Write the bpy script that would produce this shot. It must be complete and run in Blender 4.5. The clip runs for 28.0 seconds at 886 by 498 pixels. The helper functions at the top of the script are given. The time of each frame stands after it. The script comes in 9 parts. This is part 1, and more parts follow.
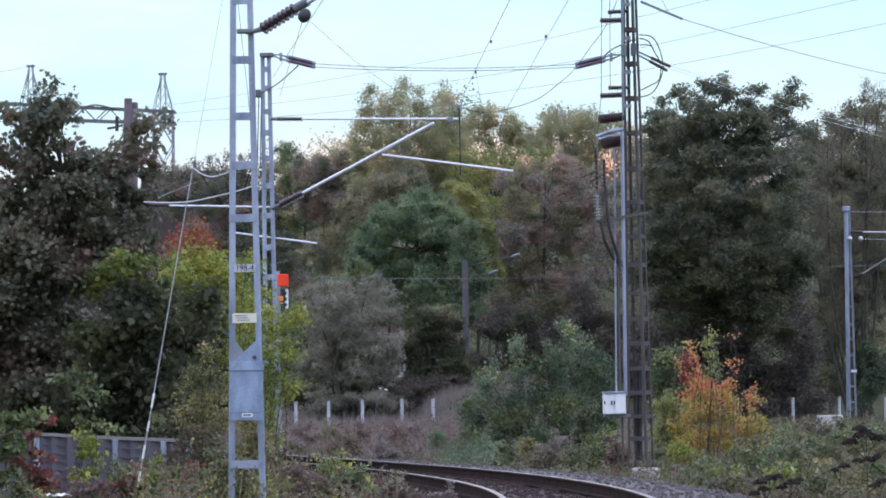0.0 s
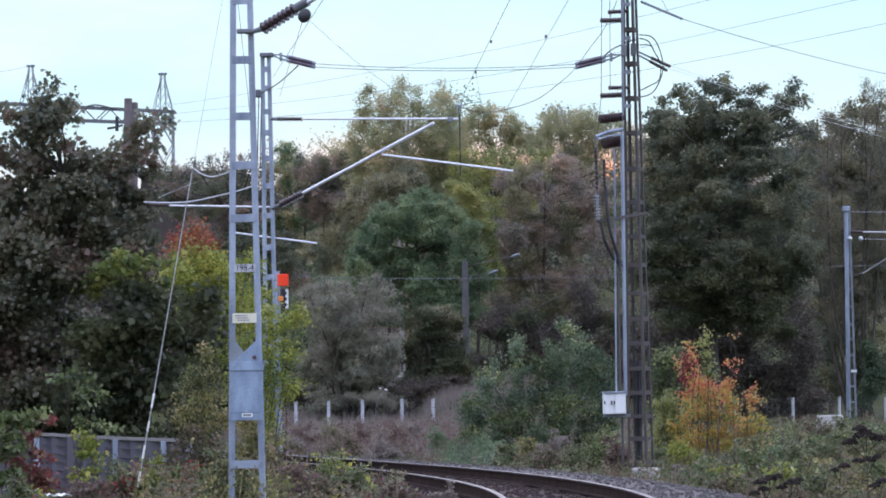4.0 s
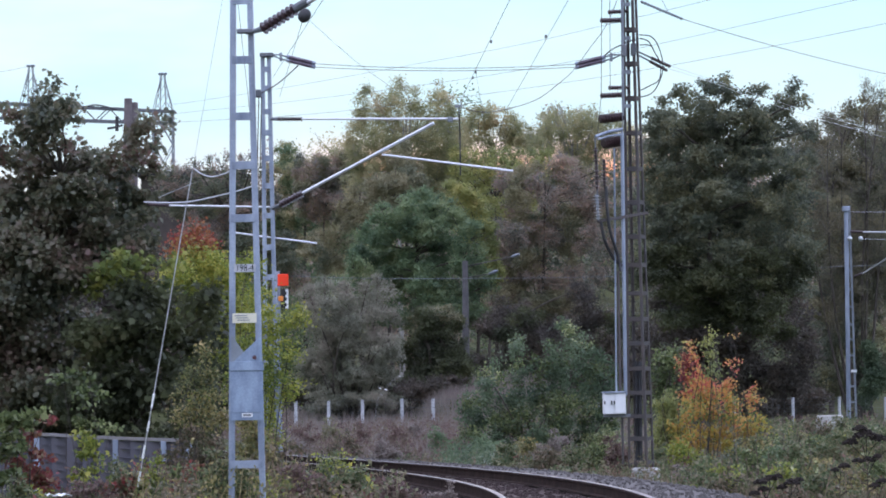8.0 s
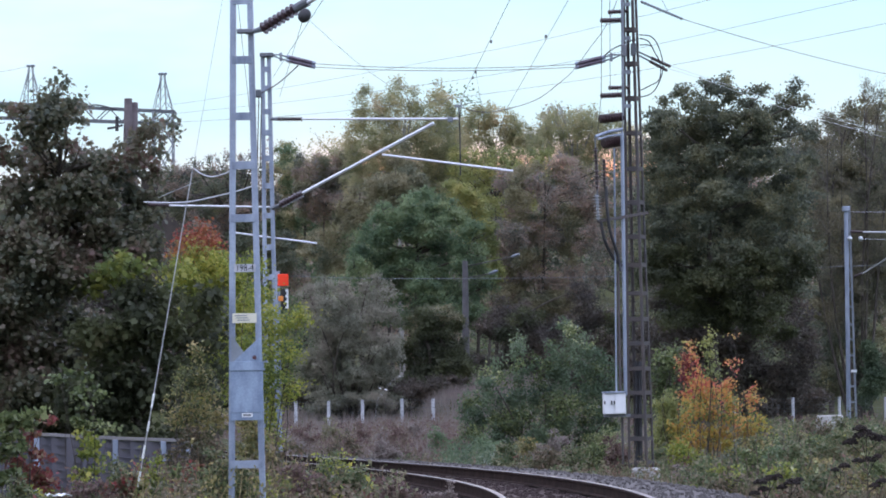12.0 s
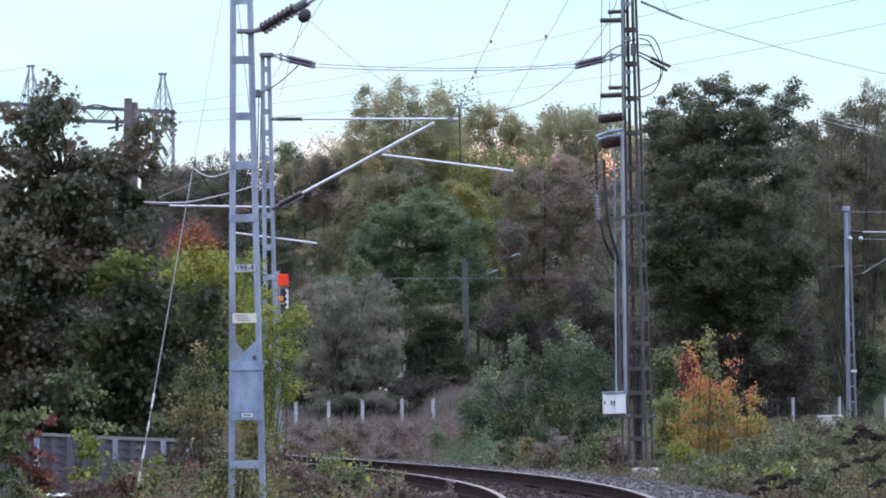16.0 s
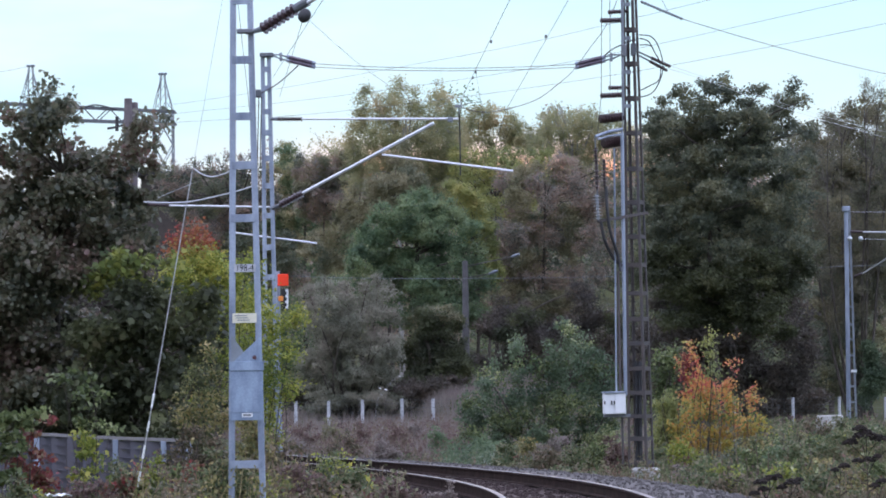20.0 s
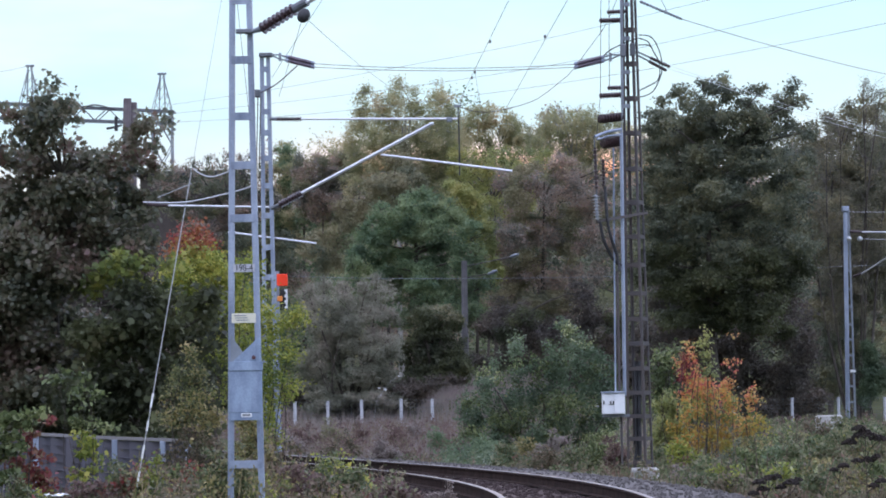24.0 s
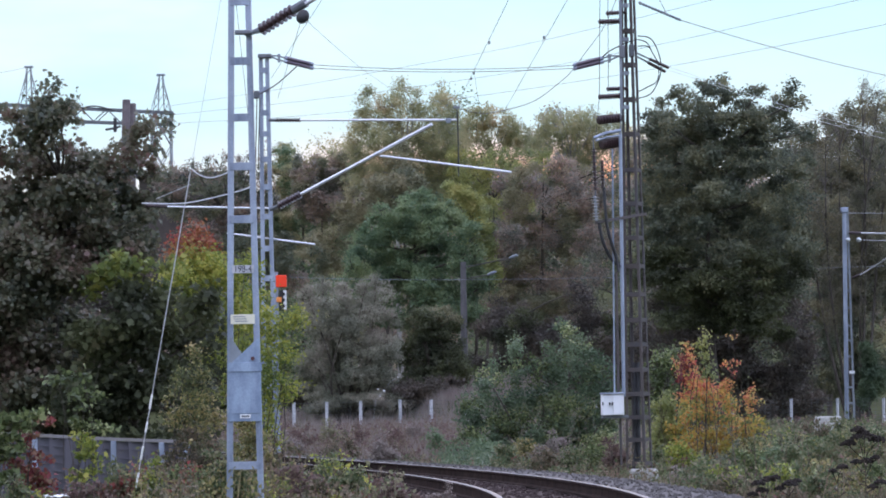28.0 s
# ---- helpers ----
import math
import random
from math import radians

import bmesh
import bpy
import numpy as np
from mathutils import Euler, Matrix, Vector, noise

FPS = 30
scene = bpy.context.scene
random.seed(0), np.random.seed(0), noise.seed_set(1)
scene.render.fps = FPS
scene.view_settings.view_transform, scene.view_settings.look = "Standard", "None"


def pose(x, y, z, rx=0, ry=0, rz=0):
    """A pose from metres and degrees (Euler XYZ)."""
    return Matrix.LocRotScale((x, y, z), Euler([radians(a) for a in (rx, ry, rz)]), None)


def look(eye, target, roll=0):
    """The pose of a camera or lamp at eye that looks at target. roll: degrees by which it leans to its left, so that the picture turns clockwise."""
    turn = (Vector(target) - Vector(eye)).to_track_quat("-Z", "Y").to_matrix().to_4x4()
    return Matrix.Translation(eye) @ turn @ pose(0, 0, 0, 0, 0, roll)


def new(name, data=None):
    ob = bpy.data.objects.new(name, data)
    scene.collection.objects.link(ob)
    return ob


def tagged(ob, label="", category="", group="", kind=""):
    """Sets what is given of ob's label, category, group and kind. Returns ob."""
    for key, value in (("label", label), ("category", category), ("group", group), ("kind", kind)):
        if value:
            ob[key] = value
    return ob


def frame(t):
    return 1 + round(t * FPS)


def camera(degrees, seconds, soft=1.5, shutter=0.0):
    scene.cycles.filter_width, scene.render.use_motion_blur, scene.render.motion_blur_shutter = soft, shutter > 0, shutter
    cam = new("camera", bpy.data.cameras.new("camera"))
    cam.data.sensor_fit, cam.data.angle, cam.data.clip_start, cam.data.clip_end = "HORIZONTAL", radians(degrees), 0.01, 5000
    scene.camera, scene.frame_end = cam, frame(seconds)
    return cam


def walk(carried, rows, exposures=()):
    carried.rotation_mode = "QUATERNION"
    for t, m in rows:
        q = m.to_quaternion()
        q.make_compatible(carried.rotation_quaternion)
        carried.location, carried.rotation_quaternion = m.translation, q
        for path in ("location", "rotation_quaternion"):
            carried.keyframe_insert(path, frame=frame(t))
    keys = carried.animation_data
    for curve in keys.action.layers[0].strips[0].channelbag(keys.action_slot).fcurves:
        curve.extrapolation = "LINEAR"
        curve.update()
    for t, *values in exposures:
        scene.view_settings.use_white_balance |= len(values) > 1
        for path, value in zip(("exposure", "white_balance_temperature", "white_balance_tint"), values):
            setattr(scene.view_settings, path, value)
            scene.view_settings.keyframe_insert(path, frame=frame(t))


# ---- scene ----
EYE = (0.0, 0.0, 1.46)
AIM = (0.0, 100.0, 6.7145)


def aim(dx=0.0, dz=0.0):
    return look(EYE, (AIM[0] + dx, AIM[1], AIM[2] + dz), -0.95)


cam = camera(16.2252, 28.0, soft=1.8)
walk(cam, [(0.0, aim()), (23.8, aim()), (24.0, aim(0.027)), (24.2, aim()), (26.8, aim()), (27.1, aim(0.02)),
           (27.5, aim(0.05, -0.02)), (27.8, aim(0.07, 0.02)), (28.0, aim(0.06, 0.035))],
     exposures=[(0.0, 0.27), (28.0, 0.27)])

# ---- sky and sun ----
world = bpy.data.worlds.new("evening_sky")
scene.world = world
world.use_nodes = True
wn, wl = world.node_tree.nodes, world.node_tree.links
wn.clear()
SUN_EL, SUN_ROT = radians(5.0), radians(4.0)
sky = wn.new("ShaderNodeTexSky")
sky.sky_type, sky.sun_disc = "NISHITA", False
sky.sun_elevation, sky.sun_rotation = SUN_EL, SUN_ROT
sky.air_density, sky.dust_density, sky.ozone_density = 1.0, 1.0, 2.0
co = wn.new("ShaderNodeTexCoord")
sep = wn.new("ShaderNodeSeparateXYZ")
wl.new(co.outputs["Generated"], sep.inputs[0])
ramp = wn.new("ShaderNodeValToRGB")          # thin evening overcast by height above the horizon
wl.new(sep.outputs["Z"], ramp.inputs[0])
stops = [(0.0, (0.45, 0.36, 0.34)), (0.060, (0.72, 0.62, 0.62)), (0.080, (0.64, 0.78, 0.90)), (0.095, (0.57, 0.82, 0.97)),
         (0.13, (0.48, 0.83, 1.05)), (0.40, (1.42, 1.56, 2.25)), (1.0, (1.64, 1.75, 2.55))]
while len(ramp.color_ramp.elements) < len(stops):
    ramp.color_ramp.elements.new(0.5)
for e, (p, c) in zip(ramp.color_ramp.elements, stops):
    e.position, e.color = p, (*c, 1)
cloud = wn.new("ShaderNodeTexNoise")
cloud.inputs["Scale"].default_value, cloud.inputs["Detail"].default_value = 6.0, 5.0
stretch = wn.new("ShaderNodeMapping")
stretch.inputs["Scale"].default_value = (1.0, 1.0, 3.0)
wl.new(co.outputs["Generated"], stretch.inputs["Vector"])
wl.new(stretch.outputs["Vector"], cloud.inputs["Vector"])
cr = wn.new("ShaderNodeValToRGB")
cr.color_ramp.elements[0].position, cr.color_ramp.elements[1].position = 0.40, 0.60
wl.new(cloud.outputs["Fac"], cr.inputs[0])
whiten = wn.new("ShaderNodeMix")
whiten.data_type = "RGBA"
cmul = wn.new("ShaderNodeMath")
cmul.operation = "MULTIPLY"
cmul.inputs[1].default_value = 0.5
wl.new(cr.outputs["Color"], cmul.inputs[0])
drift, thick = wn.new("ShaderNodeMapRange"), wn.new("ShaderNodeMath")      # cloud thins out to one side
drift.inputs["From Min"].default_value, drift.inputs["From Max"].default_value = 0.10, -0.10
drift.inputs["To Min"].default_value, drift.inputs["To Max"].default_value = 0.25, 0.85
wl.new(sep.outputs["X"], drift.inputs["Value"])
thick.operation = "MULTIPLY"
wl.new(cmul.outputs[0], thick.inputs[0])
wl.new(drift.outputs[0], thick.inputs[1])
wl.new(thick.outputs[0], whiten.inputs["Factor"])
wl.new(ramp.outputs["Color"], whiten.inputs[6])
whiten.inputs[7].default_value = (1.0, 0.98, 0.99, 1)
veil = wn.new("ShaderNodeMix")            # thin cloud over the clear evening sky
veil.data_type = "RGBA"
veil.inputs["Factor"].default_value = 0.965
dim = wn.new("ShaderNodeVectorMath")
dim.operation = "SCALE"
dim.inputs["Scale"].default_value = 0.1
# sunset glow low over the wood, round the sun's bearing
glow = wn.new("ShaderNodeValToRGB")
glow_stops = [(0.0, (0.5, 0.2, 0.1)), (0.066, (0.98, 0.34, 0.15)), (0.077, (1.0, 0.42, 0.25)), (0.084, (0.95, 0.70, 0.66)), (0.091, (0.62, 0.83, 0.93))]
while len(glow.color_ramp.elements) < len(glow_stops):
    glow.color_ramp.elements.new(0.5)
for e, (p, c) in zip(glow.color_ramp.elements, glow_stops):
    e.position, e.color = p, (*c, 1)
wl.new(sep.outputs["Z"], glow.inputs[0])
away, span, low, mask = (wn.new("ShaderNodeMath") for _ in range(4))
away.operation, away.inputs[1].default_value = "SUBTRACT", 0.020
wl.new(sep.outputs["X"], away.inputs[0])
span.operation = "ABSOLUTE"
wl.new(away.outputs[0], span.inputs[0])
fade = wn.new("ShaderNodeMapRange")
fade.inputs["From Min"].default_value, fade.inputs["From Max"].default_value = 0.072, 0.045
wl.new(span.outputs[0], fade.inputs["Value"])
low.operation, low.inputs[1].default_value = "LESS_THAN", 0.091
wl.new(sep.outputs["Z"], low.inputs[0])
mask.operation = "MULTIPLY"
wl.new(fade.outputs[0], mask.inputs[0])
wl.new(low.outputs[0], mask.inputs[1])
ahead, both, sunset = wn.new("ShaderNodeMath"), wn.new("ShaderNodeMath"), wn.new("ShaderNodeMix")
ahead.operation, ahead.inputs[1].default_value = "GREATER_THAN", 0.0
wl.new(sep.outputs["Y"], ahead.inputs[0])
both.operation = "MULTIPLY"
wl.new(mask.outputs[0], both.inputs[0])
wl.new(ahead.outputs[0], both.inputs[1])
sunset.data_type = "RGBA"
wl.new(both.outputs[0], sunset.inputs["Factor"])
wl.new(whiten.outputs[2], sunset.inputs[6])
wl.new(glow.outputs["Color"], sunset.inputs[7])
bg, wout = wn.new("ShaderNodeBackground"), wn.new("ShaderNodeOutputWorld")
wl.new(sky.outputs["Color"], dim.inputs[0])
wl.new(dim.outputs[0], veil.inputs[6])
wl.new(sunset.outputs[2], veil.inputs[7])
wl.new(veil.outputs[2], bg.inputs["Color"])
bg.inputs["Strength"].default_value = 1.0
wl.new(bg.outputs[0], wout.inputs["Surface"])

sun = new("sun", bpy.data.lights.new("sun", "SUN"))
sun.data.energy, sun.data.angle, sun.data.color = 0.5, radians(20), (1.0, 0.80, 0.62)
sun.matrix_world = look((10, 140, 60), (10 - 140 * math.sin(SUN_ROT), 0, 60 - 140 * math.tan(SUN_EL)))


# ---- materials ----
def nodes_of(name):
    m = bpy.data.materials.new(name)
    m.use_nodes = True
    nt = m.node_tree
    return m, nt.nodes, nt.links, nt.nodes["Principled BSDF"]


def surface(name, c1, c2, rough=0.6, metal=0.0, grain=30.0, blotch=3.0, bump=0.15, mixed=0.5, c3=None, streak=1.0):
    """Two-scale procedural surface: blotches between c1 and c2, fine grain, and stains of c3."""
    m, n, l, b = nodes_of(name)
    tc = n.new("ShaderNodeTexCoord")
    info = n.new("ShaderNodeObjectInfo")
    off = n.new("ShaderNodeVectorMath")
    off.operation = "MULTIPLY_ADD"
    off.inputs[1].default_value = (17, 17, 17)
    l.new(info.outputs["Random"], off.inputs[0])
    l.new(tc.outputs["Object"], off.inputs[2])
    big, fine = n.new("ShaderNodeTexNoise"), n.new("ShaderNodeTexNoise")
    big.inputs["Scale"].default_value, big.inputs["Detail"].default_value = blotch, 6
    fine.inputs["Scale"].default_value, fine.inputs["Detail"].default_value = grain, 4
    run = n.new("ShaderNodeVectorMath")
    run.operation = "MULTIPLY"
    run.inputs[1].default_value = (1, 1, streak)
    l.new(off.outputs[0], run.inputs[0])
    l.new(run.outputs[0], big.inputs["Vector"])
    l.new(off.outputs[0], fine.inputs["Vector"])
    r = n.new("ShaderNodeValToRGB")
    r.color_ramp.elements[0].position, r.color_ramp.elements[1].position = 0.5 - mixed * 0.4, 0.5 + mixed * 0.4
    r.color_ramp.elements[0].color, r.color_ramp.elements[1].color = (*c1, 1), (*c2, 1)
    if c3:
        e = r.color_ramp.elements.new(0.78)
        e.color = (*c3, 1)
    add = n.new("ShaderNodeMath")
    add.operation = "MULTIPLY_ADD"
    add.inputs[1].default_value = 0.35
    sub = n.new("ShaderNodeMath")
    sub.operation = "SUBTRACT"
    sub.inputs[1].default_value = 0.175
    l.new(fine.outputs["Fac"], add.inputs[0])
    l.new(big.outputs["Fac"], add.inputs[2])
    l.new(add.outputs[0], sub.inputs[0])
    l.new(sub.outputs[0], r.inputs[0])
    l.new(r.outputs["Color"], b.inputs["Base Color"])
    b.inputs["Roughness"].default_value, b.inputs["Metallic"].default_value = rough, metal
    if bump:
        bp = n.new("ShaderNodeBump")
        bp.inputs["Strength"].default_value, bp.inputs["Distance"].default_value = bump, 0.02
        l.new(fine.outputs["Fac"], bp.inputs["Height"])
        l.new(bp.outputs[0], b.inputs["Normal"])
    return m


def foliage(name, colours, through_leaf=0.42, rough=0.5, vary=0.3, gloss=0.27):
    """Leaf material: each leaf takes one of the colours, some light passes through."""
    m, n, l, b = nodes_of(name)
    geo, info = n.new("ShaderNodeNewGeometry"), n.new("ShaderNodeObjectInfo")
    r = n.new("ShaderNodeValToRGB")
    while len(r.color_ramp.elements) < len(colours):
        r.color_ramp.elements.new(0.5)
    for i, (e, c) in enumerate(zip(r.color_ramp.elements, colours)):
        # lift, strongest in blue, puts haze into the leaf colours
        e.position, e.color = i / max(1, len(colours) - 1), (c[0] * 1.26, c[1] * 1.25, c[2] * 1.54, 1)
    tc, nz = n.new("ShaderNodeTexCoord"), n.new("ShaderNodeTexNoise")
    nz.inputs["Scale"].default_value, nz.inputs["Detail"].default_value = 0.7, 3
    l.new(tc.outputs["Object"], nz.inputs["Vector"])
    mx = n.new("ShaderNodeMath")
    mx.operation = "MULTIPLY_ADD"
    mx.inputs[1].default_value = vary
    l.new(geo.outputs["Random Per Island"], mx.inputs[0])
    sh = n.new("ShaderNodeMath")
    sh.operation = "MULTIPLY_ADD"
    sh.inputs[1].default_value, sh.inputs[2].default_value = 2.2, -0.63 - vary / 2
    l.new(nz.outputs["Fac"], sh.inputs[0])
    l.new(sh.outputs[0], mx.inputs[2])
    l.new(mx.outputs[0], r.inputs[0])
    l.new(r.outputs["Color"], b.inputs["Base Color"])
    b.inputs["Roughness"].default_value = rough
    b.inputs["Specular IOR Level"].default_value = gloss
    tr, ms = n.new("ShaderNodeBsdfTranslucent"), n.new("ShaderNodeMixShader")
    l.new(r.outputs["Color"], tr.inputs["Color"])
    ms.inputs[0].default_value = through_leaf
    l.new(b.outputs[0], ms.inputs[1])
    l.new(tr.outputs[0], ms.inputs[2])
    l.new(ms.outputs[0], n["Material Output"].inputs["Surface"])
    return m


M = {}
M["steel"] = surface("galvanised_steel", (0.15, 0.18, 0.24), (0.39, 0.44, 0.53), 0.55, 0.25, 50, 4, 0.08, 0.55, c3=(0.20, 0.215, 0.25), streak=0.22)
M["steel_dark"] = surface("weathered_steel", (0.10, 0.11, 0.12), (0.19, 0.20, 0.22), 0.65, 0.3, 60, 3, 0.08)
M["steel_mid"] = surface("dull_galvanised_steel", (0.18, 0.20, 0.23), (0.27, 0.30, 0.33), 0.6, 0.35, 60, 3, 0.06)
M["steel_old"] = surface("old_grey_steel", (0.06, 0.058, 0.064), (0.145, 0.15, 0.17), 0.65, 0.15, 60, 2, 0.08, 0.8, c3=(0.085, 0.066, 0.056))
M["alu"] = surface("aluminium_tube", (0.62, 0.64, 0.68), (0.75, 0.77, 0.80), 0.35, 0.6, 80, 5, 0.02)
M["ceramic"] = surface("brown_porcelain", (0.035, 0.022, 0.025), (0.06, 0.035, 0.035), 0.3, 0.0, 50, 6, 0.0)
M["ceramic_violet"] = surface("dull_violet_porcelain", (0.09, 0.07, 0.095), (0.15, 0.12, 0.15), 0.35, 0.0, 50, 6, 0.0)
M["ceramic_grey"] = surface("grey_porcelain", (0.30, 0.32, 0.36), (0.40, 0.42, 0.45), 0.3, 0.0, 50, 6, 0.0)
M["cable"] = surface("black_cable", (0.02, 0.02, 0.022), (0.04, 0.04, 0.045), 0.6, 0.0, 50, 6, 0.0)
M["copper"] = surface("weathered_copper_wire", (0.09, 0.08, 0.09), (0.14, 0.12, 0.12), 0.5, 0.6, 50, 6, 0.0)
M["pale_wire"] = surface("aluminium_wire", (0.45, 0.47, 0.50), (0.60, 0.62, 0.64), 0.45, 0.5, 50, 6, 0.0)
M["white"] = surface("white_enamel", (0.66, 0.68, 0.70), (0.80, 0.80, 0.80), 0.4, 0.0, 40, 4, 0.02, c3=(0.5, 0.5, 0.48))
M["cream"] = surface("yellowed_plate", (0.62, 0.58, 0.44), (0.72, 0.69, 0.56), 0.5, 0.0, 40, 4, 0.02)
M["black"] = surface("black_paint", (0.012, 0.012, 0.014), (0.03, 0.03, 0.03), 0.5, 0.0, 40, 4, 0.02)
M["red"] = surface("signal_red_paint", (0.92, 0.045, 0.008), (1.0, 0.06, 0.012), 0.4, 0.0, 30, 4, 0.0)
M["orange"] = surface("orange_paint", (0.75, 0.22, 0.04), (0.8, 0.28, 0.06), 0.5, 0.0, 30, 4, 0.0)
M["red_mark"] = surface("dull_red_mark", (0.085, 0.035, 0.042), (0.13, 0.045, 0.05), 0.5, 0.0, 30, 4, 0.0)
M["panel"] = surface("grey_sheet_metal", (0.16, 0.21, 0.30), (0.33, 0.41, 0.53), 0.5, 0.25, 40, 6, 0.05, 0.5, c3=(0.20, 0.22, 0.28), streak=0.3)
M["fence_sheet"] = surface("weathered_fence_sheet", (0.095, 0.10, 0.135), (0.19, 0.195, 0.25), 0.7, 0.1, 30, 3, 0.1, 0.8, c3=(0.12, 0.105, 0.115), streak=0.3)
M["rail_grey"] = surface("weathered_grey_rail", (0.20, 0.20, 0.22), (0.36, 0.355, 0.37), 0.8, 0.0, 30, 6, 0.15, 0.9, c3=(0.22, 0.20, 0.18))
M["concrete"] = surface("concrete", (0.34, 0.33, 0.31), (0.50, 0.49, 0.46), 0.9, 0.0, 40, 3, 0.3, c3=(0.26, 0.25, 0.22))
M["concrete_dark"] = surface("old_concrete", (0.12, 0.10, 0.105), (0.19, 0.16, 0.165), 0.9, 0.0, 40, 3, 0.3)
M["post"] = surface("pale_fence_post", (0.36, 0.37, 0.40), (0.54, 0.54, 0.57), 0.7, 0.0, 40, 5, 0.1)
M["wood_pole"] = surface("grey_wooden_pole", (0.065, 0.062, 0.066), (0.12, 0.113, 0.115), 0.85, 0.0, 25, 2, 0.4)
M["rail_side"] = surface("rusty_rail", (0.022, 0.015, 0.013), (0.05, 0.032, 0.027), 1.0, 0.0, 60, 4, 0.2)
M["rail_top"] = surface("worn_rail_head", (0.06, 0.048, 0.045), (0.20, 0.18, 0.178), 0.55, 0.3, 60, 1.2, 0.05, 0.9)
M["sleeper"] = surface("sleeper_concrete", (0.075, 0.058, 0.052), (0.13, 0.105, 0.095), 1.0, 0.0, 40, 3, 0.3)
M["ballast"] = surface("ballast_stone", (0.042, 0.031, 0.029), (0.075, 0.056, 0.053), 1.0, 0.0, 25, 8, 0.5, 0.9)
M["ballast_grey"] = surface("clean_grey_ballast", (0.095, 0.087, 0.084), (0.155, 0.143, 0.137), 1.0, 0.0, 25, 8, 0.4, 0.9)
M["bark"] = surface("tree_bark", (0.035, 0.028, 0.022), (0.09, 0.075, 0.06), 0.9, 0.0, 20, 3, 0.6)
M["bark_birch"] = surface("birch_bark", (0.12, 0.11, 0.10), (0.42, 0.40, 0.37), 0.8, 0.0, 12, 4, 0.3, 0.9)
M["bark_pale"] = surface("grey_brown_twig_bark", (0.085, 0.072, 0.062), (0.17, 0.15, 0.135), 0.9, 0.0, 20, 3, 0.3)
M["stalk"] = surface("dry_brown_stalk", (0.045, 0.035, 0.022), (0.10, 0.075, 0.05), 0.9, 0.0, 30, 6, 0.2)
M["seed_head"] = surface("dark_seed_buttons", (0.012, 0.009, 0.008), (0.034, 0.023, 0.018), 1.0, 0.0, 60, 20, 0.2)
M["wood_dark"] = surface("dark_brown_boards", (0.045, 0.035, 0.03), (0.08, 0.065, 0.055), 0.8, 0.0, 20, 2, 0.2)
M["soil"] = surface("overgrown_soil", (0.035, 0.032, 0.018), (0.10, 0.085, 0.05), 1.0, 0.0, 6, 0.25, 0.6, 0.9, c3=(0.07, 0.08, 0.03))
M["glint"] = surface("reflective_sleeve", (0.85, 0.86, 0.84), (0.92, 0.92, 0.90), 0.3, 0.0, 30, 4, 0.0)
M["rod"] = surface("pale_guy_rod", (0.50, 0.50, 0.52), (0.62, 0.62, 0.64), 0.45, 0.4, 30, 4, 0.0)
M["roof"] = surface("dark_sheet_roof", (0.03, 0.03, 0.035), (0.06, 0.06, 0.065), 0.7, 0.0, 30, 2, 0.1)
for dull in ("ballast", "ballast_grey", "sleeper", "soil", "rail_side"):
    M[dull].node_tree.nodes["Principled BSDF"].inputs["Specular IOR Level"].default_value = 0.08
LEAF = {}
LEAF["maple_dark"] = foliage("dark_maple_leaves", [(0.0515, 0.0626, 0.0374), (0.0784, 0.0886, 0.0473), (0.1288, 0.1274, 0.0638), (0.14, 0.1188, 0.066), (0.1568, 0.0864, 0.0605)], rough=0.4, gloss=0.42, vary=0.5)
LEAF["maple_body"] = foliage("dull_green_maple_leaves", [(0.0468, 0.0549, 0.0325), (0.0754, 0.0854, 0.0438), (0.117, 0.1147, 0.0575), (0.1365, 0.1074, 0.0625), (0.1495, 0.0915, 0.0625)], rough=0.4, gloss=0.42, vary=0.45)
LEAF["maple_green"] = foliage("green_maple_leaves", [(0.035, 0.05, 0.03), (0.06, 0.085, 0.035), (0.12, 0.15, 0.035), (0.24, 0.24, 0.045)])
# darker copy of the maple leaves, with crown shade in its colour
LEAF["maple_shade"] = foliage("shade_tinted_maple_leaves", [(0.0333, 0.0402, 0.02), (0.0533, 0.0609, 0.028), (0.0801, 0.0913, 0.035), (0.1067, 0.0975, 0.0399)])
LEAF["yellow_green"] = foliage("yellow_green_leaves", [(0.0816, 0.1159, 0.026), (0.168, 0.205, 0.037), (0.27, 0.2867, 0.048), (0.372, 0.3355, 0.062)], rough=0.5, vary=0.75, gloss=0.3)
LEAF["red"] = foliage("red_autumn_leaves", [(0.21, 0.042, 0.035), (0.25, 0.075, 0.04), (0.26, 0.14, 0.045), (0.19, 0.17, 0.045)])
LEAF["orange"] = foliage("coral_autumn_leaves", [(0.42, 0.11, 0.08), (0.52, 0.21, 0.085), (0.52, 0.31, 0.09), (0.34, 0.30, 0.085), (0.18, 0.21, 0.07)], 0.5, vary=0.8)
LEAF["gold"] = foliage("golden_autumn_leaves", [(0.47, 0.17, 0.055), (0.50, 0.27, 0.06), (0.40, 0.31, 0.07), (0.23, 0.25, 0.065), (0.14, 0.19, 0.055), (0.10, 0.14, 0.05)], 0.5, vary=0.9)
LEAF["birch"] = foliage("olive_birch_leaves", [(0.1734, 0.1914, 0.0897), (0.26, 0.2646, 0.1161), (0.3584, 0.3208, 0.1423), (0.4392, 0.3489, 0.1846)], 0.6)
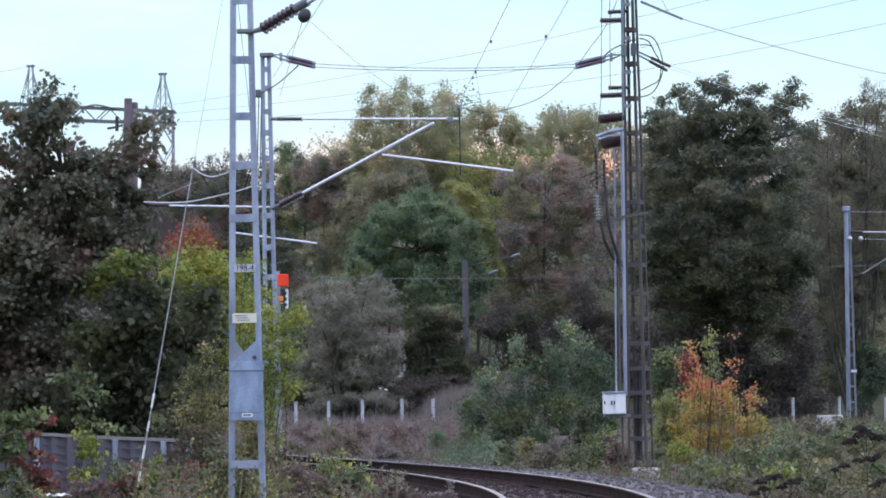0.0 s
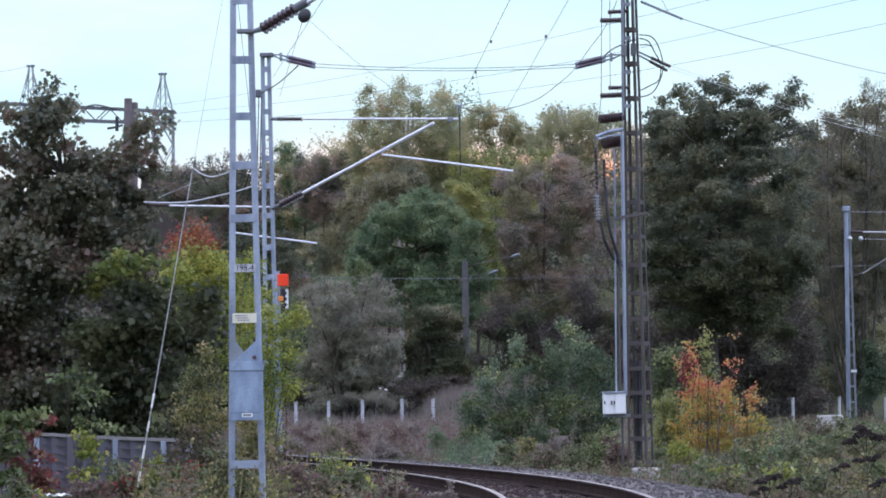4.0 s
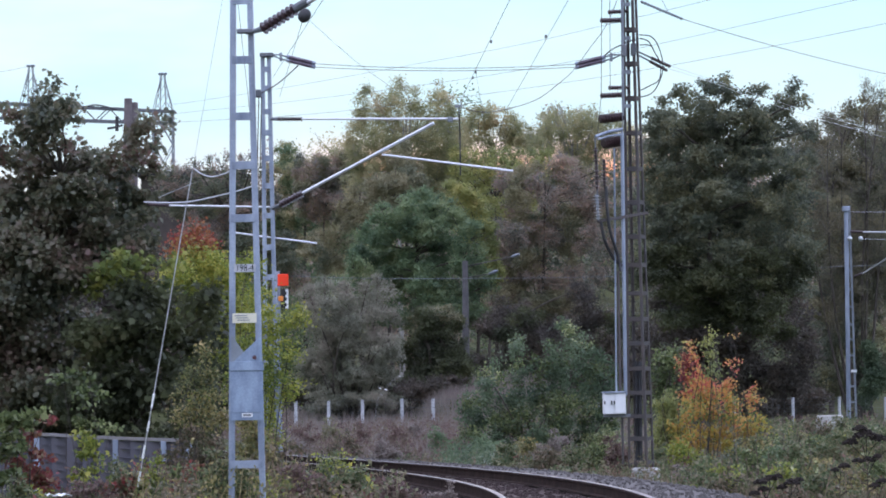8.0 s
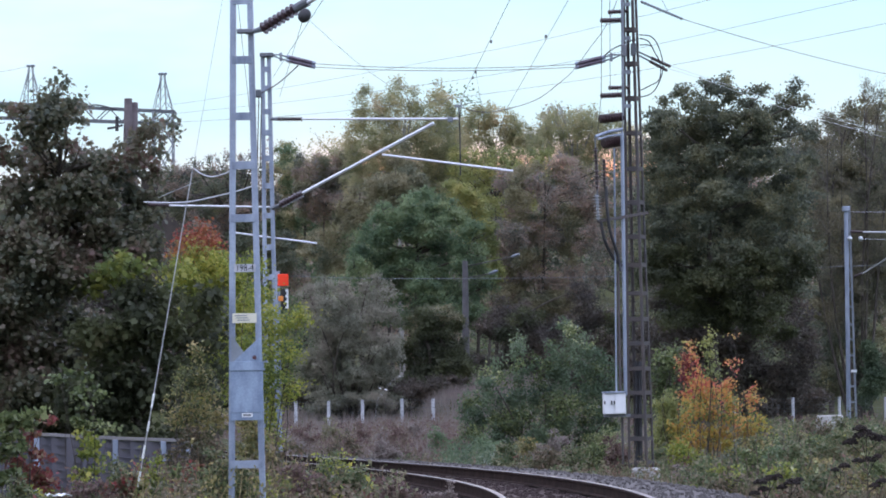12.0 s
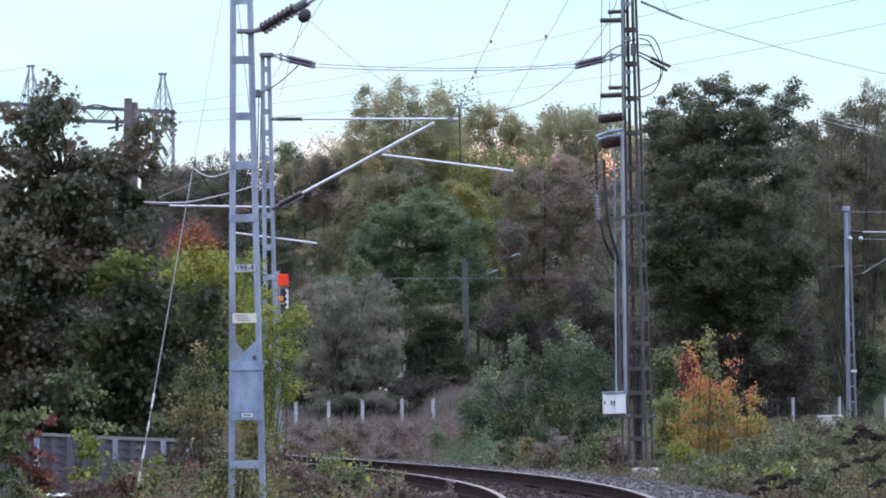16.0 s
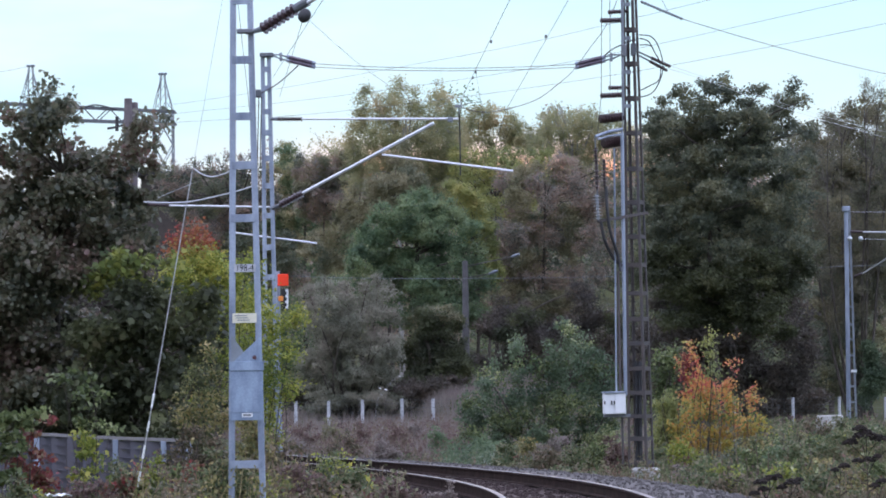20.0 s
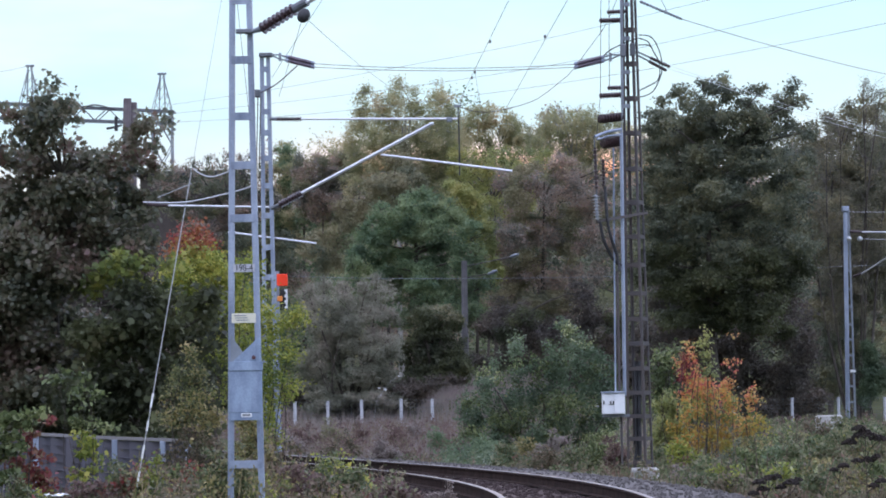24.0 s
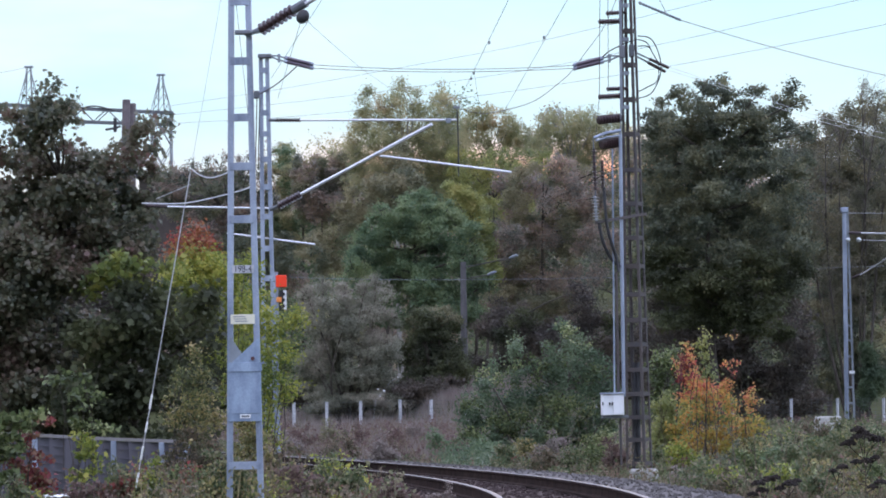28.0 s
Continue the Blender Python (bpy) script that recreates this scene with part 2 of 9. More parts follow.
LEAF["brown"] = foliage("brownish_leaves", [(0.1225, 0.1366, 0.0941), (0.196, 0.1915, 0.1267), (0.2568, 0.2049, 0.1392), (0.294, 0.1966, 0.12), (0.2646, 0.238, 0.1152)], vary=0.65)
# lightened and blued further, as far haze in the leaf colour
LEAF["mid_green"] = foliage("mid_green_leaves", [(0.0709, 0.1104, 0.0561), (0.1065, 0.1574, 0.07), (0.1602, 0.2066, 0.0841), (0.2281, 0.2583, 0.1051)])
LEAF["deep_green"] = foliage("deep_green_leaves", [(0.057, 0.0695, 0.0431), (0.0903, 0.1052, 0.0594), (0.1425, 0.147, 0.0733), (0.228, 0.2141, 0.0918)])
# shade under and within the wood is put into this dark leaf colour
LEAF["shade"] = foliage("shade_tinted_leaves", [(0.0553, 0.0517, 0.0391), (0.0864, 0.0753, 0.0499), (0.1296, 0.0989, 0.0607)])
LEAF["willow"] = foliage("grey_willow_leaves", [(0.1008, 0.1092, 0.0658), (0.1776, 0.1805, 0.1081), (0.264, 0.247, 0.1551), (0.216, 0.1662, 0.1175)])
LEAF["bush_green"] = foliage("pale_backed_green_leaves", [(0.0449, 0.0704, 0.0365), (0.0778, 0.1119, 0.0517), (0.1296, 0.1669, 0.0767), (0.2333, 0.2617, 0.1726)])
LEAF["bare"] = foliage("thin_brown_twigs_and_leaves", [(0.0816, 0.0855, 0.047), (0.1152, 0.114, 0.0583), (0.1488, 0.133, 0.0705), (0.1824, 0.1568, 0.0658)])
LEAF["weed"] = foliage("weed_leaves", [(0.05, 0.055, 0.0225), (0.09, 0.085, 0.0375), (0.14, 0.11, 0.06), (0.2, 0.16, 0.09), (0.15, 0.07, 0.045)], rough=0.5, vary=0.75, gloss=0.3)
LEAF["weed_green"] = foliage("green_weed_leaves", [(0.05, 0.075, 0.028), (0.08, 0.105, 0.0385), (0.13, 0.14, 0.056), (0.2, 0.19, 0.091), (0.12, 0.09, 0.0525)], rough=0.5, vary=0.75, gloss=0.3)
LEAF["weed_red"] = foliage("reddening_weed_leaves", [(0.26, 0.06, 0.045), (0.20, 0.10, 0.06), (0.12, 0.14, 0.07), (0.26, 0.25, 0.14)], rough=0.5, vary=0.75, gloss=0.3)
LEAF["weed_pale"] = foliage("pale_elder_leaves", [(0.045, 0.06, 0.0224), (0.085, 0.11, 0.036), (0.155, 0.185, 0.06), (0.33, 0.34, 0.144)], rough=0.5, vary=0.75, gloss=0.3)
LEAF["herb"] = foliage("tan_willowherb_leaves", [(0.07, 0.085, 0.03), (0.15, 0.155, 0.05), (0.27, 0.22, 0.075), (0.34, 0.28, 0.13)], rough=0.5, vary=0.75, gloss=0.3)
LEAF["dry"] = foliage("dry_weeds", [(0.075, 0.048, 0.0369), (0.122, 0.078, 0.0564), (0.155, 0.115, 0.0717), (0.135, 0.13, 0.0615)], vary=0.5)
LEAF["straw"] = foliage("straw_grass", [(0.145, 0.13, 0.0897), (0.215, 0.19, 0.1323), (0.175, 0.135, 0.1035), (0.11, 0.12, 0.0713)])
LEAF["plume"] = foliage("grey_plume", [(0.16, 0.13, 0.093), (0.24, 0.2, 0.1426)], 0.2)
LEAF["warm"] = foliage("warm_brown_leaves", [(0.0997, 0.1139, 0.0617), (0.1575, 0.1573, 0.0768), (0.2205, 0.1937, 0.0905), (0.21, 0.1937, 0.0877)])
LEAF["amber"] = foliage("amber_autumn_leaves", [(0.37, 0.18, 0.045), (0.36, 0.25, 0.045), (0.26, 0.25, 0.05), (0.15, 0.19, 0.045)], vary=0.5)
LEAF["lime"] = foliage("yellowing_far_leaves", [(0.1363, 0.1693, 0.0588), (0.2055, 0.2278, 0.0724), (0.2962, 0.2926, 0.0816), (0.3195, 0.2696, 0.0816)])
LEAF["crimson"] = foliage("crimson_bramble_leaves", [(0.15, 0.032, 0.032), (0.19, 0.05, 0.04), (0.19, 0.10, 0.05), (0.15, 0.16, 0.07)], rough=0.5, vary=0.75, gloss=0.3)


# ---- mesh helpers ----
def mesh_data(name, verts, faces, mat, smooth=False):
    me = bpy.data.meshes.new(name)
    me.from_pydata([tuple(v) for v in verts], [], faces)
    me.materials.append(mat)
    if smooth:
        me.polygons.foreach_set("use_smooth", [True] * len(me.polygons))
    me.update()
    return me


def polys(name, verts, k, mat):
    """A mesh of len(verts) / k separate k-cornered faces."""
    verts = np.asarray(verts, dtype=np.float32).reshape(-1, 3)
    nf = len(verts) // k
    me = bpy.data.meshes.new(name)
    me.vertices.add(len(verts))
    me.vertices.foreach_set("co", verts.ravel())
    me.loops.add(len(verts))
    me.loops.foreach_set("vertex_index", np.arange(len(verts), dtype=np.int32))
    me.polygons.add(nf)
    me.polygons.foreach_set("loop_start", np.arange(0, len(verts), k, dtype=np.int32))
    me.materials.append(mat)
    me.update(calc_edges=True)
    return me


def thing(name, at, label, category, group="", kind=""):
    ob = new(name)
    ob.empty_display_size = 0.2
    ob.location = at
    return tagged(ob, label, category, group, kind)


def place(name, me, parent=None, pivot=None, label=""):
    """Link a mesh given in world metres, under its thing, turning about pivot."""
    ob = new(name, me)
    origin = Vector(pivot) if pivot is not None else (parent_place(parent) if parent else Vector((0, 0, 0)))
    me.transform(Matrix.Translation(-origin))
    if parent:
        ob.parent = parent
        ob.location = origin - parent_place(parent)
    else:
        ob.location = origin
    if label:
        ob["label"] = label
    return ob


def parent_place(ob):
    p = Vector(ob.location)
    while ob.parent:
        ob = ob.parent
        p += ob.location
    return p


def part(name, bm, mat, parent, label="", pivot=None, smooth=False):
    me = bpy.data.meshes.new(name)
    bm.to_mesh(me)
    bm.free()
    me.materials.append(mat)
    if smooth:
        me.polygons.foreach_set("use_smooth", [True] * len(me.polygons))
    return place(name, me, parent, pivot, label)


def axes(d):
    d = Vector(d).normalized()
    a = d.cross(Vector((0, 0, 1)))
    if a.length < 0.05:
        a = Vector((1, 0, 0))
    a.normalize()
    return d, a, a.cross(d).normalized() * -1


def add_box(bm, c, size, m=None, bevel=0.0):
    r = bmesh.ops.create_cube(bm, size=1.0)
    vs = r["verts"]
    mat = Matrix.Translation(c) @ (m or Matrix.Identity(4)) @ Matrix.Diagonal((*size, 1))
    bmesh.ops.transform(bm, matrix=mat, verts=vs)
    if bevel:
        es = list({e for v in vs for e in v.link_edges})
        bmesh.ops.bevel(bm, geom=es, offset=bevel, segments=1, affect="EDGES")
    return vs


def add_beam(bm, p0, p1, w, t, across=(1, 0, 0)):
    """A straight bar from p0 to p1, w wide along across and t thick."""
    p0, p1 = Vector(p0), Vector(p1)
    d = (p1 - p0).normalized()
    a = Vector(across)
    a = (a - d * a.dot(d)).normalized()
    b = d.cross(a)
    vs = [bm.verts.new(p + a * (w / 2 * i) + b * (t / 2 * j)) for p in (p0, p1) for i, j in ((-1, -1), (1, -1), (1, 1), (-1, 1))]
    for f in ((3, 2, 1, 0), (4, 5, 6, 7), (0, 1, 5, 4), (1, 2, 6, 5), (2, 3, 7, 6), (3, 0, 4, 7)):
        bm.faces.new([vs[i] for i in f])


def add_profile(bm, p0, p1, outline, a, b):
    """A rolled section: its outline, in (a, b) metres, drawn from p0 to p1 and capped."""
    ends = [[bm.verts.new(Vector(p) + a * u + b * v) for u, v in outline] for p in (p0, p1)]
    n = len(outline)
    for i in range(n):
        bm.faces.new((ends[0][i], ends[0][(i + 1) % n], ends[1][(i + 1) % n], ends[1][i]))
    bm.faces.new(ends[0][::-1])
    bm.faces.new(ends[1])
    bmesh.ops.recalc_face_normals(bm, faces=bm.faces)


def add_channel(bm, p0, p1, w, depth, t, across, side):
    """A rolled channel: a web w wide across and two flanges depth deep."""
    a = Vector(across).normalized()
    d = (Vector(p1) - Vector(p0)).normalized()
    h = w / 2
    add_profile(bm, p0, p1, ((-h, -t / 2), (h, -t / 2), (h, depth), (h - t, depth), (h - t, t / 2), (t - h, t / 2), (t - h, depth), (-h, depth)), a, d.cross(a) * side)


def add_angle(bm, p0, p1, w, t, a, b):
    """An angle bar, its two flanges w wide along a and b."""
    add_profile(bm, p0, p1, ((0, 0), (w, 0), (w, t), (t, t), (t, w), (0, w)), a, b)


def add_tube(bm, pts, radii, n=8, caps=True):
    """A tube through pts with a radius at each."""
    pts = [Vector(p) for p in pts]
    rings = []
    for i, p in enumerate(pts):
        d = pts[min(i + 1, len(pts) - 1)] - pts[max(i - 1, 0)]
        _, a, b = axes(d)
        r = radii[i] if isinstance(radii, (list, tuple)) else radii
        rings.append([bm.verts.new(p + (a * math.cos(t) + b * math.sin(t)) * r) for t in (2 * math.pi * k / n for k in range(n))])
    for r0, r1 in zip(rings, rings[1:]):
        for k in range(n):
            bm.faces.new((r0[k], r0[(k + 1) % n], r1[(k + 1) % n], r1[k]))
    if caps:
        bm.faces.new(rings[0][::-1])
        bm.faces.new(rings[-1])


def add_insulator(bm, p0, p1, core, shed, count, n=12):
    """A porcelain insulator: a core with sharp-edged sheds."""
    p0, p1 = Vector(p0), Vector(p1)
    pts, rad = [p0], [core]
    for i in range(count):
        f = (i + 0.5) / count
        h = 0.5 / count
        for df, rr in ((-h * 0.42, core), (-h * 0.12, shed), (h * 0.06, shed * 0.97), (h * 0.16, core * 1.05)):
            pts.append(p0.lerp(p1, f + df))
            rad.append(rr)
    pts.append(p1)
    rad.append(core)
    add_tube(bm, pts, rad, n)


def sag_points(p0, p1, sag, n=14):
    p0, p1 = Vector(p0), Vector(p1)
    return [p0.lerp(p1, i / n) - Vector((0, 0, 4 * sag * (i / n) * (1 - i / n))) for i in range(n + 1)]


def wire(name, label, p0, p1, sag=0.0, r=0.008, mat="copper", via=None, group="overhead wires"):
    """A hanging wire from p0 to p1, or through the points of via."""
    bm = bmesh.new()
    pts = sag_points(p0, p1, sag) if not via else smooth_path([p0, *via, p1])
    add_tube(bm, pts, r, 5)
    me = bpy.data.meshes.new(name)
    bm.to_mesh(me)
    bm.free()
    me.materials.append(M[mat])
    ob = place(name, me, None, pts[0])
    return tagged(ob, label, "wire", group)


def smooth_path(pts, n=6):
    pts = [Vector(p) for p in pts]
    out = []
    for i in range(len(pts) - 1):
        a, b, c, d = pts[max(i - 1, 0)], pts[i], pts[i + 1], pts[min(i + 2, len(pts) - 1)]
        for k in range(n):
            t = k / n
            out.append(0.5 * ((2 * b) + (c - a) * t + (2 * a - 5 * b + 4 * c - d) * t * t + (3 * b - a - 3 * c + d) * t ** 3))
    return out + [pts[-1]]


# ---- ground ----
def track_x(y):
    """Centre line of the track: straight beside the camera, then curving away to one side."""
    u = min(23.0, max(-11.0, y - 45))
    return 0.7889 - 0.11044 * u - 0.0041524 * u * u + 0.000056146 * u ** 3 + track_slope(y) * (y - 45 - u)


def track_slope(y):
    u = min(23.0, max(-11.0, y - 45))
    return -0.11044 - 0.0083049 * u + 0.00016844 * u * u


def smoothstep(a, b, v):
    t = min(1.0, max(0.0, (v - a) / (b - a)))
    return t * t * (3 - 2 * t)


RAIL_TOP = 0.50


def ground_z(x, y):
    side = (x - track_x(y)) / math.hypot(1, track_slope(y)) if y < 130 else -30.0
    bed = 0.24 * (1 - smoothstep(1.9, 3.4, abs(side))) * smoothstep(4, 14, y)
    far = smoothstep(68, 112, y + 0.3 * x) * 0.85 + smoothstep(108, 130, y - 0.5 * x) * 1.0 * smoothstep(-14, 0, x) * (1 - smoothstep(4, 12, x))
    far += smoothstep(110.5, 114.5, y) * 0.95 * smoothstep(-1.6, 0.2, x) * (1 - smoothstep(3, 7, x))
    hill = smoothstep(125, 215, y) * 3.0 + smoothstep(195, 275, y) * 19.0
    return bed + far + hill + 0.05 * noise.noise((x * 0.35, y * 0.35, 0))


def build_ground():
    xs = np.concatenate([[-2500, -900, -300, -120, -70], np.arange(-45, 45.1, 1.0), [70, 120, 300, 900, 2500]])
    ys = np.concatenate([[-2500, -600, -150, -40], np.arange(-10, 240.1, 1.0), [300, 500, 1000, 2500]])
    verts = [(x, y, ground_z(x, y)) for y in ys for x in xs]
    nx = len(xs)
    faces = [(j * nx + i, j * nx + i + 1, (j + 1) * nx + i + 1, (j + 1) * nx + i) for j in range(len(ys) - 1) for i in range(nx - 1)]
    me = mesh_data("ground", verts, faces, M["soil"], True)
    tagged(new("ground", me), "overgrown brown and green soil beside the railway", "ground", kind="structure")


build_ground()


# ---- railway track ----
def track_point(y, side, z):
    s = track_slope(y)
    k = math.hypot(1, s)
    return Vector((track_x(y) + side / k, y - side * s / k, z))


def build_track():
    tr = thing("railway_track", (track_x(30), 30, 0.0), "single curved railway track with rusty rails on ballast", "railway track", kind="structure")
    ys = [12 + 1.5 * i for i in range(66)]
    profile = [(-0.065, -0.172), (0.065, -0.172), (0.065, -0.158), (0.012, -0.14), (0.010, -0.045), (0.036, -0.035), (0.036, -0.006), (0.028, 0.0),
               (-0.028, 0.0), (-0.036, -0.006), (-0.036, -0.035), (-0.010, -0.045), (-0.012, -0.14), (-0.065, -0.158)]
    for side in (-0.797, 0.797):
        n = len(profile)
        verts = [track_point(y, side + a, RAIL_TOP + b) for y in ys for a, b in profile]
        faces = [(j * n + i, j * n + (i + 1) % n, (j + 1) * n + (i + 1) % n, (j + 1) * n + i) for j in range(len(ys) - 1) for i in range(n)]
        me = mesh_data("rail", verts, faces, M["rail_side"])
        me.materials.append(M["rail_top"])
        for p in me.polygons:
            if p.index % n in (6, 7, 8):
                p.material_index = 1
        place("rail", me, tr)
    bm = bmesh.new()
    add_box(bm, (0, 0, 0), (2.6, 0.26, 0.2), None, 0.03)
    me = bpy.data.meshes.new("sleeper")
    bm.to_mesh(me)
    bm.free()
    me.materials.append(M["sleeper"])
    y = 20.0
    while y < 100:
        ob = new("sleeper", me)
        ob.parent = tr
        p = track_point(y, 0, RAIL_TOP - 0.297)
        ob.location = p - tr.location
        ob.rotation_euler = (0, 0, math.atan(-track_slope(y)) * -1 * -1)
        y += 0.62
    # ballast bed
    prof = [(-3.3, -0.02), (-2.6, 0.12), (-2.0, 0.27), (-1.3, 0.30), (0, 0.29), (0.95, 0.30), (1.3, 0.38), (1.65, 0.455), (2.0, 0.42), (2.5, 0.2), (3.2, -0.02)]
    ysb = [12 + 0.8 * i for i in range(124)]
    verts = []
    for y in ysb:
        for a, b in prof:
            p = track_point(y, a, b)
            verts.append((p.x, p.y, b + 0.03 * noise.noise((p.x * 3, p.y * 3, 1))))
    n = len(prof)
    faces = [(j * n + i, j * n + i + 1, (j + 1) * n + i + 1, (j + 1) * n + i) for j in range(len(ysb) - 1) for i in range(n - 1)]
    me = mesh_data("ballast_bed", verts, faces, M["ballast"], True)
    me.materials.append(M["ballast_grey"])
    for p in me.polygons:
        if p.index % (n - 1) < 3 or p.index % (n - 1) > 4:
            p.material_index = 1
    place("ballast_bed", me, tr)
    # loose stones
    rng = np.random.default_rng(5)
    cube = np.array([(-1, -1, -1), (1, -1, -1), (1, 1, -1), (-1, 1, -1), (-1, -1, 1), (1, -1, 1), (1, 1, 1), (-1, 1, 1)], float) * 0.5
    quad = np.array([(3, 2, 1, 0), (4, 5, 6, 7), (0, 1, 5, 4), (1, 2, 6, 5), (2, 3, 7, 6), (3, 0, 4, 7)])
    piles = {"ballast": [], "ballast_grey": []}
    for i in range(9000):
        y = 33 + 45 * rng.random() ** 1.3
        a = rng.uniform(-2.9, 2.7)
        b = float(np.interp(a, [q[0] for q in prof], [q[1] for q in prof]))
        p = track_point(y, a, b + 0.01)
        if 0.7 < abs(a) < 0.9:
            continue
        jit = cube * rng.uniform(0.6, 1.15, (8, 3)) * rng.uniform(0.025, 0.055, 3)
        rot = np.array(Euler(rng.uniform(0, 6.28, 3)).to_matrix())
        piles["ballast" if -1.35 < a < 1.0 else "ballast_grey"].append(jit @ rot.T + np.array(p))
    for mat, vs in piles.items():
        quads = np.concatenate([quad + 8 * i for i in range(len(vs))])
        me = mesh_data("ballast_stones", np.concatenate(vs), [tuple(int(k) for k in q) for q in quads], M[mat])
        st = place("ballast_stones", me, tr)
        st["kind"] = "stuff"


build_track()


# ---- masts and overhead line ----
def two_leg_mast(name, label, base, top, w0, w1, leg0, leg1, depth, battens, batten_h, mat, across=(1, 0, 0), group="catenary masts"):
    """Steel mast of two channels tied by batten plates; battens are heights as shares of its length."""
    base, top = Vector(base), Vector(top)
    ob = thing(name, base, label, "catenary mast", group)
    a = Vector(across).normalized()
    for s in (-1, 1):
        bm = bmesh.new()
        add_channel(bm, base + a * (s * (w0 - leg0) / 2), top + a * (s * (w1 - leg1) / 2), leg0, depth, 0.012, a, 1)
        part("leg", bm, M[mat], ob)
    for f in battens:
        c = base.lerp(top, f)
        w = w0 + (w1 - w0) * f
        bm = bmesh.new()
        add_box(bm, c + Vector((0, -0.014, 0)), (w - leg0 * 0.6, 0.012, batten_h), None, 0.003)
        part("batten", bm, M[mat], ob)
    return ob


# mast beside the camera's side of the line, with number plate and shield
mast_a = two_leg_mast("catenary_mast", "grey steel batten-plate mast with number plate and sheet shield",
                      (-2.696, 42.000, 0.174), (-2.683, 42.000, 7.567), 0.504, 0.2825, 0.080, 0.066, 0.10,
                      [0.085, 0.535, 0.632, 0.722, 0.826, 0.936], 0.1069, "steel")


def face_plate(parent, name, c, w, h, mat, label="", t=0.006, dy=-0.03):
    bm = bmesh.new()
    add_box(bm, Vector(c) + Vector((0, dy, 0)), (w, t, h), None, 0.002)
    return part(name, bm, M[mat], parent, label)


def face_text(parent, name, body, c, size, mat, dy, narrow=1.0):
    cu = bpy.data.curves.new(name, "FONT")
    cu.body, cu.size, cu.align_x, cu.align_y, cu.extrude = body, size, "CENTER", "CENTER", 0.001
    tmp = bpy.data.objects.new(name, cu)
    me = bpy.data.meshes.new_from_object(tmp)
    bpy.data.objects.remove(tmp)
    me.materials.clear()
    me.materials.append(M[mat])
    me.transform(Matrix.Translation(Vector(c) + Vector((0, dy, 0))) @ pose(0, 0, 0, 90) @ Matrix.Diagonal((narrow, 1, 1, 1)))
    return place(name, me, parent)


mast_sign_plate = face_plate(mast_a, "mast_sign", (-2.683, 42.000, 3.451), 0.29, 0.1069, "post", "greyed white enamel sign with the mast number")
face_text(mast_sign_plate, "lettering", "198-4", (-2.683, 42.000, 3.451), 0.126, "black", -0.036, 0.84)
warn_plate = face_plate(mast_a, "warning_plate", (-2.696, 42.000, 2.775), 0.3284, 0.1298, "cream", "yellowed warning plate with faint print")
for spot in ((-2.742, 42.000, 2.810), (-2.727, 42.000, 2.779), (-2.712, 42.000, 2.748)):
    face_plate(warn_plate, "print_line", spot, 0.168, 0.01069, "steel_mid", dy=-0.036, t=0.003)
shield = face_plate(mast_a, "shield", (-2.678, 42.000, 1.824), 0.4429, 0.6415, "panel", "blue-grey sheet metal shield", 0.02, -0.04)
face_plate(shield, "folded_edge", (-2.674, 42.000, 2.129), 0.4582, 0.1222, "panel", "", 0.03, -0.05)
label_plate = face_plate(mast_a, "small_label", (-2.675, 42.000, 1.466), 0.1451, 0.05345, "white", "small white label with dark print", 0.005, -0.045)
face_plate(label_plate, "print_line", (-2.675, 42.000, 1.466), 0.1069, 0.02291, "steel_dark", dy=-0.05, t=0.003)
face_plate(mast_a, "lower_band", (-2.683, 42.000, 1.458), 0.4429, 0.1222, "panel", "", 0.012, -0.034)


def gusset(parent, c0, c1, c2, t, dy, mat="panel"):
    bm = bmesh.new()
    a = [bm.verts.new(Vector(c) + Vector((0, dy, 0))) for c in (c0, c1, c2)]
    b = [bm.verts.new(Vector(c) + Vector((0, dy - t, 0))) for c in (c0, c1, c2)]
    bm.faces.new(a)
    bm.faces.new(b[::-1])
    for i in range(3):
        bm.faces.new((a[i], a[(i + 1) % 3], b[(i + 1) % 3], b[i]))
    bmesh.ops.recalc_face_normals(bm, faces=bm.faces)
    return part("gusset", bm, M[mat], parent)


gusset(mast_a, (-2.880, 42.000, 2.178), (-2.875, 42.000, 2.560), (-2.620, 42.000, 2.174), 0.01, -0.03, "steel_mid")
gusset(mast_a, (-2.864, 42.000, 2.178), (-2.475, 42.000, 2.172), (-2.470, 42.000, 2.538), 0.01, -0.042)
bm = bmesh.new()
add_tube(bm, [Vector((-2.566, 42.000, 2.242)) + Vector((0, -0.055, 0)), Vector((-2.566, 42.000, 2.242)) + Vector((0, -0.075, 0))], 0.028, 10)
part("red_mark", bm, M["red_mark"], mast_a, "small dull red badge")

wire("down_lead", "thin wire hanging inside a steel mast", (-2.764, 42.400, 7.197), (-2.620, 42.600, 5.556), 0.0, 0.004, "copper", group="down leads")
# its cantilever above, only the lower insulator in view
bm = bmesh.new()
add_tube(bm, [(-2.622, 42.000, 6.662), (-2.493, 41.900, 6.663)], 0.035, 8)
add_tube(bm, [(-2.493, 41.900, 6.663), (-2.379, 41.800, 6.687)], [0.03, 0.05], 10)
part("bracket", bm, M["steel_mid"], mast_a)
bm = bmesh.new()
add_box(bm, (-2.640, 41.940, 6.665), (0.22, 0.10, 0.06), None, 0.012)
part("bracket_clamp", bm, M["steel_dark"], mast_a)
bm = bmesh.new()
add_insulator(bm, (-2.395, 41.800, 6.672), (-1.919, 41.500, 6.909), 0.036, 0.092, 8)
